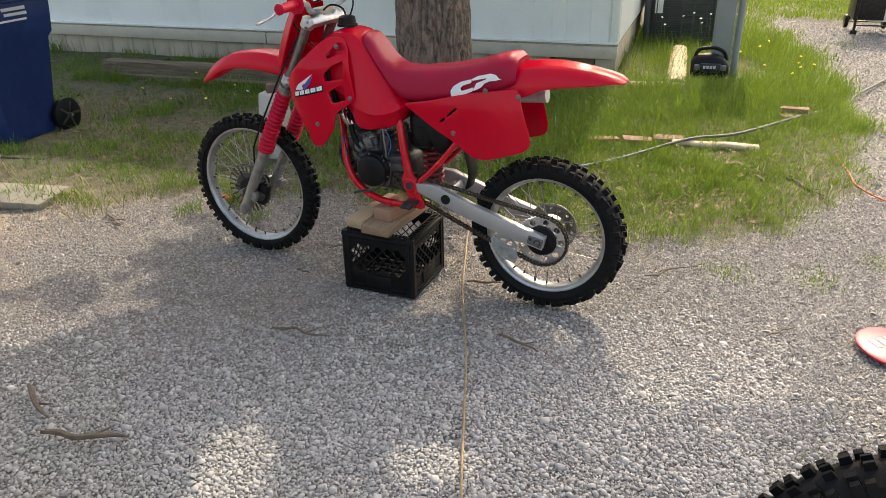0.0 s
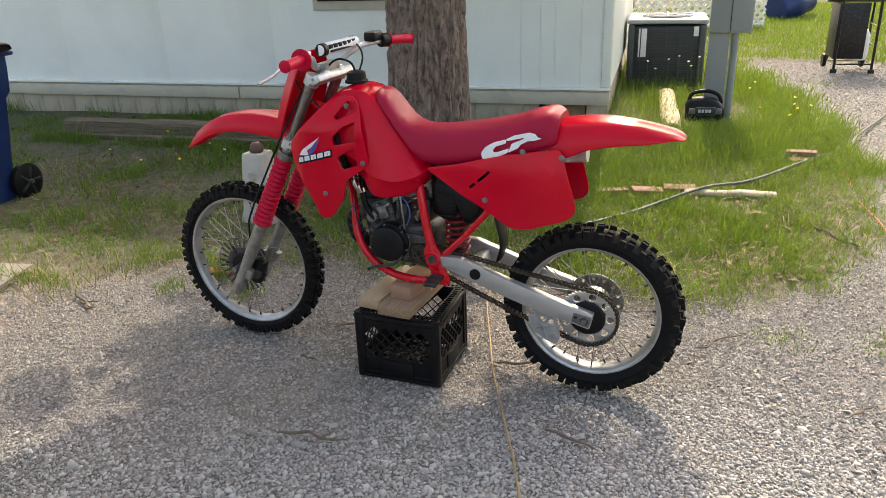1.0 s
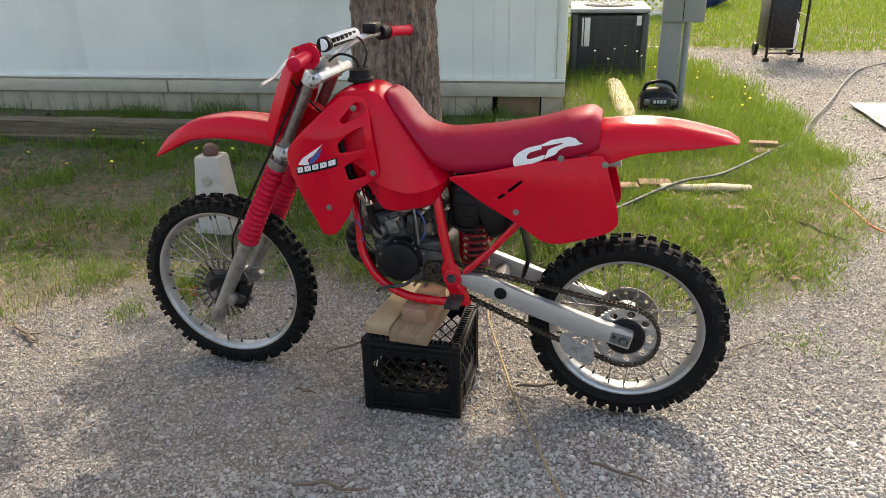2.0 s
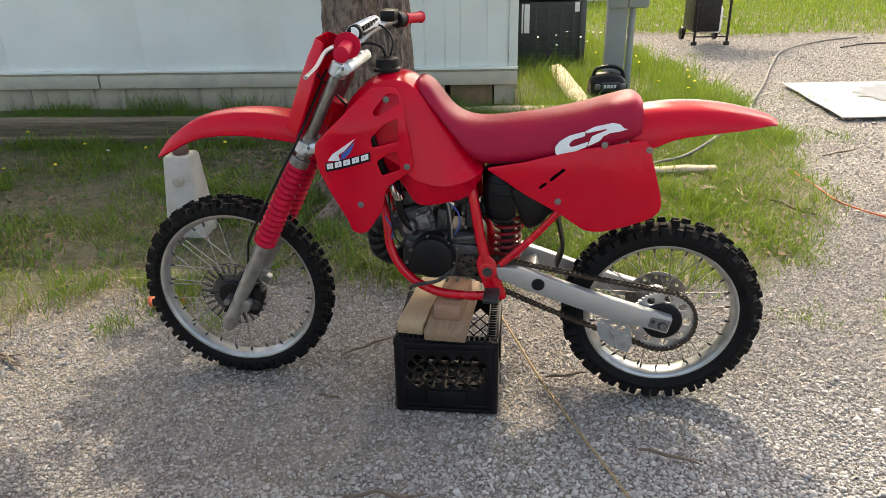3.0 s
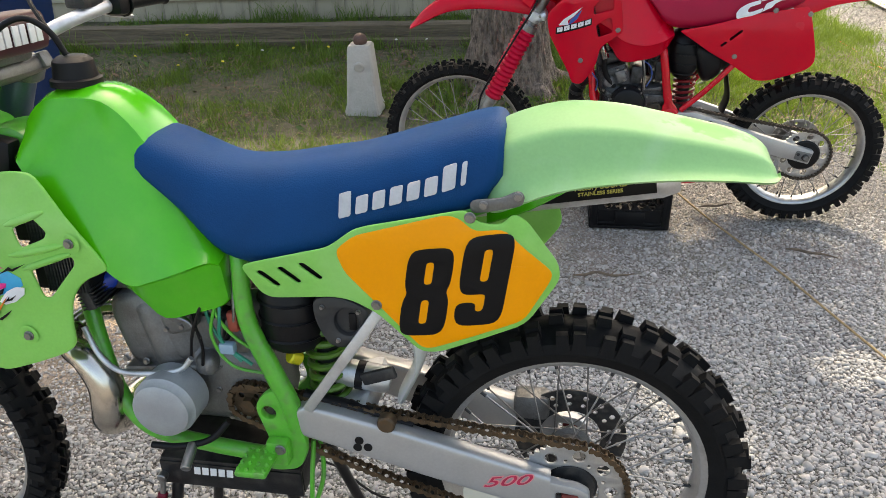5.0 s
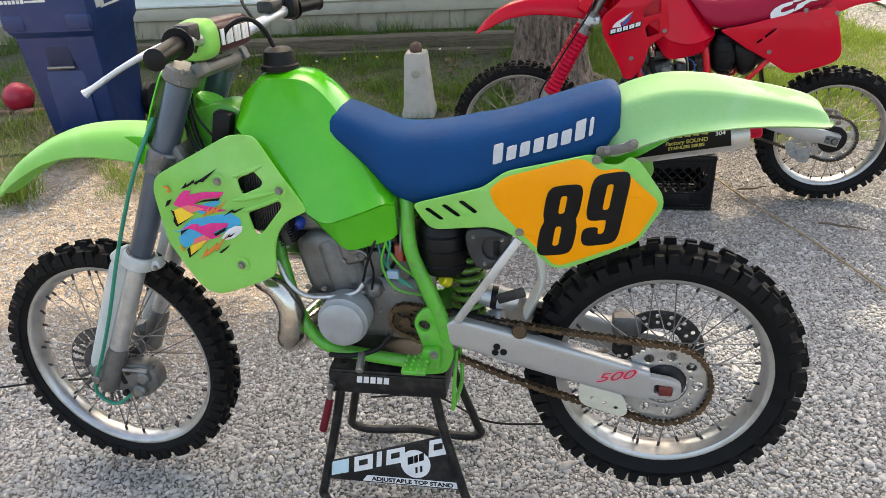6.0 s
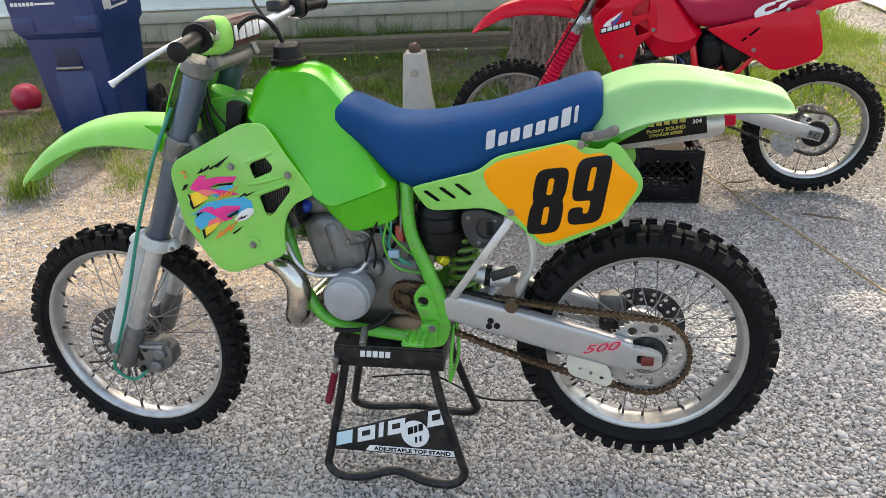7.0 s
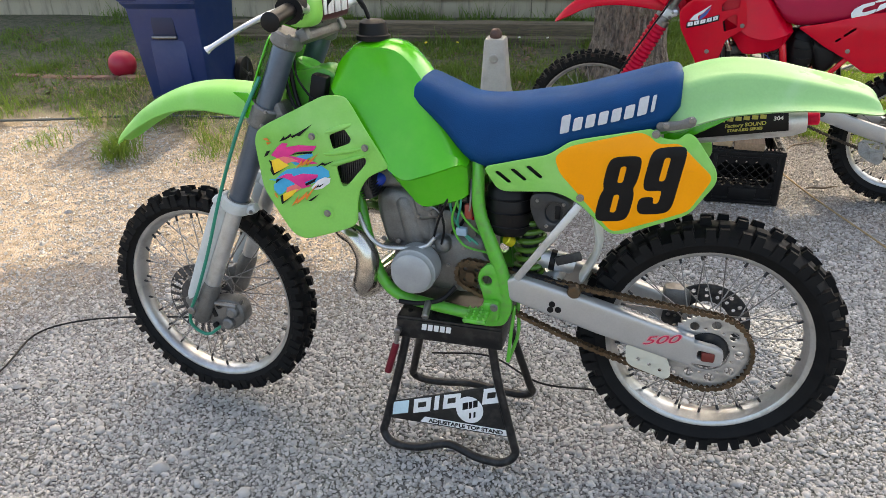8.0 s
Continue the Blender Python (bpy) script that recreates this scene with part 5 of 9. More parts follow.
    for m, pts in ((BLUE_INK, [(0.72, 0.07, 0.395), (0.668, 0.098, 0.370), (0.655, 0.1, 0.325), (0.672, 0.095, 0.282)]), (BLACK, [(0.78, 0.06, 0.42), (0.700, 0.10, 0.402), (0.640, 0.085, 0.388), (0.615, 0.06, 0.44)]), (BLACK, [(0.705, 0.08, 0.42), (0.692, 0.108, 0.345), (0.690, 0.105, 0.268), (0.672, 0.095, 0.225)]),
                   (BLUE_INK, [(0.895, 0.095, 0.335), (0.870, 0.105, 0.300), (0.875, 0.10, 0.262)]), (BLACK, [(0.885, 0.07, 0.41), (0.872, 0.11, 0.34), (0.862, 0.108, 0.272), (0.835, 0.10, 0.232)])):
        P("cable", tube(pts, 0.0026, 8), m)
    P("carb_top", cyl((0.628, 0.03, 0.355), (0.634, 0.03, 0.405), 0.025, 18, bev=0.004), ENGINE_MID)
    for x, z in ((0.648, 0.345), (0.600, 0.300), (0.640, 0.298)):
        P("carb_screw", cyl((x, 0.060, z), (x, 0.070, z), 0.005, 8), STEEL)
    P("carburettor", cyl((0.66, 0.0, 0.34), (0.57, 0.0, 0.345), 0.034, 18, bev=0.005), DARK_ENGINE)
    cb = box((0.615, 0.035, 0.335), (0.05, 0.06, 0.085), 0.012)
    P("float_bowl", cb, DARK_ENGINE)
    P("coolant_hose", tube([(0.86, 0.06, 0.46), (0.85, 0.085, 0.40), (0.84, 0.08, 0.33), (0.80, 0.07, 0.27)], 0.012, 10), BLACK)
    P("coolant_pipe", tube([(0.87, 0.10, 0.47), (0.86, 0.125, 0.44), (0.85, 0.11, 0.40)], 0.009, 10), CHROME)
    P("front_sprocket", sprocket((0.628, 0, 0.175), 0.036, 0.095, 14, ((5, 0.6, 0.005),), 0.3), CHAIN_DARK)
    P("sprocket_cover", flat([(0.69, 0.25), (0.60, 0.245), (0.59, 0.215), (0.66, 0.215), (0.675, 0.14), (0.695, 0.13)], 0.096, 0.014, bev=0.003, rad=0.012), ENGINE_MID)
    P("shift_lever", tube([(0.69, 0.11, 0.165), (0.72, 0.13, 0.135), (0.80, 0.135, 0.115), (0.81, 0.16, 0.115)], 0.006, 8), DARK_ENGINE)
    P("footpeg", box((0.55, 0.155, 0.10), (0.05, 0.085, 0.018), 0.005), DARK_ENGINE)
    P("wiring", tube([(0.70, 0.09, 0.42), (0.685, 0.10, 0.34), (0.68, 0.1, 0.27)], 0.004, 8), STEEL)
    P("exhaust_pipe", tube([(0.84, 0.0, 0.29), (0.895, 0.0, 0.290), (0.945, -0.01, 0.255), (0.955, -0.03, 0.200), (0.940, -0.05, 0.150), (0.88, -0.10, 0.12), (0.74, -0.14, 0.20), (0.60, -0.14, 0.36)], [0.022, 0.024, 0.028, 0.030, 0.032, 0.040, 0.05, 0.03], 16), BLACK, "black expansion exhaust")
    for a, b, r in (((0.936, -0.008, 0.262), (0.944, -0.010, 0.250), 0.031), ((0.952, -0.018, 0.232), (0.955, -0.022, 0.218), 0.0325), ((0.954, -0.032, 0.198), (0.951, -0.036, 0.184), 0.0335), ((0.946, -0.044, 0.166), (0.939, -0.050, 0.153), 0.035)):
        P("exhaust_wrap", cyl(a, b, r, 16, bev=0.002), DARK_ENGINE)
    P("silencer", tube([(0.52, -0.13, 0.45), (0.30, -0.125, 0.51), (0.06, -0.12, 0.535)], [0.02, 0.033, 0.030], 16, 3), ALLOY)
    # air box, shock, swingarm
    P("air_boot", saddle([(0.588, 0.47, 0.37, 0.05, 0.05), (0.566, 0.492, 0.312, 0.075, 0.08), (0.52, 0.495, 0.292, 0.085, 0.09), (0.482, 0.47, 0.325, 0.08, 0.085)]), BLACK, "black air box boot")
    for z in (0.335, 0.375, 0.415, 0.455):
        P("boot_rib", tube([(0.575, 0.062, z), (0.555, 0.082, z - 0.004), (0.520, 0.089, z - 0.006), (0.490, 0.084, z - 0.004)], 0.0032, 8), BLACK)
    P("air_box", saddle([(0.49, 0.47, 0.40, 0.10, 0.105), (0.45, 0.47, 0.295, 0.105, 0.108), (0.40, 0.47, 0.31, 0.10, 0.104), (0.37, 0.46, 0.345, 0.09, 0.09), (0.25, 0.50, 0.40, 0.09, 0.09)]), BLACK)
    sp = tube([(0.509 + 0.041 * math.cos(k * 0.9), 0.041 * math.sin(k * 0.9), 0.165 + 0.0034 * k) for k in range(48)], 0.0065, 8, 2)
    P("shock_spring", sp, mat("dark red spring", (0.20, 0.004, 0.01), 0.4, var=0.2), "dark red shock spring")
    P("shock_body", cyl((0.509, 0, 0.14), (0.509, 0, 0.36), 0.024, 16, bev=0.003), DARK_ENGINE)
    for s in (1, -1):
        side = [(0.545, 0.180), (0.462, 0.180), (0.356, 0.145), (0.268, 0.114), (0.151, 0.078), (0.044, 0.047), (-0.025, 0.026), (-0.012, -0.031), (0.057, -0.013), (0.164, 0.010), (0.273, 0.046), (0.391, 0.087), (0.518, 0.134), (0.545, 0.143)]
        a = P("swingarm", flat(side, s * 0.115 if s > 0 else -0.083, 0.032, (), 0.004, rad=0.006), SWING, "silver box-section swingarm")
        slot = [(0.043, 0.030), (-0.020, 0.017), (-0.009, -0.023), (0.051, -0.006)]
        part("axle_block", flat(slot, s * 0.1165 if s > 0 else -0.1125, 0.004, (), 0.001, rad=0.006), CAST, a)
        part("axle_washer", cyl((0.006, s * 0.115, 0.001), (0.006, s * 0.121, 0.001), 0.015, 16, bev=0.002), DARK_ENGINE, a)
        part("axle_nut", cyl((0.006, s * 0.119, 0.001), (0.006, s * 0.129, 0.001), 0.010, 6, bev=0.001), CAST, a)
        part("chain_adjuster", cyl((0.036, s * 0.116, 0.014), (0.036, s * 0.120, 0.014), 0.007, 6), DARK_ENGINE, a)
        part("pad", cyl((0.404, s * 0.113, 0.127), (0.404, s * 0.119, 0.127), 0.021, 20, bev=0.002), BLACK, a)
    P("swingarm_bridge", box((0.43, 0, 0.125), (0.05, 0.17, 0.04), 0.010, rot=Matrix.Rotation(radians(18), 4, "Y")), SWING)
    P("chain", chain((0.628, 0.175), 0.038, (0.002, -0.004), 0.106, 0.075, 0.012), CHAIN_DARK, "dull oily drive chain")
    ring = lambda x, z, r: [(x + r * math.cos(q * math.pi / 4), z + r * math.sin(q * math.pi / 4)) for q in range(8)]
    shape = [(0.209, -0.011), (0.191, 0.005), (0.142, 0.0), (0.107, -0.012), (0.099, -0.041), (0.092, -0.086), (0.103, -0.116), (0.143, -0.104), (0.195, -0.071), (0.207, -0.044)]
    holes = [ring(0.190, -0.010, 0.005), ring(0.108, -0.053, 0.005), ring(0.142, -0.095, 0.004), ring(0.186, -0.062, 0.004), [(0.172, -0.012), (0.140, -0.010), (0.152, -0.034)], [(0.128, -0.016), (0.116, -0.020), (0.118, -0.040), (0.142, -0.034)]]
    g = P("chain_guide", flat(shape, 0.10, 0.006, holes, 0.001, rad=0.010, hrad=0.003), SILVER_HAZE, "hazy cast chain guide")
    for q in (((0.155, -0.045), (0.190, -0.010)), ((0.155, -0.045), (0.108, -0.053)), ((0.155, -0.045), (0.142, -0.098)), ((0.155, -0.045), (0.188, -0.062))):
        part("rib", tube([(q[0][0], 0.102, q[0][1]), (q[1][0], 0.102, q[1][1])], 0.0035, 6), SILVER_HAZE, g)
    P("mud_flap", tube([(0.37, 0, 0.40), (0.345, 0, 0.30), (0.33, 0, 0.22), (0.345, 0, 0.155)], 0.05, 12, flat=0.16), BLACK, "black rubber mud flap")
    return t


def green_bike():
    UP = 0.447
    t = thing("green_motocross_bike", "lime green motocross bike with blue seat on a folding stand", "motorcycle", bike_pose(-1.284, 1.411, 0.447, UP, 5))
    P = lambda name, bm, m, label="", angle=40, par=t: part(name, bm, m, par, label, (0, 0, UP) if par is t else (0, 0, 0), angle)
    rear = wheel(t, "rear_wheel", (0.004, 0, -0.006), 0.338, 0.118, 0.256, UP, 48)
    part("sprocket", sprocket((0, 0, 0), 0.104, 0.082, 48, ((9, 0.74, 0.0125), (9, 0.62, 0.004)), 0.52), RIM, rear, "drilled aluminium rear sprocket")
    part("brake_disc", disc((0, 0, 0), 0.115, -0.075, ((18, 0.86, 0.006), (18, 0.70, 0.005))), DARK_ENGINE, rear)
    part("hub_carrier", cyl((0, 0.05, 0), (0, 0.078, 0), 0.052, 24, bev=0.005), DARK_ENGINE, rear)
    ST = -3.0
    front = wheel(t, "front_wheel", (1.476, 0, -0.072), 0.350, 0.090, 0.285, UP, 56, hub=0.034, steer=ST)
    part("brake_disc", disc((0, 0, 0), 0.120, 0.064, tuple((26, 0.72 + 0.08 * k, 0.0044) for k in range(4)), r_in=0.66), ENGINE_MID, front, "drilled steel front brake disc")
    for k in range(6):
        part("disc_arm", box((0.062 * math.cos(k * math.pi / 3), 0.062, 0.062 * math.sin(k * math.pi / 3)), (0.05, 0.004, 0.013), 0.001, rot=Matrix.Rotation(-k * math.pi / 3, 4, "Y")), CAST, front)
    part("disc_carrier", cyl((0, 0.05, 0), (0, 0.07, 0), 0.05, 24, bev=0.004), CAST, front)
    top, low = Vector((1.083, 0, 0.752)), Vector((1.463, 0, -0.112))
    d = (low - top).normalized()
    at = lambda s, y: top + d * s + Vector((0, y, 0))
    TOT = (low - top).length
    rk = math.degrees(math.atan2(low.x - top.x, top.z - low.z))
    for y in (0.108, -0.108):
        leg = P("fork_leg", tube([at(0.03, y), at(0.05, y), at(0.30, y), at(0.50, y), at(0.52, y)], [0.027, 0.030, 0.0305, 0.0275, 0.026], 22, 1), FORK_BLUE, "blue-grey anodised upper fork tube")
        part("slider", tube([at(0.52, y), at(0.56, y), at(0.84, y), at(0.855, y)], [0.0235, 0.0235, 0.0235, 0.02], 18, 1), ALLOY, leg, "bright fork slider")
        part("seal_collar", cyl(at(0.495, y), at(0.535, y), 0.036, 22, bev=0.004), CAST, leg)
        gc = cyl(at(0.497, y), at(0.533, y), 0.0425, 24, bev=0.004)
        box(at(0.515, y) + Vector((0.04, 0.004, 0.012)), (0.05, 0.05, 0.034), 0.012, gc, Matrix.Rotation(radians(rk), 4, "Y"))
        box(at(0.515, y) + Vector((-0.045, 0, -0.012)), (0.036, 0.034, 0.028), 0.010, gc, Matrix.Rotation(radians(rk), 4, "Y"))
        part("guard_clamp", gc, PALE_PLASTIC, leg, "milky white fork guard clamp")
        bolts(leg, 0.0045, [at(0.515, y) + Vector((-0.052, 0.018, -0.014))])
        g = flat([(-0.022, 0.0), (0.024, 0.0), (0.026, -0.06), (0.020, -0.34), (-0.012, -0.35), (-0.02, -0.28)], 0.0, 0.004, bev=0.0015, grid=0.03, bend=lambda x, z: -10 * x * x)
        place(g, 0, 0, 0, -rk)
        o = at(0.52, y) + Vector((0.042, 0.022 if y > 0 else -0.018, 0))
        bmesh.ops.translate(g, vec=o, verts=g.verts)
        part("fork_guard", g, PALE_PLASTIC, leg, "pale grey plastic fork guard")
        ft = tube([at(0.80, y), at(0.82, y), at(0.93, y), at(0.945, y)], [0.026, 0.029, 0.029, 0.02], 18, 1)
        box(at(0.88, y) + Vector((0.03, 0, 0)), (0.05, 0.046, 0.06), 0.012, ft, Matrix.Rotation(radians(rk), 4, "Y"))
        part("axle_lug", ft, CAST, leg)
    P("axle", cyl((1.476, -0.14, -0.072), (1.476, 0.138, -0.072), 0.012, 14, bev=0.002), STEEL)
    for s, nm, th in ((0.02, "upper_clamp", 0.032), (0.235, "lower_clamp", 0.05)):
        bm = box(at(s, 0) + Vector((-0.025, 0, 0.0)), (0.06, 0.22, th), 0.012, rot=Matrix.Rotation(radians(rk), 4, "Y"))
        for y in (0.108, -0.108):
            cyl(at(s - th * 0.6, y), at(s + th * 0.6, y), 0.041, 22, bm, bev=0.005)
            box(at(s, y) + Vector((-0.045, 0, 0.01)), (0.03, 0.03, th), 0.006, bm, Matrix.Rotation(radians(rk), 4, "Y"))
        c = P(nm, bm, CAST, "cast aluminium fork clamp")
        bolts(c, 0.004, [at(s, 0.108) + d * th * k + Vector((-0.02, 0.038, 0)) for k in (-0.4, 0.4)])
    cal = P("brake_caliper", flat([(1.448, -0.062), (1.405, -0.034), (1.345, -0.030), (1.312, -0.052), (1.310, -0.100), (1.348, -0.132), (1.392, -0.142), (1.432, -0.122)], 0.112, 0.052, bev=0.008, rad=0.02), CAST, "cast front brake caliper")
    for x, z in ((1.345, -0.066), (1.362, -0.106)):
        part("piston_cover", lathe([(0.0, 0.020), (0.012, 0.020), (0.018, 0.015), (0.020, 0.0)], (x, 0.110, z), "Y", 20), CAST, cal)
    part("slide_pin", cyl((1.330, 0.118, -0.046), (1.402, 0.118, -0.044), 0.007, 12, bev=0.002), STEEL, cal)
    part("pad_slot", box((1.412, 0.112, -0.078), (0.014, 0.006, 0.034), 0.002, rot=Matrix.Rotation(radians(20), 4, "Y")), BLACK, cal)
    for x, z in ((1.428, -0.068), (1.408, -0.118), (1.388, -0.052)):
        part("caliper_bolt", cyl((x, 0.110, z), (x, 0.124, z), 0.008, 8, bev=0.001), BLACK, cal)
    part("bleed_nipple", cyl((1.318, 0.108, -0.040), (1.306, 0.116, -0.022), 0.004, 8), STEEL, cal)
    P("brake_hose", tube([(1.17, 0.125, 0.64), (1.225, 0.155, 0.52), (1.30, 0.16, 0.34), (1.375, 0.155, 0.14), (1.44, 0.14, 0.0), (1.485, 0.125, -0.08), (1.49, 0.12, -0.13), (1.44, 0.12, -0.155), (1.39, 0.105, -0.12)], 0.005, 10), GREEN_CABLE, "teal braided brake hose")
    P("hose_guide", flat([(1.245, 0.60), (1.21, 0.575), (1.225, 0.545), (1.205, 0.53), (1.18, 0.56), (1.20, 0.60)], 0.14, 0.004, bev=0.001, rad=0.006), GREEN)
    # bars
    hb = P("handlebar", tube([(0.965, 0.415, 0.812), (0.985, 0.29, 0.822), (1.01, 0.17, 0.815), (1.045, 0.09, 0.785), (1.05, 0, 0.78), (1.045, -0.09, 0.785), (1.0, -0.17, 0.815), (0.975, -0.29, 0.832), (0.945, -0.41, 0.835)], 0.0135, 16), ALLOY, "silver tapered handlebar")
    part("grip", grip((0.983, 0.30, 0.822), (0.965, 0.42, 0.812), 0.031), BLACK, hb, "black rubber grip")
    part("grip", grip((0.973, -0.30, 0.832), (0.945, -0.415, 0.835), 0.030), BLACK, hb, "black rubber grip")
    bp = part("bar_pad", saddle([(-0.085, 0.028, -0.030, 0.02, 0.022), (-0.078, 0.036, -0.036, 0.028, 0.030), (0.078, 0.036, -0.036, 0.028, 0.030), (0.085, 0.028, -0.03, 0.02, 0.022)], p=4), mat("maroon pad vinyl", (0.055, 0.012, 0.016), 0.4, var=0.2), hb, "maroon and white handlebar pad")
    bp.matrix_basis = Matrix.Translation((1.035, 0.0, 0.806)) @ Matrix.Rotation(radians(90), 4, "Z")
    for k in range(7):
        part("pad_print", box((1.003 - 0.002 * (k % 2), 0.066 - 0.021 * k, 0.806), (0.004, 0.015, 0.034), 0.001), WHITE_INK, hb)
    g = saddle([(-0.034, 0.024, -0.03, 0.026, 0.028), (-0.022, 0.042, -0.042, 0.037, 0.039), (0.026, 0.040, -0.042, 0.036, 0.038), (0.040, 0.022, -0.028, 0.022, 0.024)], p=3)
    o = part("pad_end", g, LIME, hb, "lime green end of the handlebar pad")
    o.matrix_basis = Matrix.Translation((1.035, 0.118, 0.808)) @ Matrix.Rotation(radians(90), 4, "Z")
    part("clutch_perch", box((1.0, 0.225, 0.835), (0.035, 0.05, 0.036), 0.008), DARK_ENGINE, hb)
    part("clutch_lever", tube([(1.01, 0.235, 0.825), (1.045, 0.28, 0.81), (1.09, 0.32, 0.785), (1.15, 0.345, 0.748), (1.165, 0.352, 0.738)], [0.009, 0.009, 0.0075, 0.0075, 0.012], 12, flat=0.75), ALLOY, hb, "silver clutch lever with ball end")
    part("throttle_housing", box((0.975, -0.275, 0.835), (0.05, 0.045, 0.055), 0.014), BLACK, hb)
    part("master_cylinder", box((1.0, -0.21, 0.845), (0.045, 0.07, 0.03), 0.008), DARK_ENGINE, hb)
    part("brake_lever", tube([(1.0, -0.22, 0.83), (1.03, -0.30, 0.81), (1.02, -0.40, 0.79)], [0.008, 0.006, 0.007], 10, flat=0.7), ALLOY, hb)
    part("bar_clamp", box((1.05, 0, 0.775), (0.05, 0.13, 0.04), 0.01), CAST, hb)
    P("throttle_cable", tube([(0.98, -0.25, 0.85), (1.02, -0.16, 0.885), (1.0, -0.05, 0.87), (0.93, 0.0, 0.80)], 0.004, 8), BLACK)
    P("breather_hose", tube([(0.915, 0, 0.775), (0.93, 0.01, 0.815), (0.96, 0.03, 0.84), (1.0, 0.05, 0.82), (1.02, 0.06, 0.77)], 0.0055, 10), BLACK)
    # front plate behind the forks' top, seen from behind
    pl = flat([(-0.11, 0.0), (0.11, 0.0), (0.135, 0.13), (0.115, 0.215), (0.03, 0.235), (-0.03, 0.235), (-0.115, 0.215), (-0.135, 0.13)], 0, 0.005, bev=0.002, grid=0.03, bend=lambda x, z: -1.2 * x * x)
    bmesh.ops.transform(pl, matrix=Matrix.Translation((1.245, 0, 0.545)) @ Matrix.Rotation(radians(-24), 4, "Y") @ Matrix.Rotation(radians(-90), 4, "Z"), verts=pl.verts)
    P("front_plate", pl, GREEN, "green front number plate")
    P("front_fender", fender([(1.715, 0.405, 0.40, 0.03), (1.69, 0.44, 0.415, 0.052), (1.61, 0.511, 0.466, 0.064), (1.51, 0.562, 0.513, 0.072), (1.41, 0.590, 0.532, 0.078), (1.30, 0.596, 0.525, 0.08), (1.19, 0.58, 0.508, 0.078), (1.10, 0.55, 0.50, 0.06)]), LIME, "pale lime front mudguard")
    rf = P("rear_fender", fender([(0.165, 0.668, 0.566, 0.100), (0.14, 0.692, 0.570, 0.108), (0.06, 0.716, 0.604, 0.112), (-0.03, 0.716, 0.622, 0.112), (-0.12, 0.700, 0.630, 0.108), (-0.20, 0.683, 0.630, 0.102), (-0.240, 0.670, 0.627, 0.096), (-0.262, 0.655, 0.626, 0.088), (-0.272, 0.638, 0.628, 0.074), (-0.275, 0.628, 0.631, 0.055)], n=30, shoulder=0.72), LIME_WORN, "faded pale lime rear mudguard", 75)
    rf.location.z -= 0.010
    # tank
    tb = tank_body([(1.005, 0.640, 0.632, 0.615, 0.60, 0.05, 0.06, 0.05), (0.985, 0.690, 0.665, 0.62, 0.585, 0.06, 0.095, 0.08), (0.945, 0.732, 0.69, 0.57, 0.54, 0.062, 0.112, 0.10), (0.885, 0.742, 0.69, 0.49, 0.46, 0.066, 0.125, 0.11),
                                   (0.83, 0.738, 0.685, 0.425, 0.406, 0.07, 0.135, 0.12), (0.785, 0.706, 0.65, 0.402, 0.360, 0.075, 0.142, 0.12), (0.745, 0.650, 0.60, 0.412, 0.324, 0.08, 0.142, 0.12), (0.69, 0.555, 0.525, 0.432, 0.335, 0.085, 0.138, 0.115),
                                   (0.645, 0.48, 0.468, 0.448, 0.348, 0.08, 0.13, 0.11), (0.628, 0.462, 0.455, 0.44, 0.36, 0.07, 0.115, 0.10)])
    for v in tb.verts:
        v.co.z -= 0.015 * smooth(0.46, 0.66, v.co.z)
    tk = P("fuel_tank", tb, GREEN, "glossy bright green fuel tank", 24)
    part("filler_cap", lathe([(0.0, 0.036), (0.024, 0.036), (0.034, 0.028), (0.038, 0.0), (0.044, -0.003), (0.044, -0.014)], (0.905, 0, 0.738), "Z", 24), BLACK, tk, "black filler cap")
    seat = P("seat", saddle([(0.80, 0.628, 0.606, 0.05, 0.06), (0.785, 0.652, 0.60, 0.065, 0.085), (0.755, 0.664, 0.578, 0.072, 0.098), (0.70, 0.644, 0.532, 0.078, 0.11), (0.625, 0.618, 0.452, 0.082, 0.122), (0.54, 0.619, 0.440, 0.086, 0.126),
                             (0.45, 0.634, 0.462, 0.088, 0.126), (0.385, 0.645, 0.495, 0.088, 0.126), (0.27, 0.679, 0.532, 0.09, 0.125), (0.185, 0.705, 0.560, 0.09, 0.122), (0.155, 0.706, 0.598, 0.086, 0.115), (0.142, 0.694, 0.612, 0.075, 0.10)], p=3.2), BLUE_SEAT, "blue padded seat with silver print")
    seat.location.z -= 0.014
    # plain silver bars in place of the maker's name
    x0, z0, dx, dz = 0.404, 0.556, -0.0283, 0.0087
    for k in range(8):
        hgt, wd = (0.042, 0.030, 0.030, 0.030, 0.030, 0.030, 0.041, 0.038)[k], 0.0205 if k < 7 else 0.008
        x, z = x0 + dx * k, z0 + dz * k
        up = wd * 0.31
        q = flat([(x, z), (x - 0.003, z + hgt), (x - wd - 0.003, z + hgt + up), (x - wd, z + up)], 0, 0.0012, bev=0.0002, rad=0.004, grid=0.01)
        for v in q.verts:
            zz = v.co.z - (0.560 + (0.398 - v.co.x) * 0.32)
            v.co.y += 0.1255 - 0.10 * max(0, zz - 0.004) - 0.018 * smooth(0.24, 0.17, v.co.x)
        part("letter_bar", q, SILVER_INK, seat)
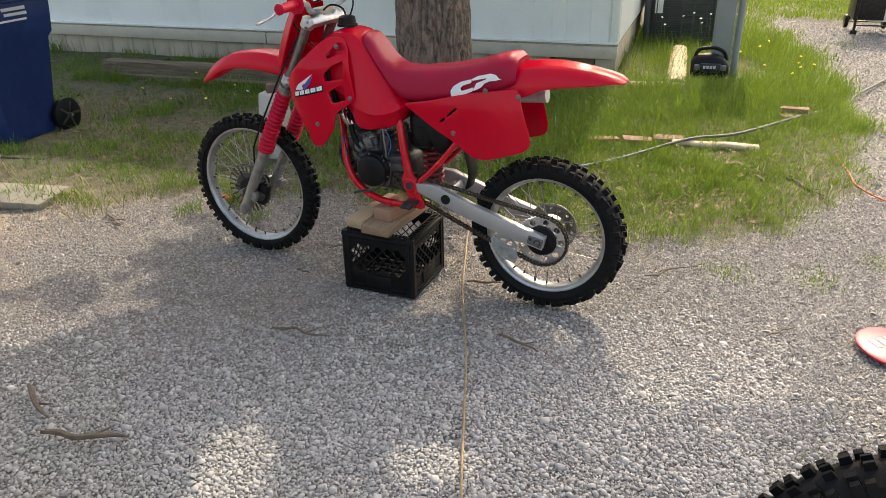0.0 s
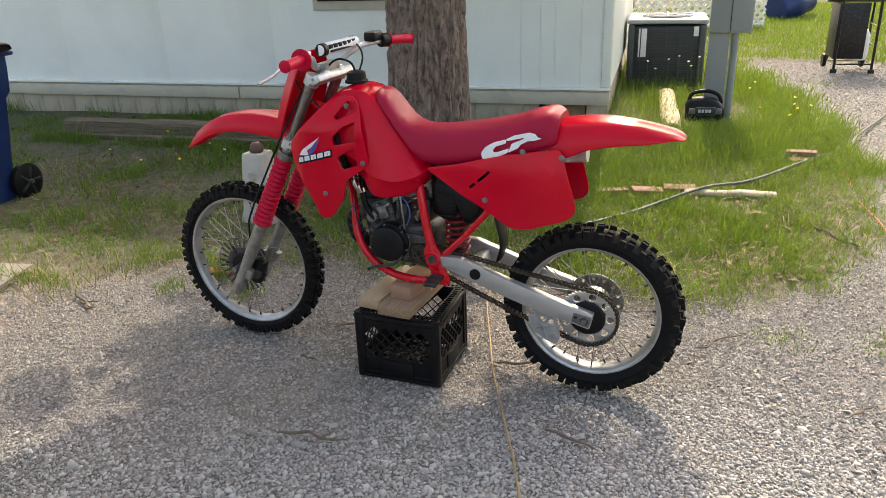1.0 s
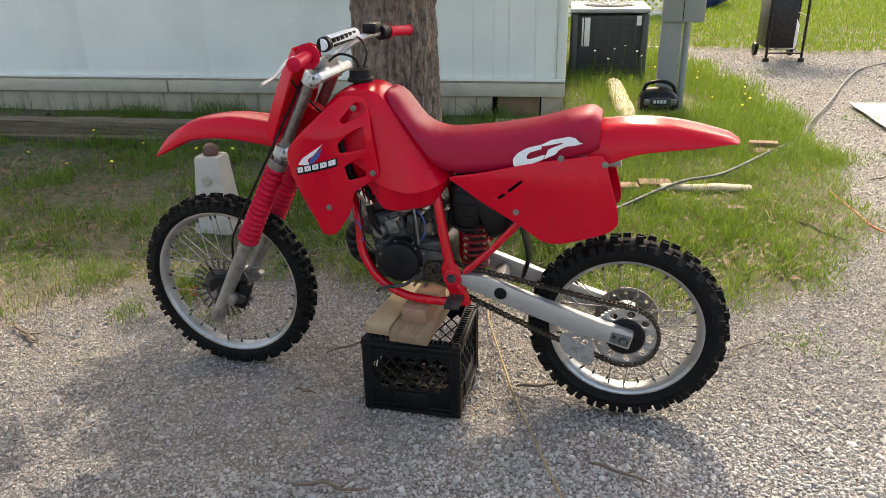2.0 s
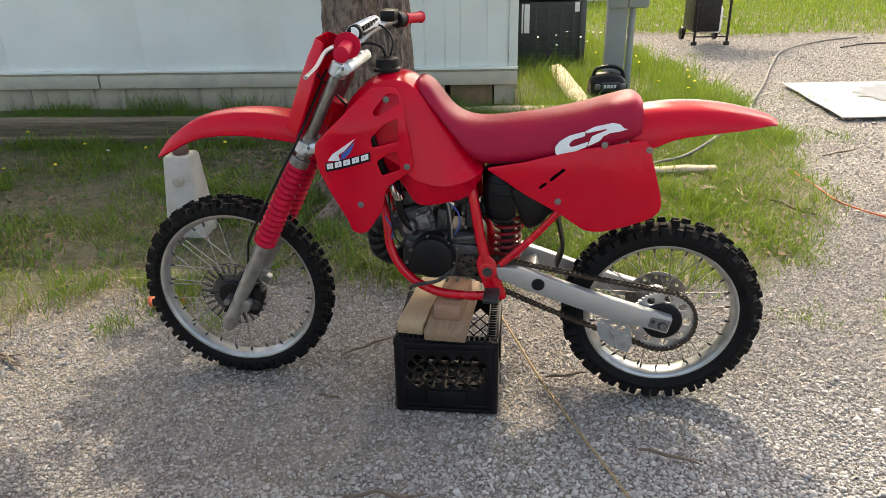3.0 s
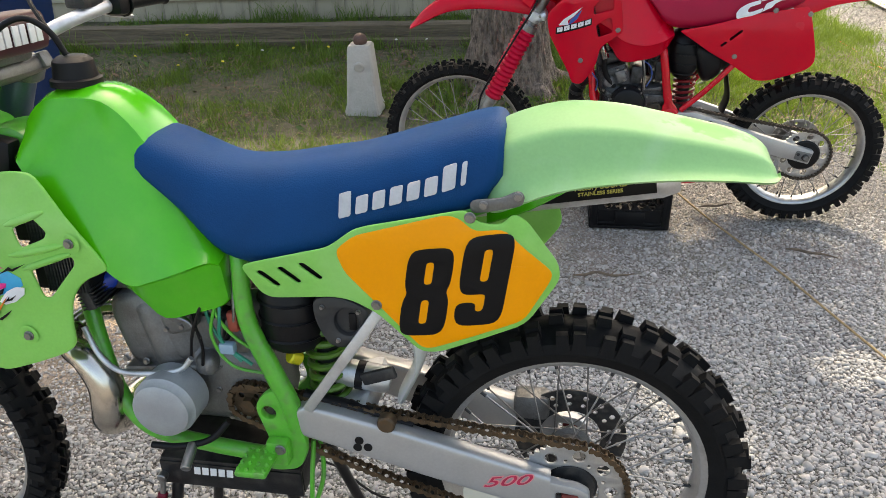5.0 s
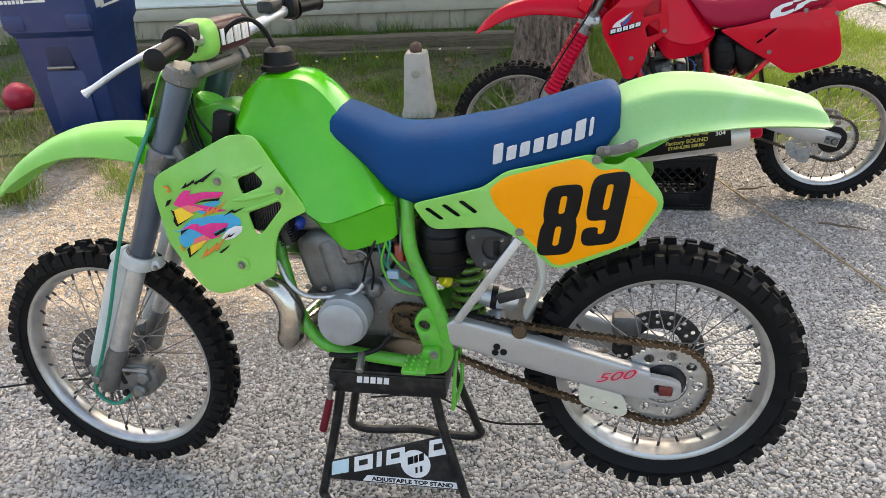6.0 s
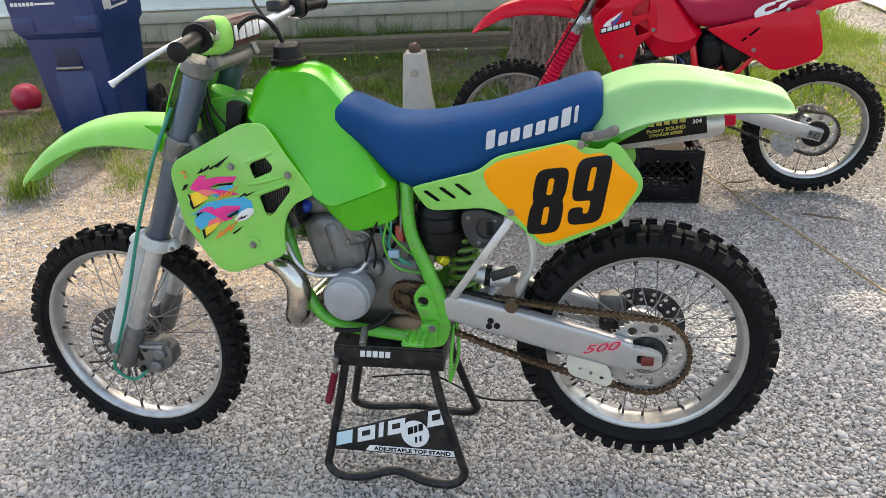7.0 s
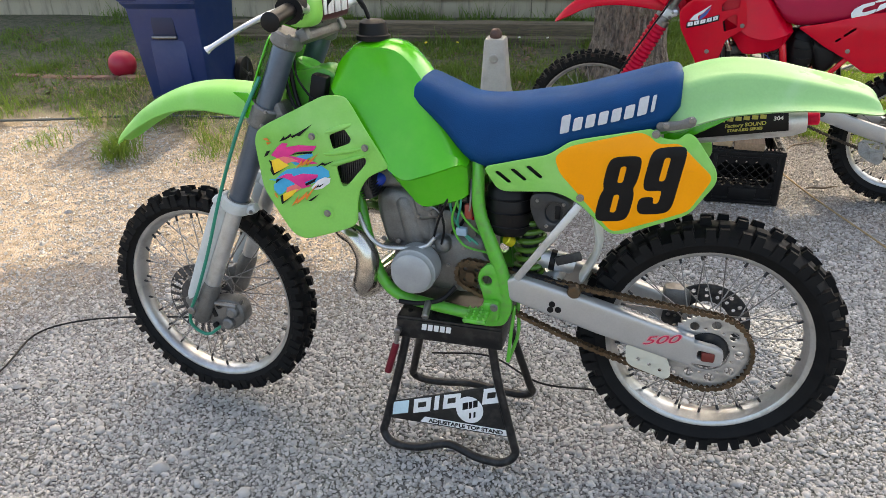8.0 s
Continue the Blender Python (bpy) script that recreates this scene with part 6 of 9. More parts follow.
    # shrouds
    so = [(1.186, 0.478), (1.176, 0.508), (1.15, 0.525), (0.985, 0.608), (0.938, 0.606), (0.925, 0.592), (0.825, 0.432), (0.835, 0.424), (0.878, 0.405), (0.902, 0.370), (0.910, 0.325), (0.908, 0.285), (0.922, 0.268), (1.05, 0.226), (1.085, 0.236), (1.172, 0.352)]
    hs = [[(0.971, 0.511), (0.935, 0.528), (0.917, 0.503), (0.922, 0.491), (0.964, 0.475)], [(0.957, 0.431), (0.885, 0.455), (0.883, 0.440), (0.934, 0.378), (0.946, 0.378)]]
    bend = lambda x, z: 0.030 * smooth(0.84, 1.0, x) - 0.02 * smooth(0.50, 0.61, z) - 0.012 * smooth(1.10, 1.19, x) + 0.006 * smooth(0.36, 0.25, z)
    sh = flat(so, 0.140, 0.007, hs, 0.0028, 0.03, bend, rad=0.02)
    for mir in (0, 1):
        o = P("radiator_shroud", mirror_y(sh) if mir else sh.copy(), LIME, "lime green radiator shroud with bright graphics")
        if not mir:
            bolts(o, 0.007, [(x, 0.140 + bend(x, z), z) for x, z in ((1.015, 0.507), (0.884, 0.480), (0.986, 0.305))])

            def decal(name, pts, m, lift):
                q = flat(pts, 0, 0.001, bev=0.0002, grid=0.03, rnd=0)
                for v in q.verts:
                    v.co.y += 0.1408 + lift + bend(v.co.x, v.co.z)
                part(name, q, m, o)
            decal("graphic", [(1.152, 0.380), (1.130, 0.384), (1.111, 0.402), (1.091, 0.415), (1.059, 0.422), (0.995, 0.432), (0.976, 0.419), (0.975, 0.404), (0.998, 0.393), (1.036, 0.377), (1.051, 0.384), (1.085, 0.371), (1.112, 0.347), (1.123, 0.341), (1.137, 0.353), (1.137, 0.369), (1.122, 0.379)], CYAN_INK, 0.0000)
            decal("graphic", [(1.084, 0.438), (1.056, 0.454), (1.018, 0.464), (1.016, 0.457), (1.047, 0.438), (1.066, 0.427)], CYAN_INK, 0.0000)
            decal("graphic", [(1.136, 0.448), (1.115, 0.472), (1.100, 0.484), (1.083, 0.484), (1.090, 0.474), (1.053, 0.482), (1.004, 0.483), (1.014, 0.470), (1.060, 0.464), (1.082, 0.452), (1.041, 0.447), (1.002, 0.438), (1.042, 0.432), (1.073, 0.438), (1.098, 0.429), (1.110, 0.440)], PINK_INK, 0.0008)
            decal("graphic", [(1.124, 0.388), (1.095, 0.403), (1.079, 0.404), (1.077, 0.397), (1.049, 0.407), (1.005, 0.408), (1.008, 0.400), (1.038, 0.387), (1.046, 0.382), (1.026, 0.376), (1.053, 0.366), (1.073, 0.378), (1.089, 0.387), (1.102, 0.391)], PINK_INK, 0.0008)
            decal("graphic", [(1.121, 0.442), (1.098, 0.449), (1.077, 0.447), (1.057, 0.440), (1.078, 0.436), (1.097, 0.427), (1.109, 0.433)], SALMON_INK, 0.0016)
            decal("graphic", [(1.096, 0.366), (1.071, 0.377), (1.054, 0.368), (1.070, 0.356), (1.086, 0.348), (1.101, 0.348)], SALMON_INK, 0.0016)
            decal("graphic", [(1.138, 0.434), (1.114, 0.443), (1.099, 0.434), (1.084, 0.427), (1.110, 0.412), (1.134, 0.399), (1.136, 0.419)], YELLOW_INK, 0.0024)
            decal("graphic", [(1.110, 0.346), (1.085, 0.358), (1.064, 0.365), (1.083, 0.344), (1.111, 0.322)], YELLOW_INK, 0.0024)
            decal("graphic", [(1.158, 0.441), (1.149, 0.457), (1.135, 0.462), (1.146, 0.447)], BLACK_INK, 0.0032)
            decal("graphic", [(1.144, 0.435), (1.135, 0.432), (1.134, 0.419), (1.130, 0.401), (1.093, 0.421), (1.134, 0.394), (1.142, 0.407), (1.138, 0.420)], BLACK_INK, 0.0032)
            decal("graphic", [(1.129, 0.373), (1.125, 0.385), (1.103, 0.392), (1.118, 0.382)], BLACK_INK, 0.0032)
            decal("graphic", [(1.118, 0.340), (1.109, 0.346), (1.109, 0.326), (1.079, 0.347), (1.114, 0.318)], BLACK_INK, 0.0032)
            decal("graphic", [(1.044, 0.380), (1.009, 0.400), (1.015, 0.389), (1.039, 0.376)], BLACK_INK, 0.0032)
            decal("graphic", [(1.082, 0.453), (1.055, 0.463), (1.014, 0.469), (1.018, 0.463), (1.055, 0.459)], BLACK_INK, 0.0032)
            decal("graphic", [(1.067, 0.418), (1.043, 0.448), (1.047, 0.435), (1.027, 0.451), (1.032, 0.439), (0.997, 0.466), (1.032, 0.430), (1.032, 0.438), (1.049, 0.426), (1.046, 0.433)], ORANGE_INK, 0.0040)
            decal("graphic", [(1.087, 0.315), (1.063, 0.349), (1.067, 0.334), (1.037, 0.362), (1.040, 0.350), (1.006, 0.385), (1.042, 0.337), (1.043, 0.346), (1.073, 0.321), (1.068, 0.330)], ORANGE_INK, 0.0040)
            decal("graphic", [(1.156, 0.490), (1.142, 0.494), (1.134, 0.486), (1.147, 0.487)], ORANGE_INK, 0.0040)
            decal("graphic", [(1.146, 0.482), (1.130, 0.483), (1.143, 0.475)], ORANGE_INK, 0.0040)
            decal("graphic", [(1.136, 0.348), (1.129, 0.346), (1.124, 0.333), (1.132, 0.337)], ORANGE_INK, 0.0040)
            decal("graphic", [(1.020, 0.379), (1.007, 0.393), (0.987, 0.403), (0.972, 0.401), (0.975, 0.388), (0.994, 0.373), (1.016, 0.366), (1.026, 0.371)], WHITE_INK, 0.0024)
            decal("graphic", [(1.105, 0.488), (1.090, 0.504), (1.089, 0.498), (1.070, 0.512), (1.069, 0.505), (1.050, 0.515), (1.012, 0.538), (1.048, 0.506), (1.056, 0.507), (1.067, 0.500), (1.071, 0.504), (1.086, 0.495)], BLACK_INK, 0.0048)
            decal("graphic", [(1.011, 0.427), (0.989, 0.443), (0.983, 0.439), (0.957, 0.449), (0.983, 0.434), (0.991, 0.436)], BLACK_INK, 0.0048)
            decal("graphic", [(1.037, 0.336), (1.005, 0.357), (1.014, 0.347), (1.029, 0.335)], BLACK_INK, 0.0048)
            decal("graphic", [(1.018, 0.369), (1.003, 0.384), (1.005, 0.378), (0.988, 0.388), (0.999, 0.377), (1.010, 0.374)], BLACK_INK, 0.0048)
            for a, b in (((0.981, 0.517), (0.917, 0.538)), ((0.986, 0.462), (0.893, 0.477)), ((0.968, 0.436), (0.886, 0.461))):
                m = [Vector((a[0] + (b[0] - a[0]) * k / 5, 0, a[1] + (b[1] - a[1]) * k / 5)) for k in range(6)]
                part("rib", tube([(q.x, 0.1385 + bend(q.x, q.z), q.z) for q in m], [0.003, 0.0065, 0.007, 0.007, 0.0065, 0.003], 10, 3), LIME, o)
            for x, z in ((1.017, 0.507), (0.883, 0.480), (0.987, 0.306)):
                part("bolt_cup", lathe([(0.009, 0.0), (0.014, 0.0015), (0.019, 0.0)], (x, 0.1405 + bend(x, z), z), "Y", 20), LIME, o)
    P("radiator", radiator((0.925, 0.078, 0.455), (0.04, 0.09, 0.25), 18), DARK_ENGINE)
    P("radiator", radiator((0.925, -0.078, 0.455), (0.04, 0.09, 0.25), 18), DARK_ENGINE)
    cf = box((0.957, 0.088, 0.502), (0.10, 0.056, 0.070), 0.003)
    box((0.935, 0.088, 0.418), (0.108, 0.056, 0.092), 0.003, cf)
    core = P("radiator_core", cf, BLACK, "dark finned radiator core")
    for n, x0, z, h in ((10, 0.918, 0.502, 0.062), (13, 0.886, 0.418, 0.088)):
        fin = finish("fin", box((0, 0, 0), (0.0022, 0.012, h), 0), ENGINE_MID)
        for k in range(n):
            part("fin", fin, None, core, loc=(x0 + 0.006 * k, 0.122, z))
    # side panels with the number
    so = [(0.582, 0.447), (0.57, 0.455), (0.425, 0.493), (0.382, 0.526), (0.36, 0.534), (0.195, 0.572), (0.178, 0.552), (0.14, 0.548), (0.122, 0.568), (0.10, 0.556), (0.048, 0.482), (0.044, 0.452), (0.094, 0.378), (0.24, 0.314), (0.272, 0.312), (0.345, 0.378), (0.385, 0.397), (0.415, 0.402), (0.53, 0.392), (0.55, 0.40)]
    slots = [[(0.556, 0.440), (0.546, 0.444), (0.512, 0.418), (0.520, 0.414)], [(0.518, 0.449), (0.508, 0.453), (0.474, 0.427), (0.482, 0.423)], [(0.480, 0.459), (0.470, 0.463), (0.436, 0.437), (0.444, 0.432)]]
    bend = lambda x, z: 0.012 * math.exp(-((x - 0.2) / 0.16) ** 2) - 0.016 * smooth(0.12, 0.03, x) - 0.008 * smooth(0.5, 0.58, z)
    pn = flat(so, 0.132, 0.006, slots, 0.0025, 0.04, bend, rad=0.016)
    for mir in (0, 1):
        o = P("side_panel", mirror_y(pn) if mir else pn.copy(), LIME, "lime side panel with orange number plate")
        if not mir:
            on = lambda q, lift: [setattr(v.co, "y", v.co.y + 0.1325 + lift + bend(v.co.x, v.co.z)) for v in q.verts]
            q = flat([(0.412, 0.490), (0.378, 0.518), (0.228, 0.562), (0.205, 0.558), (0.182, 0.538), (0.134, 0.543), (0.058, 0.470), (0.058, 0.455), (0.098, 0.386), (0.252, 0.322), (0.27, 0.322), (0.335, 0.388), (0.398, 0.452)], 0, 0.0012, bev=0.0003, grid=0.04, rad=0.014)
            on(q, 0.0006)
            part("number_backing", q, ORANGE, o, "orange number backing")
            def digit(ch, xc, zc, loops):
                """A slanted heavy figure from its outline and openings, in widths and heights of the figure."""
                put = lambda pts: [(xc - 0.0395 * u - 0.012 * v, zc - 0.002 + 0.0805 * v + 0.0055 * u) for u, v in pts]
                b = flat(put(loops[0]), 0, 0.001, [put(q) for q in loops[1:]], 0.0002, 0.04, rad=0.019)
                on(b, 0.0016)
                part("number", b, BLACK_INK, o, "black race number " + ch)
            slot = lambda v0, v1: [(-0.17, v0), (0.17, v0), (0.17, v1), (-0.17, v1)]
            digit("8", 0.259, 0.428, [[(-0.75, -1), (0.75, -1), (1, -0.8), (1, -0.2), (0.82, 0.02), (0.97, 0.2), (0.97, 0.8), (0.72, 1), (-0.72, 1), (-0.97, 0.8), (-0.97, 0.2), (-0.82, 0.02), (-1, -0.2), (-1, -0.8)], slot(-0.72, -0.16), slot(0.2, 0.70)])
            digit("9", 0.165, 0.456, [[(-0.75, -1), (0.75, -1), (1, -0.8), (1, 0.8), (0.75, 1), (-0.75, 1), (-1, 0.8), (-1, -0.05), (-0.78, -0.28), (0.1, -0.28), (0.17, -0.34), (0.17, -0.68), (-0.17, -0.68), (-0.17, -0.46), (-1, -0.46), (-1, -0.8)], slot(0.0, 0.70)])
            # Black plate added behind the slots so they look dark inside.
            part("slot_backing", box((0.497, 0.118, 0.436), (0.13, 0.006, 0.044), 0.002, rot=Matrix.Rotation(radians(14), 4, "Y")), BLACK, o)
            bolts(o, 0.007, [(x, 0.132 + bend(x, z), z) for x, z in ((0.345, 0.395), (0.188, 0.560))])
    bk = flat([(0.190, 0.584), (0.14, 0.590), (0.114, 0.604), (0.104, 0.594), (0.108, 0.578), (0.15, 0.568), (0.188, 0.562)], 0.128, 0.006, bev=0.002, rad=0.01)
    o = P("fender_bracket", bk, CAST, "alloy fender bracket")
    bolts(o, 0.0055, [(0.168, 0.128, 0.578), (0.115, 0.128, 0.594)])
    P("inner_fender", fender([(0.17, 0.60, 0.52, 0.06), (0.10, 0.63, 0.55, 0.065), (0.03, 0.645, 0.59, 0.06)]), GREEN)
    # frame
    fr = lambda pts, r: tube(pts, r, 12)
    for s in (1, -1):
        P("cradle_tube", fr([(1.02, 0.0, 0.52), (0.965, s * 0.03, 0.38), (0.925, s * 0.07, 0.24), (0.885, s * 0.095, 0.13), (0.83, s * 0.1, 0.06), (0.72, s * 0.1, 0.036), (0.59, s * 0.1, 0.022)], 0.016), GREEN_PAINT, "green painted steel frame tube")
        P("seat_tube", tube([(0.615, s * 0.06, 0.50), (0.606, s * 0.085, 0.43), (0.598, s * 0.1, 0.325), (0.558, s * 0.105, 0.22), (0.528, s * 0.105, 0.13), (0.535, s * 0.1, 0.05)], [0.015, 0.016, 0.017, 0.0185, 0.020, 0.015], 14), GREEN_PAINT)
        P("pivot_plate", flat([(0.60, 0.15), (0.575, 0.185), (0.545, 0.19), (0.515, 0.15), (0.50, 0.06), (0.52, 0.01), (0.575, 0.0), (0.625, 0.02), (0.60, 0.045), (0.575, 0.07)], s * 0.112 + 0.009, 0.018, [[(0.572 + 0.014 * math.cos(b), 0.138 + 0.014 * math.sin(b)) for b in (k * math.pi / 6 for k in range(12))]], 0.005, rad=0.018), GREEN_PAINT)
        P("subframe_strut", box((0.42, s * 0.122, 0.263), (0.262, 0.008, 0.020), 0.003, rot=Matrix.Rotation(radians(56), 4, "Y")), ALLOY, "flat alloy subframe strut")
        P("subframe_rail", fr([(0.62, s * 0.08, 0.48), (0.40, s * 0.095, 0.49), (0.10, s * 0.09, 0.585)], 0.011), GREEN_PAINT)
    P("main_tube", fr([(1.03, 0, 0.60), (0.86, 0, 0.52), (0.63, 0, 0.47)], 0.028), GREEN_PAINT)
    P("head_tube", cyl((1.085, 0, 0.66), (1.16, 0, 0.49), 0.036, 18, bev=0.004), GREEN_PAINT)
    P("head_gusset", flat([(1.13, 0.64), (1.02, 0.66), (0.96, 0.60), (1.0, 0.50), (1.12, 0.45), (1.16, 0.50)], 0.045, 0.09, bev=0.01, rad=0.03), GREEN_PAINT)
    P("ignition_box", box((1.035, 0.065, 0.60), (0.045, 0.035, 0.085), 0.008, rot=Matrix.Rotation(radians(-12), 4, "Y")), BLACK)
    P("clutch_cable", tube([(1.03, 0.20, 0.82), (1.10, 0.12, 0.78), (1.13, 0.07, 0.66), (1.09, 0.085, 0.545), (0.98, 0.08, 0.50)], 0.0045, 8), BLACK)
    P("kill_switch_wire", tube([(1.0, 0.19, 0.81), (1.07, 0.10, 0.74), (1.09, 0.08, 0.64), (1.03, 0.085, 0.56)], 0.003, 8), BLACK)
    P("wiring", tube([(1.12, 0.06, 0.70), (1.10, 0.07, 0.58), (1.06, 0.08, 0.52), (0.99, 0.09, 0.515)], 0.006, 8), BLACK)
    # engine
    P("crankcase", box((0.71, 0.0, 0.155), (0.28, 0.15, 0.18), 0.035, seg=3), CAST, "grey cast two-stroke crankcase")
    cc = P("ignition_cover", lathe([(0.0, 0.168), (0.046, 0.168), (0.055, 0.163), (0.058, 0.150), (0.062, 0.146), (0.062, 0.09)], (0.765, 0, 0.152), "Y", 40), COVER, "painted grey round ignition cover")
    part("cover_lug", box((0.70, 0.075, 0.212), (0.044, 0.05, 0.046), 0.018, seg=3), CAST, cc)
    case = flat([(0.700, 0.225), (0.655, 0.222), (0.590, 0.195), (0.572, 0.150), (0.578, 0.095), (0.62, 0.07), (0.69, 0.075)], 0.074, 0.03, bev=0.008, rad=0.03)
    o = P("sprocket_case", case, CAST)
    bolts(o, 0.0045, [(0.68, 0.074, 0.205), (0.668, 0.074, 0.088), (0.688, 0.074, 0.15), (0.645, 0.074, 0.205)])
    lean = Matrix.Rotation(radians(16), 4, "Y")
    up16 = Vector((math.sin(radians(16)), 0, math.cos(radians(16))))
    cy = P("cylinder", flat([(0.868, 0.205), (0.892, 0.300), (0.886, 0.338), (0.835, 0.360), (0.768, 0.345), (0.738, 0.275), (0.722, 0.212), (0.760, 0.192), (0.850, 0.186)], 0.078, 0.156, bev=0.022, rad=0.03), CAST, "cast aluminium water-cooled cylinder", 50)
    for x, z, r, h in ((0.850, 0.272, 0.034, 0.13), (0.797, 0.268, 0.042, 0.15), (0.752, 0.255, 0.030, 0.11)):
        c = Vector((x, 0.045, z))
        part("water_jacket", tube([c - up16 * h / 2, c - up16 * (h / 2 - 0.012), c + up16 * (h / 2 - 0.02), c + up16 * h / 2], [r * 0.7, r, r * 0.92, r * 0.45], 18, 3), CAST, cy)
    part("base_flange", box((0.790, 0.0, 0.196), (0.165, 0.176, 0.014), 0.005, rot=Matrix.Rotation(radians(6), 4, "Y")), CAST, cy)
    bolts(cy, 0.0055, [(x, 0.083, 0.205 - 0.1 * (0.79 - x)) for x in (0.865, 0.825, 0.735)])
    P("cylinder_head", flat([(0.905, 0.345), (0.900, 0.385), (0.862, 0.418), (0.805, 0.412), (0.772, 0.385), (0.775, 0.350), (0.835, 0.352)], 0.066, 0.132, bev=0.014, rad=0.025), CAST, "cast cylinder head with studs", 50)
    for x, z in ((0.885, 0.400), (0.845, 0.418), (0.800, 0.408)):
        P("head_nut", cyl(Vector((x, 0.045, z)), Vector((x, 0.045, z)) + up16 * 0.016, 0.008, 6), STEEL)
    pv = box((0.745, 0.072, 0.318), (0.060, 0.05, 0.075), 0.012, rot=lean, seg=3)
    cyl((0.735, 0.092, 0.330), (0.735, 0.106, 0.330), 0.021, 18, pv, bev=0.003)
    P("power_valve_cover", pv, CAST)
    for x, z in ((0.722, 0.352), (0.752, 0.350), (0.730, 0.300), (0.762, 0.292)):
        P("cover_screw", cyl((x, 0.094, z), (x, 0.102, z), 0.0045, 8), STEEL)
    P("valve_lever", tube([(0.735, 0.108, 0.330), (0.705, 0.110, 0.318), (0.690, 0.108, 0.285)], [0.007, 0.005, 0.004], 8, 3, flat=0.6), STEEL)
    P("reed_block", box((0.700, 0.0, 0.262), (0.060, 0.125, 0.085), 0.010, rot=Matrix.Rotation(radians(-8), 4, "Y")), CAST)
    P("manifold", cyl((0.690, 0.02, 0.285), (0.655, 0.02, 0.290), 0.034, 18, bev=0.004), BLACK)
    for k, (m, pts) in enumerate(((BLACK, [(0.690, 0.105, 0.40), (0.700, 0.112, 0.34), (0.690, 0.108, 0.27), (0.700, 0.10, 0.22)]), (GREEN_PAINT, [(0.645, 0.06, 0.42), (0.652, 0.105, 0.36), (0.668, 0.108, 0.29), (0.640, 0.10, 0.225), (0.575, 0.09, 0.205)]),
                                  (GREEN_CABLE, [(0.655, 0.07, 0.40), (0.645, 0.11, 0.34), (0.655, 0.10, 0.28), (0.620, 0.10, 0.235)]), (BLACK, [(0.72, 0.10, 0.24), (0.70, 0.116, 0.30), (0.672, 0.11, 0.37), (0.660, 0.08, 0.42)]), (STEEL, [(0.625, 0.08, 0.40), (0.622, 0.10, 0.34), (0.630, 0.095, 0.30)]))):
        P("cable", tube(pts, 0.0032, 8), m)
    P("connector", box((0.645, 0.098, 0.262), (0.030, 0.018, 0.022), 0.004), mat("pale blue connector", (0.25, 0.36, 0.45), 0.45), "pale blue wire connector")
    P("connector", box((0.628, 0.094, 0.318), (0.020, 0.016, 0.040), 0.004), mat("rust-red connector", (0.30, 0.05, 0.03), 0.5), "rust-red wire connector")
    P("carb_top", cyl((0.648, 0.03, 0.325), (0.654, 0.03, 0.372), 0.026, 18, bev=0.004), CAST)
    P("coolant_hose", tube([(0.935, 0.05, 0.36), (0.91, 0.07, 0.355), (0.885, 0.065, 0.37), (0.86, 0.04, 0.385)], [0.016, 0.019, 0.019, 0.015], 14), mat("blue silicone hose", (0.01, 0.05, 0.42), 0.35, var=0.15), "blue silicone coolant hose")
    P("coolant_pipe", tube([(0.93, 0.10, 0.285), (0.90, 0.115, 0.235), (0.86, 0.12, 0.205), (0.80, 0.12, 0.205), (0.74, 0.115, 0.215), (0.715, 0.11, 0.24)], 0.0055, 10), ALLOY)
    P("coil_bracket", box((0.70, 0.06, 0.345), (0.07, 0.03, 0.06), 0.008), CAST)
    P("carburettor", cyl((0.70, 0.0, 0.29), (0.59, 0.0, 0.30), 0.036, 18, bev=0.006), CAST)
    P("float_bowl", box((0.64, 0.03, 0.26), (0.055, 0.07, 0.085), 0.014), CAST)
    P("reed_hose", tube([(0.69, 0.05, 0.23), (0.66, 0.08, 0.26), (0.63, 0.085, 0.32), (0.64, 0.07, 0.38)], 0.005, 8), BLACK)
    for k, (m, pts) in enumerate(((GREEN_CABLE, [(0.67, 0.09, 0.38), (0.675, 0.1, 0.33), (0.65, 0.1, 0.27), (0.60, 0.1, 0.23)]), (GREEN_PAINT, [(0.66, 0.08, 0.39), (0.655, 0.105, 0.34), (0.63, 0.1, 0.29), (0.59, 0.09, 0.25)]), (RED_PAINT, [(0.63, 0.06, 0.36), (0.625, 0.09, 0.33), (0.62, 0.08, 0.29)]))):
        P("wire", tube(pts, 0.0035, 8), m)
    P("drain_hose", tube([(0.50, 0.09, 0.06), (0.505, 0.105, -0.02), (0.51, 0.11, -0.10)], 0.005, 8), GREEN_PAINT)
    P("drain_hose", tube([(0.495, 0.07, 0.06), (0.49, 0.08, -0.03), (0.515, 0.085, -0.12)], 0.005, 8), GREEN_PAINT)
    ex = tube([(0.86, 0.0, 0.265), (0.95, -0.01, 0.265), (1.006, 0.020, 0.240), (0.990, 0.070, 0.222), (0.940, 0.098, 0.212), (0.910, 0.106, 0.165), (0.912, 0.104, 0.110), (0.928, 0.080, 0.062), (0.925, 0.0, 0.045), (0.88, -0.09, 0.06), (0.80, -0.15, 0.12), (0.62, -0.16, 0.32), (0.45, -0.14, 0.44)], [0.022, 0.023, 0.024, 0.026, 0.029, 0.032, 0.034, 0.036, 0.040, 0.047, 0.058, 0.055, 0.02], 22)
    P("exhaust_pipe", ex, CHROME, "polished expansion exhaust")
    P("front_sprocket", sprocket((0.622, 0, 0.134), 0.036, 0.088, 14, ((4, 0.6, 0.006),), 0.3), CHAIN, "rusty front sprocket")
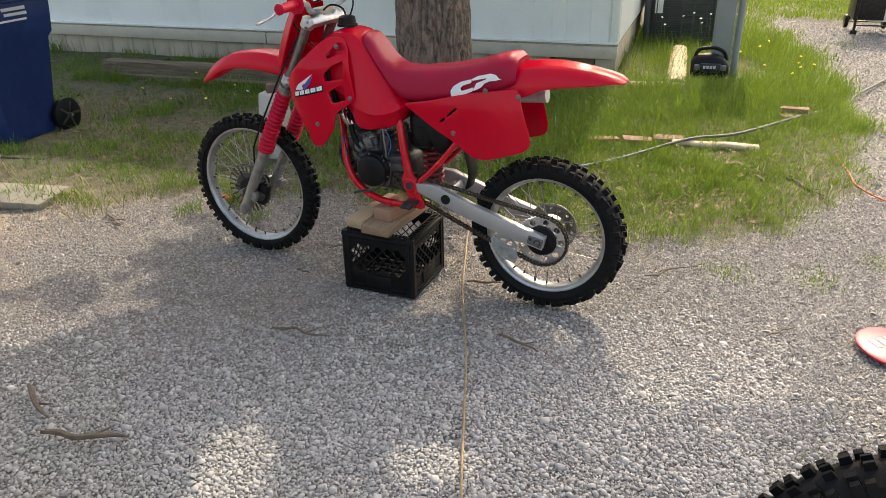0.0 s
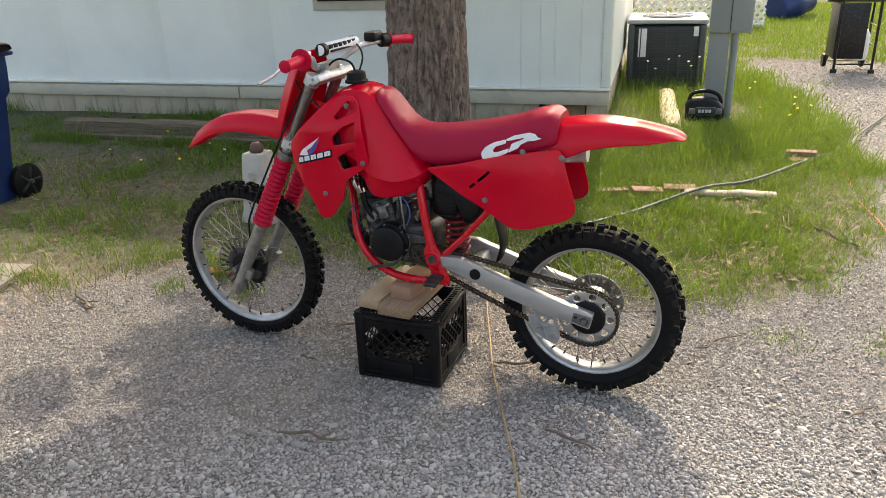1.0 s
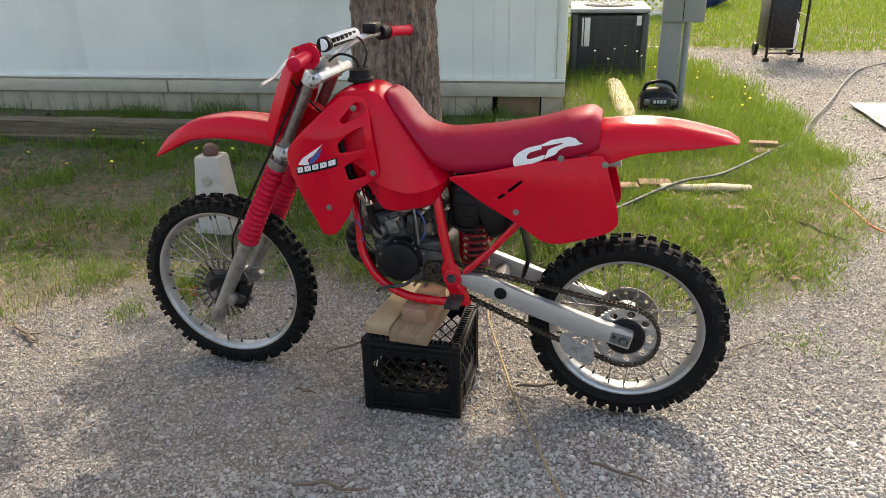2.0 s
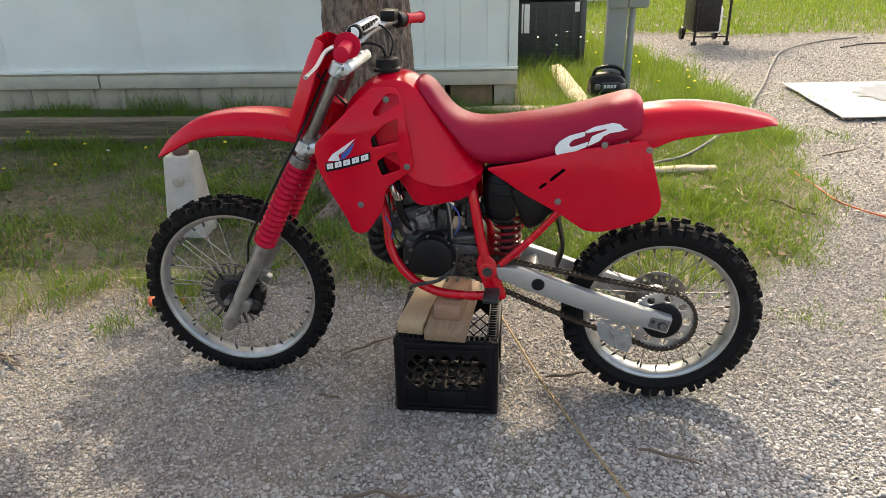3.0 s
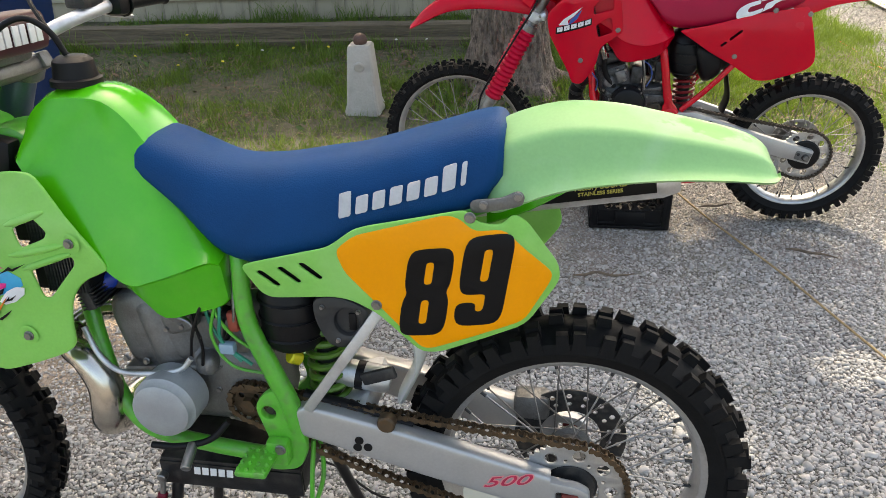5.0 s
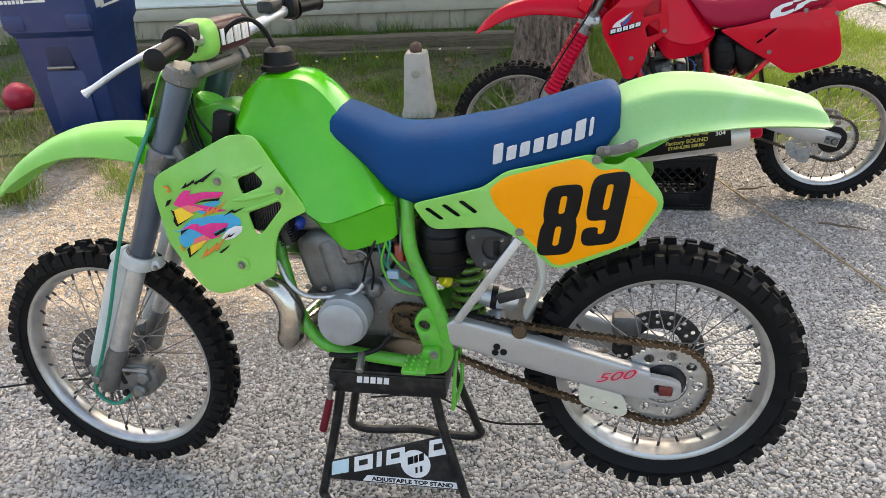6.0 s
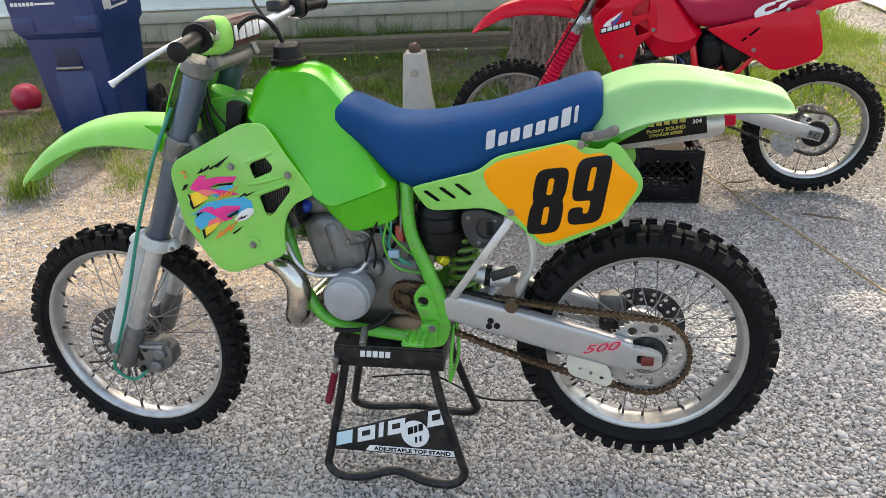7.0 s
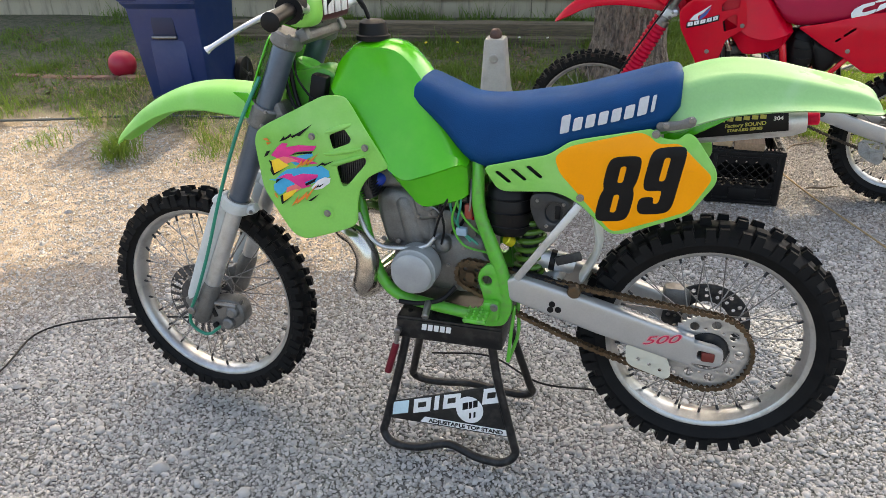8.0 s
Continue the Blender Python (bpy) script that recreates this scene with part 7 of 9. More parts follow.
    P("sprocket_nut", cyl((0.622, 0.07, 0.134), (0.622, 0.102, 0.134), 0.015, 6), CHAIN)
    P("chain", chain((0.622, 0.134), 0.040, (0.004, -0.006), 0.107, 0.084, 0.02), CHAIN, "rusty brown drive chain")
    bm = box((0.585, 0.170, 0.058), (0.062, 0.070, 0.014), 0.006)
    for i in range(4):
        for j in range(4):
            b = (0.561 + 0.016 * i, 0.143 + 0.018 * j, 0.063)
            cyl(b, (b[0], b[1], 0.071), 0.005, 5, bm, r2=0.002)
    P("footpeg", bm, GREEN_PAINT, "green toothed footpeg")
    pg = P("peg_bracket", box((0.555, 0.13, 0.060), (0.046, 0.03, 0.056), 0.01), GREEN_PAINT)
    bolts(pg, 0.008, [(0.545, 0.146, 0.076)])
    P("shift_lever", tube([(0.655, 0.12, 0.11), (0.69, 0.135, 0.075), (0.75, 0.145, 0.06), (0.805, 0.15, 0.062)], 0.0065, 10), BLACK)
    P("shift_tip", cyl((0.725, 0.14, 0.065), (0.72, 0.19, 0.045), 0.010, 12, bev=0.002), STEEL)
    # air box, shock, swingarm
    P("air_filter", lathe([(0.0, 0.07), (0.045, 0.068), (0.06, 0.05), (0.062, -0.05), (0.05, -0.068), (0, -0.07)], (0.53, 0.045, 0.325), "Z", 28), BLACK, "black air filter boot")
    for z in (0.285, 0.322, 0.358):
        P("boot_rib", lathe([(0.0615, -0.003), (0.0650, 0.0), (0.0615, 0.003)], (0.53, 0.045, z), "Z", 28), BLACK)
    ab = flat([(0.47, 0.385), (0.42, 0.392), (0.37, 0.372), (0.365, 0.35), (0.41, 0.285), (0.445, 0.29), (0.468, 0.34)], 0.112, 0.12, [[(0.408 + 0.022 * math.cos(b), 0.34 + 0.026 * math.sin(b)) for b in (k * math.pi / 8 for k in range(16))]], 0.006, rad=0.02)
    o = P("air_box", ab, AIRBOX, "black plastic air box with round port")
    part("port_cap", cyl((0.408, 0.088, 0.34), (0.408, 0.100, 0.34), 0.030, 20, bev=0.002), AIRBOX, o)
    part("port_slit", box((0.400, 0.1015, 0.338), (0.014, 0.004, 0.034), 0.002), BLACK, o)
    bolts(o, 0.0035, [(0.45, 0.112, 0.37), (0.425, 0.112, 0.305), (0.385, 0.112, 0.365)])
    sp = tube([(0.475 + 0.036 * math.cos(k * 0.9), 0.03 + 0.036 * math.sin(k * 0.9), 0.13 + 0.0036 * k) for k in range(46)], 0.0075, 8, 2)
    P("shock_spring", sp, mat("yellow-green spring", (0.06, 0.15, 0.012), 0.4, var=0.2), "yellow-green shock spring")
    P("shock_body", cyl((0.475, 0.03, 0.10), (0.475, 0.03, 0.30), 0.022, 16, bev=0.003), DARK_ENGINE)
    P("shock_adjuster", cyl((0.515, 0.075, 0.235), (0.53, 0.09, 0.25), 0.014, 14, bev=0.003), mat("yellow anodised", (0.55, 0.50, 0.02), 0.35, 0.4), "yellow shock reservoir end")
    P("mud_flap", tube([(0.345, 0.0, 0.40), (0.315, 0.0, 0.31), (0.30, 0, 0.22), (0.335, 0, 0.13)], 0.048, 14, flat=0.22), mat("translucent white plastic", (0.60, 0.60, 0.56), 0.4, var=0.08, scale=12), "milky white mud flap")
    for s in (1, -1):
        arm = saddle([(0.53, 0.135, 0.105, 0.018, 0.018), (0.505, 0.155, 0.088, 0.021, 0.021), (0.47, 0.154, 0.078, 0.021, 0.021), (0.28, 0.108, 0.022, 0.020, 0.020), (0.06, 0.048, -0.034, 0.018, 0.018), (0.05, 0.044, -0.032, 0.017, 0.017)], p=7, steps=3)
        for v in arm.verts:
            v.co.y += s * 0.10
        a = P("swingarm", arm, SWING, "silver box-section swingarm")
        ax = flat([(0.06, 0.036), (-0.01, 0.025), (-0.032, 0.012), (-0.032, -0.018), (-0.015, -0.03), (0.06, -0.026)], s * 0.105 + 0.011, 0.022, [[(0.03, 0.012), (-0.012, 0.006), (-0.012, -0.012), (0.03, -0.012)]], 0.003, rad=0.008)
        part("axle_plate", ax, SWING, a)
        part("axle_block", box((0.004, s * 0.108, -0.004), (0.032, 0.022, 0.026), 0.004), mat("red-brown anodised", (0.16, 0.03, 0.025), 0.4, 0.4) if s > 0 else bpy.data.materials["red-brown anodised"], a, "red-brown axle block")
        # Black discs laid on the arm stand in for the dark insides of holes.
        for x, z in ((0.398, 0.094), (0.382, 0.080), (0.402, 0.078)):
            part("hole", cyl((x, s * 0.119, z), (x, s * 0.1225, z), 0.0085, 14), BLACK, a)
        if s > 0:
            b = lettering("500", 0.031, 0.0004, 0.45, 0.0014, 1.9)
            place(b, 0.125, 0.1204, 0.030, 12)
            part("lettering", b, mat("pale pink print", (0.72, 0.30, 0.30), 0.4), a, "pale outline of slanted figures")
            b = lettering("500", 0.031, 0.0004, 0.45, 0.0, 1.9)
            place(b, 0.125, 0.1212, 0.030, 12)
            part("lettering", b, mat("red print", (0.50, 0.012, 0.06), 0.4, var=0.3, scale=60), a, "red slanted figures 500")
            rl = cyl((0.345, 0.10, 0.135), (0.345, 0.125, 0.135), 0.017, 18, bev=0.003)
            part("chain_roller", rl, CHAIN, a)
    P("swingarm_bridge", box((0.43, 0, 0.118), (0.09, 0.18, 0.05), 0.012, rot=Matrix.Rotation(radians(13), 4, "Y")), ALLOY)
    lk = P("shock_reservoir", tube([(0.465, 0.03, 0.185), (0.455, 0.03, 0.184), (0.365, 0.03, 0.172), (0.355, 0.03, 0.170)], [0.020, 0.027, 0.027, 0.020], 20, 1), ALLOY, "bright alloy shock reservoir")
    part("band", cyl((0.42, 0.03, 0.179), (0.405, 0.03, 0.177), 0.0285, 20), BLACK, lk)
    P("linkage_arm", box((0.37, 0.06, 0.20), (0.07, 0.012, 0.026), 0.005, rot=Matrix.Rotation(radians(20), 4, "Y")), DARK_ENGINE)
    P("chain_slider", tube([(0.51, 0.084, 0.165), (0.40, 0.084, 0.142), (0.30, 0.084, 0.118)], 0.012, 8, flat=0.5), BLACK)
    rnd_hole = lambda x, z: [(x + 0.0055 * math.cos(b), z + 0.0055 * math.sin(b)) for b in (k * math.pi / 4 for k in range(8))]
    P("chain_guide", flat([(0.205, -0.005), (0.19, 0.012), (0.13, 0.005), (0.095, -0.035), (0.085, -0.075), (0.10, -0.088), (0.185, -0.062), (0.20, -0.05)], 0.112, 0.004, [rnd_hole(0.17, -0.038), rnd_hole(0.142, -0.05), rnd_hole(0.114, -0.062)], 0.001, rad=0.01), mat("cream plastic", (0.55, 0.53, 0.44), 0.5, var=0.08), "cream plastic chain guide")
    P("rear_caliper", box((0.085, -0.09, 0.06), (0.075, 0.05, 0.06), 0.014), CAST)
    sl = P("silencer", tube([(0.42, -0.14, 0.44), (0.30, -0.14, 0.475), (0.27, -0.14, 0.484), (-0.13, -0.14, 0.548), (-0.16, -0.14, 0.552)], [0.025, 0.035, 0.045, 0.045, 0.036], 24, 1, flat=0.9), ALLOY, "aluminium silencer with printed label")
    part("tip", cyl((-0.155, -0.14, 0.552), (-0.19, -0.14, 0.556), 0.018, 16, bev=0.003), RED_RUBBER, sl, "red rubber silencer plug")
    lb = box((0, 0.0, 0), (0.225, 0.002, 0.047), 0.0008)
    place(lb, -0.005, -0.0945, 0.536, 9)
    part("label_plate", lb, BLACK_INK, sl, "black label with pale print")
    for txt, hh, xx, zz, mm in (("Factory SOUND", 0.0125, -0.02, 0.5385, OLIVE_INK), ("STAINLESS SERIES", 0.0095, -0.02, 0.5265, OLIVE_INK), ("304", 0.0135, -0.092, 0.559, WHITE_INK)):
        b = lettering(txt, hh, 0.0004, 0.1, 0.0003, 1.1)
        place(b, xx, -0.0928, zz, 9)
        part("lettering", b, mm, sl)
    for k in range(9):
        part("letter_bar", box((0.09 - 0.0185 * k, -0.0932, 0.538 + 0.0029 * k), (0.014, 0.0015, 0.010), 0.0004), OLIVE_INK, sl)
    return t


red_bike()
green_bike()


# ---- the tree ----
def shade_spot(gx, gy, h):
    """Where at height h a clump must hang to shade the ground at (gx, gy)."""
    k = h / math.tan(radians(SUN_EL))
    return Vector((gx + SUN_AZ[0] * k, gy + SUN_AZ[1] * k, h))


CROWN_EDGE = [(-5.4, 3.05), (-3.3, 3.05), (-2.4, 2.85), (-1.85, 2.58), (-1.42, 2.62), (-1.3, 2.98), (-1.4, 3.2), (-1.52, 3.42), (-1.36, 3.9), (-1.15, 4.3), (-1.1, 5.0), (0.1, 5.0), (0.1, 3.9), (-0.02, 3.5), (-0.05, 3.15),
              (0.3, 2.95), (0.55, 2.6), (0.64, 2.3), (0.8, 2.22), (1.25, 2.12), (1.7, 1.75), (2.0, 0.9), (1.6, 0.5), (0.4, 0.15), (-0.7, -0.1), (-1.8, -0.1), (-3.0, 0.3), (-4.4, 0.8), (-5.4, 1.4)]
# gaps in the crown by the ground they light: middle, half length and width, turn
GAPS = [(-1.14, 2.30, 0.27, 0.05, 64), (-0.81, 2.41, 0.06, 0.045, 60), (-0.62, 2.42, 0.06, 0.035, 30), (-0.64, 2.0, 0.08, 0.07, 0), (-0.65, 1.8, 0.1, 0.08, 0), (-0.03, 1.97, 0.10, 0.07, 70), (0.11, 2.03, 0.07, 0.05, 40), (0.45, 2.70, 0.11, 0.06, 0),
        (-0.09, 2.95, 0.08, 0.06, 0), (-1.45, 3.71, 0.06, 0.05, 0), (0.1, 2.51, 0.07, 0.04, 0), (-0.3, 2.3, 0.04, 0.03, 0)]


def leafy(gx, gy):
    """True where leaves stand in the sun's way to the ground at (gx, gy)."""
    x = gx + 0.05 * np.sin(gy * 23) + 0.03 * np.sin(gx * 41 + gy * 17)
    y = gy + 0.05 * np.sin(gx * 19 + 1) + 0.03 * np.sin(gy * 37)
    inside = np.zeros(len(x), bool)
    for (ax, ay), (bx, by) in zip(CROWN_EDGE, CROWN_EDGE[1:] + CROWN_EDGE[:1]):
        if ay != by:
            inside ^= ((ay > y) != (by > y)) & (x < (bx - ax) * (y - ay) / (by - ay) + ax)
    inside |= ((x + 1.74) / 0.22) ** 2 + ((y - 3.08) / 0.14) ** 2 < 1
    for cx, cy, ra, rb, turn in GAPS:
        u, v = math.cos(radians(turn)), math.sin(radians(turn))
        dx, dy = gx - cx, gy - cy
        inside &= ((dx * u + dy * v) / (ra + 0.07)) ** 2 + ((dy * u - dx * v) / (rb + 0.07)) ** 2 > 1
    return inside


def tree():
    base = Vector((-0.08, 5.16, 0))
    t = thing("tree", "large rough-barked shade tree beside the trailer", "tree", Matrix.Translation(base))
    n, m = 200, 110
    verts, faces = [], []
    rng = random.Random(4)
    for j in range(m):
        z = -0.1 + 2.75 * (j / (m - 1)) ** 1.25
        for i in range(n):
            a = 2 * math.pi * i / n
            r = 0.248 - 0.02 * z + 0.17 * math.exp(-max(z, 0) / 0.16) * (0.65 + 0.35 * math.sin(a * 5 + 1.0))
            p = Vector((math.cos(a) * 3.2, math.sin(a) * 3.2, z * 1.1))
            bend = noise.noise(p * 0.8) * 0.6
            ridge = abs(noise.noise(Vector((math.cos(a + bend * 0.12) * 6.5, math.sin(a + bend * 0.12) * 6.5, z * 4.2))))
            fine = noise.noise(Vector((math.cos(a) * 14, math.sin(a) * 14, z * 11)))
            r += 0.026 * min(1.0, ridge * 3.4) + 0.009 * fine - 0.014
            k = (a - radians(-92) + math.pi) % (2 * math.pi) - math.pi
            d = (k * 0.25) ** 2 + (z - 1.22) ** 2
            r += 0.03 * math.exp(-d / 0.006) - 0.025 * math.exp(-d / 0.0012)
            verts.append((r * math.cos(a), r * math.sin(a), z))
    for j in range(m - 1):
        for i in range(n):
            k = (i + 1) % n
            faces.append((j * n + i, j * n + k, (j + 1) * n + k, (j + 1) * n + i))
    me = bpy.data.meshes.new("trunk")
    me.from_pydata(verts, [], faces)
    for p in me.polygons:
        p.use_smooth = True
    me.materials.append(BARK)
    part("trunk", me, None, t, "thick furrowed grey-brown trunk with a knot")
    for k, (x, y, r) in enumerate(((0.1, -0.34, 0.055), (-0.3, -0.24, 0.05), (0.36, 0.0, 0.05), (-0.34, 0.12, 0.05))):
        part("root", tube([(x * 0.45, y * 0.45, 0.10), (x, y, 0.035), (x * 1.7, y * 1.7, -0.05)], [r * 1.5, r, r * 0.5], 10), BARK, t)
    boughs = [(-0.45, 3.55, 0.62, 2.6), (-0.1, 2.9, 0.72, 2.9), (-0.85, 2.75, 0.75, 3.1), (-1.35, 2.1, 0.85, 3.4), (-2.35, 1.85, 1.0, 3.8), (-3.3, 1.95, 0.95, 4.2), (0.15, 2.0, 0.72, 3.4), (-0.6, 1.3, 1.1, 4.0),
              (-1.9, 0.8, 1.2, 4.6), (0.4, 0.75, 0.85, 4.4), (-0.8, 0.2, 1.0, 5.2), (-3.2, 0.7, 1.2, 5.0), (-2.0, 0.2, 1.0, 5.4), (0.6, 0.3, 0.9, 5.0), (-1.3, 0.35, 0.9, 5.0), (-1.5, 0.9, 0.8, 4.7)]
    rng2 = np.random.default_rng(11)
    pts = []
    masses = list(boughs)
    for gx in np.arange(-5.2, 2.2, 0.36):
        for gy in np.arange(-0.5, 4.9, 0.36):
            x, y = gx + rng2.uniform(-0.16, 0.16), gy + rng2.uniform(-0.16, 0.16)
            r = rng2.uniform(0.24, 0.40)
            masses.append((x, y, r, min(6.8, max(2.6, 2.75 + 0.74 * (3.5 - y) + 0.12 * abs(x + 1.2) ** 1.5 + rng2.uniform(-0.35, 0.45)))))
    heads = []
    for k, (gx, gy, r, h) in enumerate(masses):
        c = shade_spot(gx, gy, h) - base
        cnt = int((1500 if k < len(boughs) else 2600) * r * r)
        v = rng2.normal(size=(cnt, 3))
        v /= np.linalg.norm(v, axis=1, keepdims=True)
        v *= (rng2.uniform(0, 1, (cnt, 1)) ** 0.40) * r
        wob = 1 + 0.30 * np.sin(v[:, 0:1] * 5 / r + h) * np.sin(v[:, 1:2] * 4 / r + gx)
        q = np.array(c) + v * wob * np.array([1, 1, 0.75])
        drop = (q[:, 2] + base.z) / math.tan(radians(SUN_EL))
        q = q[leafy(q[:, 0] + base.x - SUN_AZ[0] * drop, q[:, 1] + base.y - SUN_AZ[1] * drop)]
        if k < len(boughs):
            part("limb", tube([(c.x * 0.02, c.y * 0.02, 2.45), (c.x * 0.35, c.y * 0.35, 2.7 + 0.25 * (h - 2)), (c.x * 0.8, c.y * 0.8, h - 0.1), tuple(c)], [0.12, 0.06, 0.03, 0.012], 8), BARK, t)
            heads.append(c)
        elif len(q) > 0.6 * cnt:
            near = min(heads, key=lambda b: (b - c).length)
            part("twig", tube([near, near.lerp(c, 0.5) + Vector((0, 0, 0.05)), c], [0.012, 0.008, 0.003], 5, 2), BARK, t)
        pts.append(q)
    P = np.concatenate(pts)
    k = len(P)
    R = spin(k, rng2)
    s = rng2.uniform(0.06, 0.11, k)
    leaf = np.array([[-0.5, 0, 0], [0, -0.32, 0.05], [0.55, 0, 0], [0, 0.32, 0.05]])
    V = (leaf[None] @ R.transpose(0, 2, 1)) * s[:, None, None] + P[:, None]
    F = np.arange(k * 4).reshape(k, 4)
    me = bpy.data.meshes.new("crown")
    me.from_pydata(V.reshape(-1, 3).tolist(), [], F.tolist())
    me.materials.append(LEAF)
    ob = new("crown", me)
    ob.parent = t
    tagged(ob, "crown of many small green leaves", kind="stuff")
    return t


tree()


# ---- crate and blocks under the red bike ----
CRATE_M = pose(-0.225, 3.165, 0.0, 0, 0, -22.5)


def crate():
    t = thing("milk_crate", "black plastic milk crate with lattice sides on the gravel", "crate", CRATE_M)
    W, H = 0.325, 0.278
    h = W / 2
    for k in range(4):
        rot = Matrix.Rotation(k * math.pi / 2, 4, "Z")
        holes = []
        # lattice window as a slanted mesh of small openings
        for i in range(-5, 6):
            for j in range(-5, 6):
                cx, cz = (i + j) * 0.0235, 0.155 + (i - j) * 0.0235
                if abs(cx) < 0.125 and 0.10 < cz < 0.216:
                    d = 0.0203
                    holes.append([(cx - d, cz), (cx, cz - d), (cx + d, cz), (cx, cz + d)])
        holes.append([(-0.052, 0.034), (0.052, 0.034), (0.052, 0.072), (-0.052, 0.072)])
        side = flat([(-h, 0.0), (h, 0.0), (h, H), (-h, H)], 0.0, 0.005, holes, 0.001, rnd=0)
        for v in side.verts:
            v.co.y += h
        bmesh.ops.transform(side, matrix=rot, verts=side.verts)
        s = part("side", side, BLACK, t, "black lattice side")
        ribs = bmesh.new()
        for z, d in ((0.008, 0.009), (0.024, 0.006), (0.262, 0.011), (0.240, 0.005), (0.088, 0.004)):
            box((0, h + d / 2 - 0.001, z), (W + d, d, 0.013 if d > 0.005 else 0.007), 0.002, ribs)
        box((0, h + 0.003, 0.053), (0.125, 0.006, 0.058), 0.002, ribs)
        for x in (-h + 0.012, h - 0.012):
            box((x, h + 0.003, H / 2), (0.03, 0.008, H - 0.004), 0.003, ribs)
        bmesh.ops.transform(ribs, matrix=rot, verts=ribs.verts)
        part("rib", ribs, BLACK, s)
        rim = bmesh.new()
        for q in range(18):
            box((-h + 0.02 + q * (W - 0.04) / 17, h - 0.014, H - 0.002), (0.006, 0.028, 0.008), 0.001, rim)
        box((0, h - 0.028, H - 0.004), (W - 0.06, 0.004, 0.012), 0.001, rim)
        bmesh.ops.transform(rim, matrix=rot, verts=rim.verts)
        part("rim", rim, BLACK, s)
        a = (h - 0.004, h - 0.004)
        post = cyl((a[0], a[1], 0), (a[0], a[1], H), 0.014, 12, bev=0.002)
        bmesh.ops.transform(post, matrix=rot, verts=post.verts)
        part("corner", post, BLACK, t)
    for i in range(8):
        part("bottom_slat", box((-h + 0.02 + i * (W - 0.04) / 7, 0, 0.012), (0.012, W - 0.02, 0.008), 0.001), BLACK, t)
        part("bottom_slat", box((0, -h + 0.02 + i * (W - 0.04) / 7, 0.012), (W - 0.02, 0.012, 0.0075), 0.001), BLACK, t)


crate()


def plank(name, label, x, y, z, size, yaw, material):
    bm = box((0, 0, 0), size, 0.004, seg=2)
    for v in bm.verts:
        v.co += Vector((noise.noise(v.co * 40), noise.noise(v.co * 40 + Vector((5, 0, 0))), 0)) * 0.0012
    solo(name, bm, material, label, "wood", CRATE_M @ pose(x, y, z, 0, 0, yaw), "blocks on the crate")


WOOD_DARK = mat("grey pine plank", (0.27, 0.175, 0.105), 0.75, var=0.25, scale=10, fine=60, bump=0.2, streak=(9, 1, 9), dirt=(0.15, 0.10, 0.06), dirt_amount=0.5)
WOOD_PALE = mat("pale pine", (0.44, 0.31, 0.185), 0.7, var=0.18, scale=9, fine=60, bump=0.15, streak=(9, 1, 9), dirt=(0.32, 0.22, 0.12), dirt_amount=0.4, dirt_scale=20)
WOOD_RED = mat("reddish pine", (0.33, 0.185, 0.12), 0.7, var=0.18, scale=9, fine=60, bump=0.15, streak=(9, 1, 9), dirt=(0.28, 0.15, 0.08), dirt_amount=0.4)
plank("wooden_board", "weathered grey-brown plank end lying on a black crate", 0.012, 0.01, 0.300, (0.135, 0.375, 0.038), -4, WOOD_DARK)
plank("wooden_board", "pale pine board lying on a black crate", -0.098, 0.03, 0.302, (0.089, 0.34, 0.042), -7, WOOD_PALE)
plank("wooden_block", "reddish pine block stacked on the plank", 0.012, -0.005, 0.347, (0.089, 0.20, 0.056), -7, WOOD_RED)


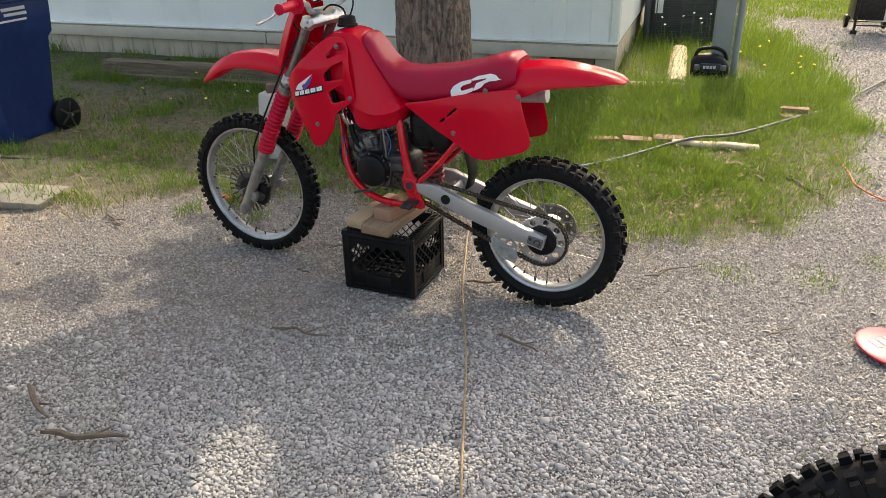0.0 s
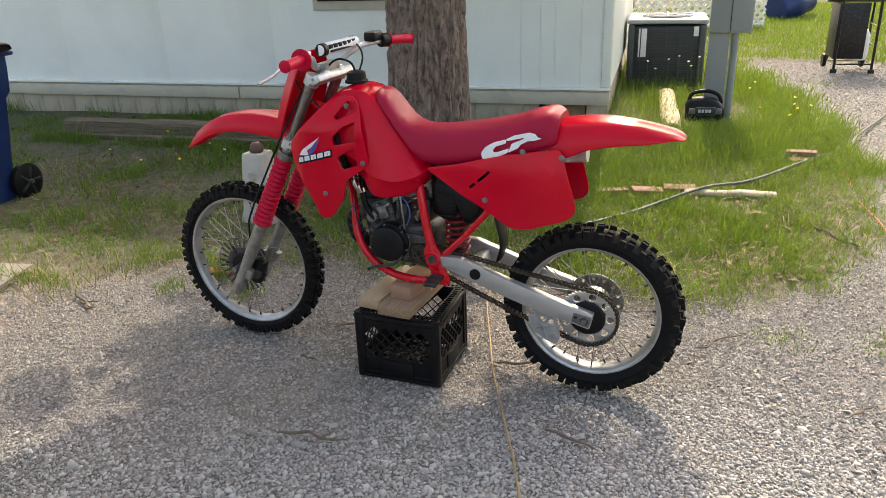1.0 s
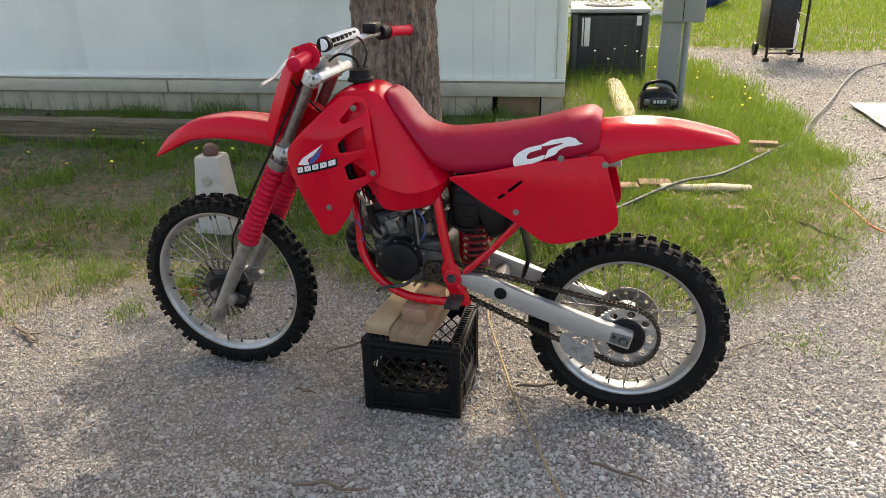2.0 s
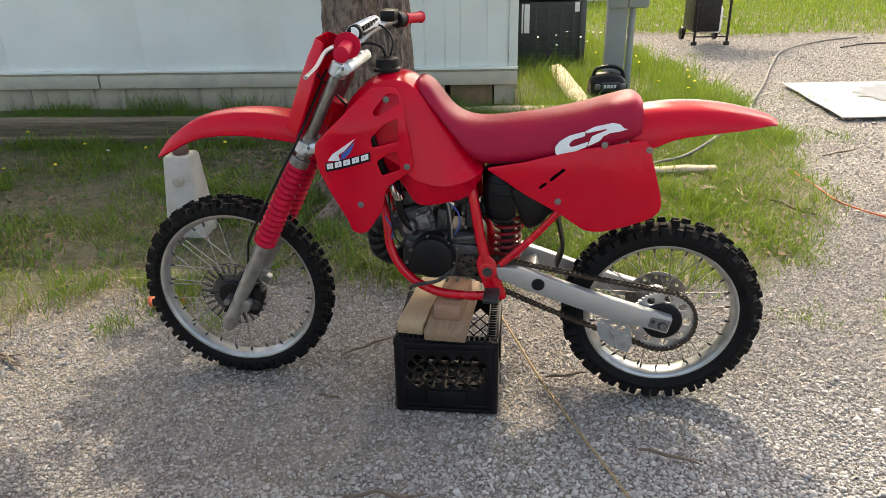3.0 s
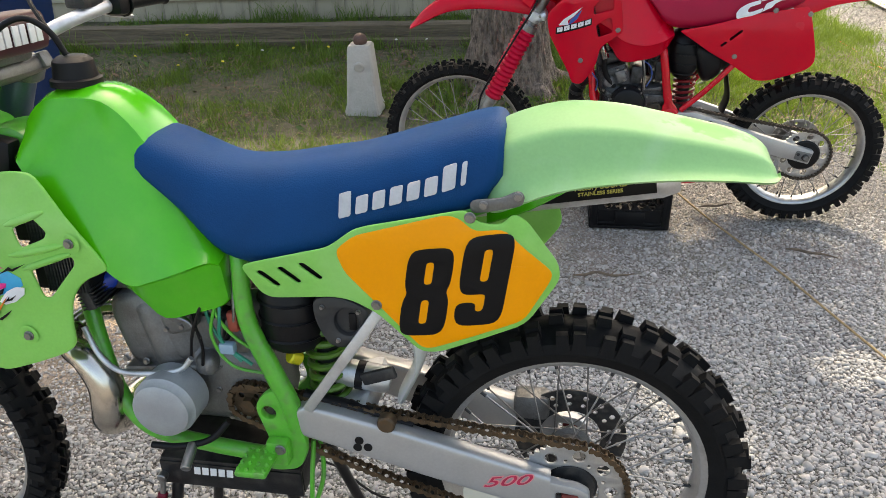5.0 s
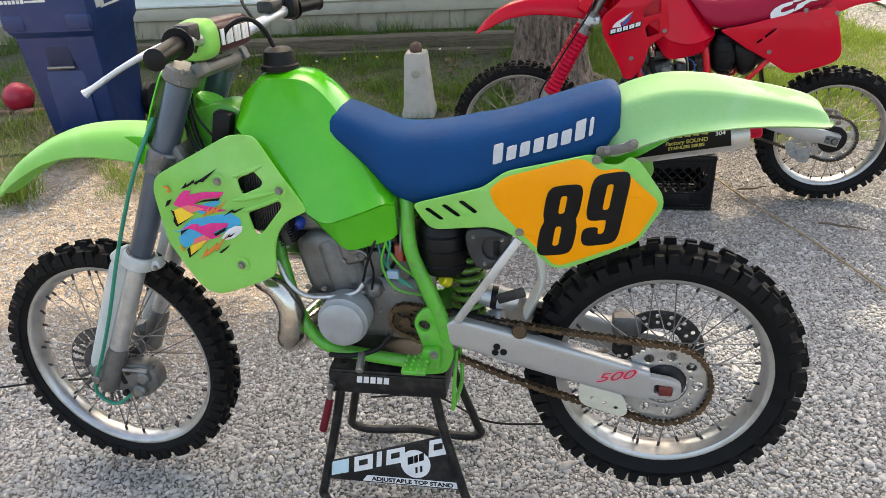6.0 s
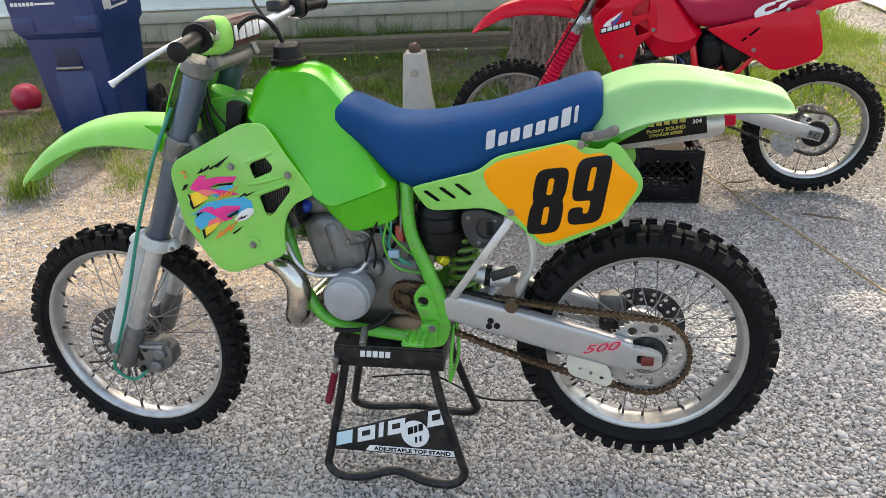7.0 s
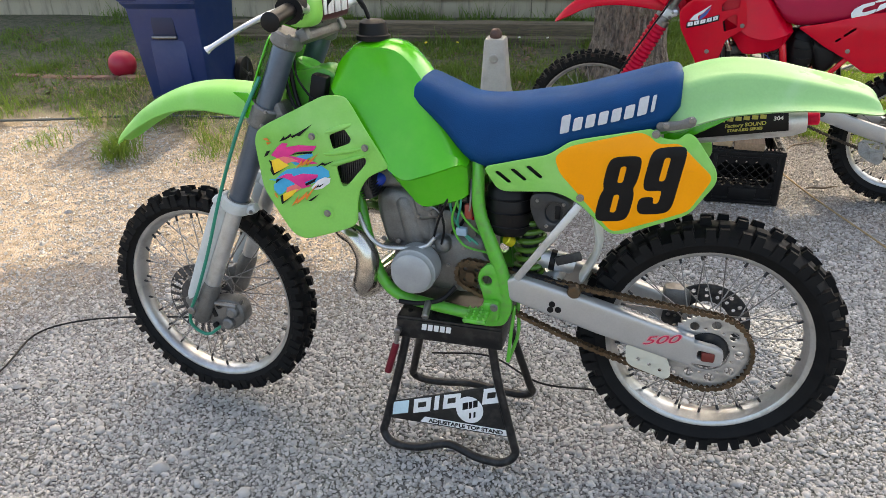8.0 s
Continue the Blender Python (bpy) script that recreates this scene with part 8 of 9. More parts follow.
# ---- stand under the green bike ----
def stand():
    f = Vector((-0.9134, 0.4071, 0))
    l = Vector((-f.y, f.x, 0))
    o = Vector((-1.284, 1.411, 0)) + f * 0.68
    m = Matrix(((f.x, l.x, 0, o.x), (f.y, l.y, 0, o.y), (0, 0, 1, 0), (0, 0, 0, 1)))
    t = thing("lift_stand", "black steel lift stand with printed panel under the green bike", "bike stand", m)
    Z = 0.447
    top = part("top_plate", box((0.0, -0.01, Z - 0.008), (0.302, 0.225, 0.014), 0.006), BLACK_STEEL, t, "black ribbed rubber top")
    for y in (0.102, -0.122):
        part("skirt", box((0.0, y, Z - 0.04), (0.302, 0.008, 0.062), 0.003), BLACK_STEEL, top)
    for x in (0.147, -0.147):
        part("skirt", box((x, -0.01, Z - 0.04), (0.008, 0.21, 0.062), 0.003), BLACK_STEEL, top)
    for x in (-0.11, -0.03, 0.05, 0.12):
        for y in (0.07, -0.09):
            part("rubber_stud", cyl((x, y, Z - 0.002), (x, y, Z + 0.003), 0.008, 10, bev=0.001), BLACK, top)
    for s in (1, -1):
        y0, y1 = s * 0.095 - 0.01, s * 0.145
        pts = [(0.125, y0, Z - 0.05), (0.15, y0 + (y1 - y0) * 0.35, 0.27), (0.192, y1 - s * 0.01, 0.09), (0.20, y1, 0.045), (0.165, y1 + s * 0.012, 0.017), (0.09, y1 + s * 0.012, 0.019), (0.0, y1, 0.040), (-0.09, y1 + s * 0.012, 0.019), (-0.165, y1 + s * 0.012, 0.017), (-0.20, y1, 0.045), (-0.19, y1 - s * 0.01, 0.09), (-0.14, y0 + (y1 - y0) * 0.35, 0.27), (-0.115, y0, Z - 0.05)]
        part("leg_frame", tube(pts, 0.0125, 14, 5), BLACK_STEEL, t, "bent black steel tube leg frame")
    # printed panel between the near legs
    lean = math.degrees(math.atan2(0.05, 0.2))
    yy = lambda z: 0.150 - (z - 0.04) * 0.175
    pn = flat([(0.178, 0.10), (0.170, 0.155), (-0.152, 0.262), (-0.180, 0.10)], 0, 0.005, bev=0.001, rad=0.006)
    sh = lambda q, lift: [setattr(v.co, "y", v.co.y + yy(v.co.z) + lift) for v in q.verts]
    sh(pn, 0)
    p = part("panel", pn, BLACK_STEEL, t, "black panel with white lettering")
    wb = flat([(0.085, 0.104), (0.072, 0.122), (-0.172, 0.122), (-0.174, 0.104)], 0, 0.001, bev=0.0002, rnd=0)
    sh(wb, 0.0012)
    part("label_strip", wb, WHITE_INK, p)
    tx = lettering("ADJUSTABLE TOP STAND", 0.0165, 0.0003, 0.0, 0.0006, 1.18)
    place(tx, -0.052, 0, 0.1128)
    sh(tx, 0.002)
    part("lettering", tx, BLACK_INK, p)
    # plain bars in place of the maker's mark
    bars = [(0.172, 0.112, 0.048, 0.042), (0.108, 0.128, 0.052, 0.046), (0.045, 0.149, 0.014, 0.046), (0.018, 0.157, 0.050, 0.046), (-0.098, 0.192, 0.05, 0.05)]
    for k, (x, z, w, hh) in enumerate(bars):
        q = flat([(x, z), (x - 0.004, z + hh), (x - w - 0.004, z + hh + w * 0.30), (x - w, z + w * 0.30)], 0, 0.001, [] if k == 0 else [[(x - w * 0.28, z + hh * 0.34 + w * 0.08), (x - w * 0.30, z + hh * 0.72 + w * 0.08), (x - w * 0.78, z + hh * 0.72 + w * 0.24), (x - w * 0.76, z + hh * 0.34 + w * 0.24)]] if w > 0.02 else [], 0.0002, rnd=0)
        sh(q, 0.0014)
        part("mark_bar", q, mat("pale blue print", (0.50, 0.66, 0.72), 0.45, var=0.1) if k == 0 else WHITE_INK, p)
    ds = flat([(-0.063 + 0.040 * math.cos(a), 0.170 + 0.042 * math.sin(a)) for a in (2 * math.pi * k / 28 for k in range(28))], 0, 0.001, bev=0.0002, rnd=0)
    sh(ds, 0.0028)
    part("round_mark", ds, WHITE_INK, p)
    for k, (x, z, w, hh) in enumerate(((-0.042, 0.166, 0.016, 0.022), (-0.060, 0.173, 0.010, 0.022), (-0.073, 0.179, 0.013, 0.022), (-0.062, 0.142, 0.006, 0.018), (-0.075, 0.147, 0.006, 0.018))):
        q = flat([(x, z), (x, z + hh), (x - w, z + hh + w * 0.4), (x - w, z + w * 0.4)], 0, 0.001, bev=0.0002, rnd=0)
        sh(q, 0.0036)
        part("mark_bar", q, BLACK_INK, p)
    for k in range(5):
        x = 0.078 - 0.0175 * k
        q = flat([(x, Z - 0.036), (x - 0.003, Z - 0.016), (x - 0.0165, Z - 0.016), (x - 0.0135, Z - 0.036)], 0.1072, 0.001, bev=0.0002, rnd=0)
        part("mark_bar", q, WHITE_INK, top)
    dm = part("damper", cyl((0.152, 0.118, 0.36), (0.176, 0.140, 0.27), 0.0105, 14, bev=0.003), mat("dark red anodised", (0.15, 0.006, 0.02), 0.35, 0.4), t, "dark red damper with steel eye")
    part("rod", cyl((0.146, 0.112, 0.40), (0.154, 0.12, 0.35), 0.006, 10), STEEL, dm)
    part("eye", cyl((0.146, 0.104, 0.402), (0.146, 0.122, 0.402), 0.010, 12, bev=0.002), STEEL, dm)


stand()


# ---- things before the trailer ----
def bollard():
    t = thing("concrete_bollard", "tapered pale concrete post with a brown ball on top", "post", pose(-1.125, 4.90, 0, 0, 0, -22))
    rings = []
    for z, w in ((-0.05, 0.108), (0.06, 0.106), (0.075, 0.101), (0.10, 0.094), (0.440, 0.069), (0.450, 0.062)):
        c = min(0.012, w * 0.2)
        rings.append([Vector((x, y, z)) for x, y in ((-w + c, -w), (w - c, -w), (w, -w + c), (w, w - c), (w - c, w), (-w + c, w), (-w, w - c), (-w, -w + c))])
    part("shaft", loft(rings), CONCRETE, t, "tapered square concrete shaft")
    part("ball", lathe([(0.0, -0.02), (0.034, -0.018), (0.041, 0.0), (0.042, 0.012), (0.034, 0.038), (0.018, 0.05), (0.0, 0.053)], (0, 0, 0.46), "Z", 24), mat("rusty brown ball", (0.10, 0.05, 0.035), 0.6, var=0.3, scale=30), t, "rusty brown ball finial")
    part("boss", cyl((0, -0.072, 0.33), (0, -0.094, 0.327), 0.030, 20, bev=0.006), CONCRETE, t)


bollard()


def old_timbers():
    m = wall_m @ pose(0, 0, 0)
    for k, (a, b, z, w, h, y, lab) in enumerate(((-4.85, -1.15, 0.115, 0.16, 0.125, -0.98, "grey weathered railway timber lying along the trailer"), (-4.7, -1.05, 0.01, 0.19, 0.12, -1.04, "dark weathered timber half sunk in grass by the trailer"))):
        bm = bmesh.new()
        rings = []
        n = 40
        for i in range(n + 1):
            x = a + (b - a) * i / n
            r = []
            for yy, zz in ((-1, -1), (-0.5, -1.02), (0, -1), (0.5, -1.02), (1, -1), (1.02, -0.5), (1, 0), (1.02, 0.5), (0.96, 0.96), (0.5, 1.02), (0, 1), (-0.5, 1.02), (-0.96, 0.96), (-1.02, 0.5), (-1, 0), (-1.02, -0.5)):
                q = Vector((x * 1.5, yy * 3, zz * 3))
                d = 0.010 * noise.noise(Vector((x * 0.8, yy * 2.2, zz * 2.2))) + 0.006 * noise.noise(q * 3)
                r.append(Vector((x, y + yy * (w / 2 + d), z + zz * (h / 2 + d))))
            rings.append(r)
        solo("railway_timber", loft(rings, bm), WOOD_OLD, lab, "timber", m, "old timbers by the trailer", angle=60)


old_timbers()


def timber(name, label, a, b, r, material, flatten=0.7, group=""):
    pts = [Vector(a).lerp(Vector(b), k / 6) + Vector((0, 0, 0.004 * math.sin(k * 2))) for k in range(7)]
    return solo(name, tube(pts, [r * 0.94] + [r] * 5 + [r * 0.9], 12, 2, flat=flatten), material, label, "timber", None, group)


PALE_LOG = mat("bleached timber", (0.46, 0.38, 0.27), 0.85, var=0.2, scale=9, fine=50, bump=0.4, dirt=(0.24, 0.19, 0.13), dirt_amount=0.6, dirt_scale=8)
timber("edging_log", "bleached landscape log edging the grass", (2.42, 8.1, 0.06), (1.97, 6.58, 0.06), 0.085, PALE_LOG)
timber("edging_board", "bleached board lying along the trailer end", (2.05, 6.52, 0.04), (0.9, 6.84, 0.04), 0.06, PALE_LOG)
timber("edging_board", "weathered board lying in the grass", (1.52, 5.0, 0.035), (2.06, 4.88, 0.03), 0.04, PALE_LOG, 0.6)


def bricks():
    """Loose clay bricks edging the turf, one by one."""
    meshes = []
    rng = random.Random(8)
    for k in range(4):
        bm = box((0, 0, 0), (0.20, 0.095, 0.06), 0.006)
        for v in bm.verts:
            v.co += Vector((noise.noise(v.co * 25 + Vector((k, 0, 0))), noise.noise(v.co * 25 + Vector((0, k, 9))), noise.noise(v.co * 25 + Vector((0, 4, k))))) * 0.004
        meshes.append(finish("brick", bm, BRICK))
    spots = [(1.08, 5.10, 0.02, 5), (1.30, 5.06, 0.025, -6), (1.51, 5.06, 0.03, -14), (2.62, 5.68, 0.05, -30), (2.58, 5.60, 0.02, 12)]
    for i in range(16):
        x = -4.75 + 0.225 * i
        spots.append((x + rng.uniform(-0.01, 0.01), 6.36 - 0.33 * (x + 4.6) * 0.9, (0.0 if x < -3.3 else -0.03) + rng.uniform(0, 0.015), -17 + rng.uniform(-5, 5)))
    for k, (x, y, z, a) in enumerate(spots):
        ob = new("brick", meshes[k % 4])
        ob.matrix_basis = pose(x, y, z, rng.uniform(-4, 4), rng.uniform(-3, 3), a)
        tagged(ob, "faded pinkish clay brick set in the grass", "brick", "bricks edging the turf")


bricks()


def bin_():
    m = pose(-3.32, 5.27, 0, 0, 0, -18)
    t = thing("wheeled_bin", "dark blue plastic wheeled refuse bin beside the trailer", "refuse bin", m)
    # front face at y = 0, looking to -y; wheels at the back
    rings = []
    for z, w, y0, y1 in ((z, w * 0.88, y0, y1) for z, w, y0, y1 in ((0.02, 0.255, 0.02, 0.44), (0.06, 0.265, 0.005, 0.46), (0.70, 0.295, -0.055, 0.56), (0.74, 0.318, -0.085, 0.585), (0.90, 0.330, -0.10, 0.60), (0.985, 0.330, -0.10, 0.605))):
        c = 0.045
        rings.append([Vector((x, y, z)) for x, y in ((-w + c, y0), (w - c, y0), (w - 0.012, y0 + 0.012), (w, y0 + c), (w, y1 - c), (w - c, y1), (-w + c, y1), (-w, y1 - c), (-w, y0 + c), (-w + 0.012, y0 + 0.012))])
    body = part("body", loft(rings), BIN_BLUE, t, "tapered blue bin body", angle=30)
    part("rim", box((0, 0.25, 0.985), (0.62, 0.74, 0.03), 0.012), BIN_BLUE, body)
    lid = part("lid", saddle([(-0.32, 1.035, 1.00, 0.30, 0.345), (-0.30, 1.06, 1.0, 0.34, 0.36), (0.0, 1.075, 1.0, 0.35, 0.37), (0.30, 1.06, 1.0, 0.34, 0.36), (0.32, 1.035, 1.0, 0.30, 0.345)], p=5), BLACK, t, "black hinged lid")
    lid.matrix_basis = Matrix.Translation((0, 0.25, 0))
    # moulded front: dark block as the shade of a hollow, with grab bar, side flutes
    part("recess", box((0.0, -0.036, 0.575), (0.17, 0.03, 0.16), 0.012), mat("shade-dark bin plastic", (0.003, 0.010, 0.05), 0.5), body)
    part("grab_bar", cyl((-0.09, -0.055, 0.515), (0.09, -0.055, 0.515), 0.012, 12, bev=0.002), STEEL, t, "metal grab bar")
    for s in (-1, 1):
        part("flute", box((s * 0.205, -0.075, 0.80), (0.15, 0.05, 0.10), 0.02), BIN_BLUE, body)
    part("panel_rib", box((0, -0.02, 0.30), (0.26, 0.03, 0.40), 0.02), BIN_BLUE, body)
    for k in range(6):
        part("letter_bar", box((-0.23 + 0.026 * k, -0.104, 0.925), (0.019, 0.003, 0.022), 0.0006), WHITE_INK, body)
    part("letter_bar", box((-0.02, -0.104, 0.925), (0.13, 0.003, 0.012), 0.0006), WHITE_INK, body)
    for k, (y, z, w, h) in enumerate(((0.06, 0.90, 0.10, 0.085), (0.24, 0.93, 0.20, 0.022), (0.25, 0.895, 0.19, 0.020), (0.20, 0.855, 0.27, 0.014))):
        part("letter_bar", box((0.2915, y, z), (0.004, w, h), 0.0006), SILVER_INK, body)
    for s in (-1, 1):
        w = lathe([(0.03, -0.03), (0.10, -0.03), (0.125, -0.02), (0.125, 0.02), (0.10, 0.03), (0.03, 0.03)], (0, 0, 0), "X", 28, closed=True)
        wh = part("wheel", w, BLACK, t, "black plastic wheel", (s * 0.27, 0.50, 0.125))
        sp = bmesh.new()
        for k in range(5):
            a = k * 2 * math.pi / 5
            box((s * 0.02, 0.055 * math.cos(a), 0.055 * math.sin(a)), (0.03, 0.02, 0.09), 0.004, sp, Matrix.Rotation(a - math.pi / 2, 4, "X"))
        part("hub_spokes", sp, DARK_ENGINE, wh)
    part("axle", cyl((-0.33, 0.50, 0.125), (0.33, 0.50, 0.125), 0.012, 10), STEEL, t)


bin_()

solo("ball", lathe([(0.0, 0.0)] + [(0.11 * math.sin(a), 0.11 - 0.11 * math.cos(a)) for a in (math.pi * k / 16 for k in range(1, 16))] + [(0.0, 0.22)], (0, 0, 0), "Z", 32), RED_BALL, "scuffed red plastic toy ball on the grass", "ball", pose(-3.94, 6.27, 0.0))

bm = box((0, 0, 0), (0.46, 0.30, 0.045), 0.008)
for v in bm.verts:
    v.co += Vector((noise.noise(v.co * 9), noise.noise(v.co * 9 + Vector((3, 0, 0))), 0)) * 0.02
solo("concrete_slab", bm, mat("old dirty slab", (0.215, 0.20, 0.17), 0.9, var=0.3, scale=8, fine=90, bump=0.5, bump_scale=60), "broken grey concrete slab lying at the grass edge", "slab", pose(-2.52, 4.20, 0.022, 0, 1.5, -6))


# ---- right side and distance ----
def condenser():
    m = pose(2.70, 9.07, -0.11, 0, 0, -18)
    t = thing("air_conditioner", "dark grey outdoor air conditioner unit with louvred sides", "air conditioner", m)
    W = 0.39
    part("base", box((0, 0, 0.03), (0.90, 0.90, 0.06), 0.01), CONCRETE, t)
    core = part("coil", box((0, 0, 0.42), (0.72, 0.72, 0.72), 0.05), AC_DARK, t, "dark coil core")
    for k in range(4):
        rot = Matrix.Rotation(k * math.pi / 2, 4, "Z")
        p = box((W - 0.02, W - 0.02, 0.42), (0.07, 0.07, 0.74), 0.02)
        bmesh.ops.transform(p, matrix=rot, verts=p.verts)
        part("corner_post", p, AC_DARK, t)
        for z in range(26):
            s = box((0, W - 0.004, 0.10 + z * 0.0255), (0.70, 0.012, 0.008), 0, seg=1)
            bmesh.ops.transform(s, matrix=rot, verts=s.verts)
            part("louvre", s, AC_DARK, t)
        for x in (-0.27, -0.135, 0.0, 0.135, 0.27):
            s = box((x, W + 0.004, 0.42), (0.012, 0.008, 0.70), 0.002)
            bmesh.ops.transform(s, matrix=rot, verts=s.verts)
            part("guard_wire", s, AC_DARK, t)
    top = part("top", box((0, 0, 0.82), (0.84, 0.84, 0.05), 0.024, seg=3), AC_LIGHT, t, "light grey top with round fan grille")
    # Black disc on the closed top stands in for the fan well's shade.
    part("fan_opening", lathe([(0.0, 0.849), (0.28, 0.849), (0.28, 0.852), (0.0, 0.852)], (0, 0, 0), "Z", 36), BLACK, top)
    gr = bmesh.new()
    for k in range(9):
        r = 0.06 + 0.026 * k
        lathe([(r - 0.003, 0.858), (r + 0.003, 0.858), (r + 0.003, 0.864), (r - 0.003, 0.864)], (0, 0, 0), "Z", 36, gr, True)
    for k in range(4):
        a = k * math.pi / 4
        box((0, 0, 0.866), (0.56, 0.012, 0.006), 0.001, gr, Matrix.Rotation(a, 4, "Z"))
    part("fan_grille", gr, AC_LIGHT, top)
    part("label_plate", box((-0.25, -W - 0.003, 0.60), (0.085, 0.006, 0.30), 0.002), WHITE_INK, t, "pale paper label")
    part("label_plate", box((0.30, -W - 0.012, 0.72), (0.05, 0.006, 0.10), 0.002), WHITE_INK, t)


condenser()


def meter_post():
    m = pose(2.52, 7.06, 0, 0, 0, -20)
    t = thing("meter_pedestal", "grey metal utility pedestal with a meter box", "utility post", m)
    part("column", box((-0.03, 0, 0.55), (0.17, 0.12, 1.3), 0.008), GREY_PAINT, t, "square grey metal column")
    part("meter_box", box((0.05, -0.045, 1.19), (0.34, 0.16, 0.82), 0.015), GREY_PAINT, t, "grey meter box")
    part("seam", box((0.045, -0.127, 1.19), (0.006, 0.006, 0.80), 0.001), BLACK, t)
    part("conduit", cyl((0.10, -0.02, -0.05), (0.10, -0.02, 0.85), 0.030, 16), GREY_PAINT, t)
    part("ground_wire", tube([(0.065, -0.075, 0.0), (0.062, -0.072, 0.4), (0.066, -0.07, 0.8)], 0.004, 6), GREY_PAINT, t)


meter_post()


def power_tool():
    t = thing("power_tool", "black and green yard power tool lying in grass", "power tool", pose(2.33, 6.85, 0.03, 0, 0, -14))
    part("housing", saddle([(-0.16, 0.17, 0.05, 0.05, 0.07), (-0.12, 0.22, 0.02, 0.08, 0.10), (0.0, 0.235, 0.01, 0.09, 0.11), (0.10, 0.215, 0.02, 0.08, 0.10), (0.16, 0.15, 0.05, 0.05, 0.06)], p=3.2), BLACK, t, "black moulded housing")
    part("handle", tube([(-0.13, 0, 0.20), (-0.10, 0, 0.265), (0.02, 0, 0.285), (0.11, 0, 0.25), (0.14, 0, 0.18)], 0.016, 12), BLACK, t)
    part("cover", box((0.0, -0.108, 0.13), (0.17, 0.02, 0.075), 0.01), DARK_ENGINE, t)
    for k in range(4):
        part("letter_bar", box((-0.05 + 0.028 * k, -0.12, 0.135), (0.021, 0.003, 0.026), 0.0005), SILVER_INK, t)
    for s in (-1, 1):
        part("lamp", box((s * 0.11, -0.098, 0.13), (0.05, 0.02, 0.05), 0.01), CAST, t)


power_tool()


def grill():
    m = pose(5.03, 9.36, 0, 0, 0, -18)
    t = thing("barbecue_grill", "black gas barbecue on a two-wheeled cart", "barbecue", m)
    for x, y in ((-0.20, -0.22), (0.20, -0.22)):
        part("leg", tube([(x, y, 0.0), (x, y, 0.42), (x, y + 0.02, 0.85)], 0.016, 8, 2), BLACK_STEEL, t)
        part("foot", box((x, y, 0.02), (0.07, 0.03, 0.05), 0.006), BLACK_STEEL, t)
    for x in (-0.20, 0.22):
        part("leg", tube([(x, 0.22, 0.10), (x, 0.2, 0.85)], 0.014, 8, 1), BLACK_STEEL, t)
        part("wheel", lathe([(0.02, -0.02), (0.075, -0.02), (0.082, 0.0), (0.075, 0.02), (0.02, 0.02)], (x - 0.03, 0.24, 0.082), "X", 22, closed=True), BLACK, t, "black cart wheel")
    part("axle", cyl((-0.26, 0.24, 0.082), (0.24, 0.24, 0.082), 0.008, 8), BLACK_STEEL, t)
    part("side_panel", box((-0.22, 0.0, 0.47), (0.02, 0.44, 0.62), 0.006), BLACK_STEEL, t, "dark grey side panel")
    part("front_panel", box((-0.06, -0.21, 0.47), (0.30, 0.02, 0.62), 0.006), BLACK_STEEL, t)
    for z in (0.09, 0.30, 0.52):
        part("rail", cyl((0.20, -0.22, z), (0.22, 0.22, z), 0.009, 8), BLACK_STEEL, t)
    part("rail", cyl((-0.2, -0.22, 0.10), (0.2, -0.22, 0.10), 0.009, 8), BLACK_STEEL, t)
    part("gas_bottle", lathe([(0.0, 0.12), (0.12, 0.12), (0.135, 0.16), (0.135, 0.40), (0.10, 0.47), (0.03, 0.49), (0.03, 0.54), (0.0, 0.54)], (0.06, 0.05, 0), "Z", 24), WHITE_INK, t, "white gas bottle")
    part("firebox", saddle([(-0.34, 0.98, 0.82, 0.20, 0.17), (-0.30, 1.02, 0.78, 0.24, 0.20), (0.30, 1.02, 0.78, 0.24, 0.20), (0.34, 0.98, 0.82, 0.20, 0.17)], p=4), BLACK_STEEL, t, "black firebox")
    part("lid", saddle([(-0.34, 1.16, 1.0, 0.10, 0.22), (-0.31, 1.22, 1.0, 0.14, 0.24), (0.31, 1.22, 1.0, 0.14, 0.24), (0.34, 1.16, 1.0, 0.10, 0.22)], p=3), BLACK_STEEL, t, "black domed lid")
    part("side_shelf", box((0.52, 0, 0.95), (0.34, 0.40, 0.03), 0.008), BLACK, t)


grill()


def lattice_panel(x, y, w, h, yaw):
    t = thing("lattice_fence", "white diagonal lattice fence panel on the far lawn", "fence", pose(x, y, 0, 0, 0, yaw), "lattice panels")
    part("frame", box((0, 0, 0.05), (w, 0.04, 0.06), 0.004), LATTICE, t)
    part("frame", box((0, 0, h), (w, 0.04, 0.06), 0.004), LATTICE, t)
    step = 0.14
    ms = {}
    for sgn in (1, -1):
        c = -w - h
        while c < w + h:
            pts = []
            for xx, zz in ((-w / 2, None), (w / 2, None), (None, 0.05), (None, h)):
                if xx is None:
                    xx = c + sgn * zz
                else:
                    zz = (xx - c) * sgn
                if -w / 2 - 1e-6 <= xx <= w / 2 + 1e-6 and 0.05 - 1e-6 <= zz <= h + 1e-6:
                    pts.append((xx, zz))
            if len(pts) >= 2:
                a, b = min(pts), max(pts)
                L = math.hypot(b[0] - a[0], b[1] - a[1])
                if L > 0.08:
                    bm = box(((a[0] + b[0]) / 2, 0.012 * sgn, (a[1] + b[1]) / 2), (L, 0.01, 0.045), 0, rot=Matrix.Rotation(-math.atan2(b[1] - a[1], b[0] - a[0]), 4, "Y"))
                    part("slat", bm, LATTICE, t)
            c += step


lattice_panel(5.3, 14.1, 1.6, 0.95, -10)
lattice_panel(3.6, 14.4, 1.7, 0.95, -10)

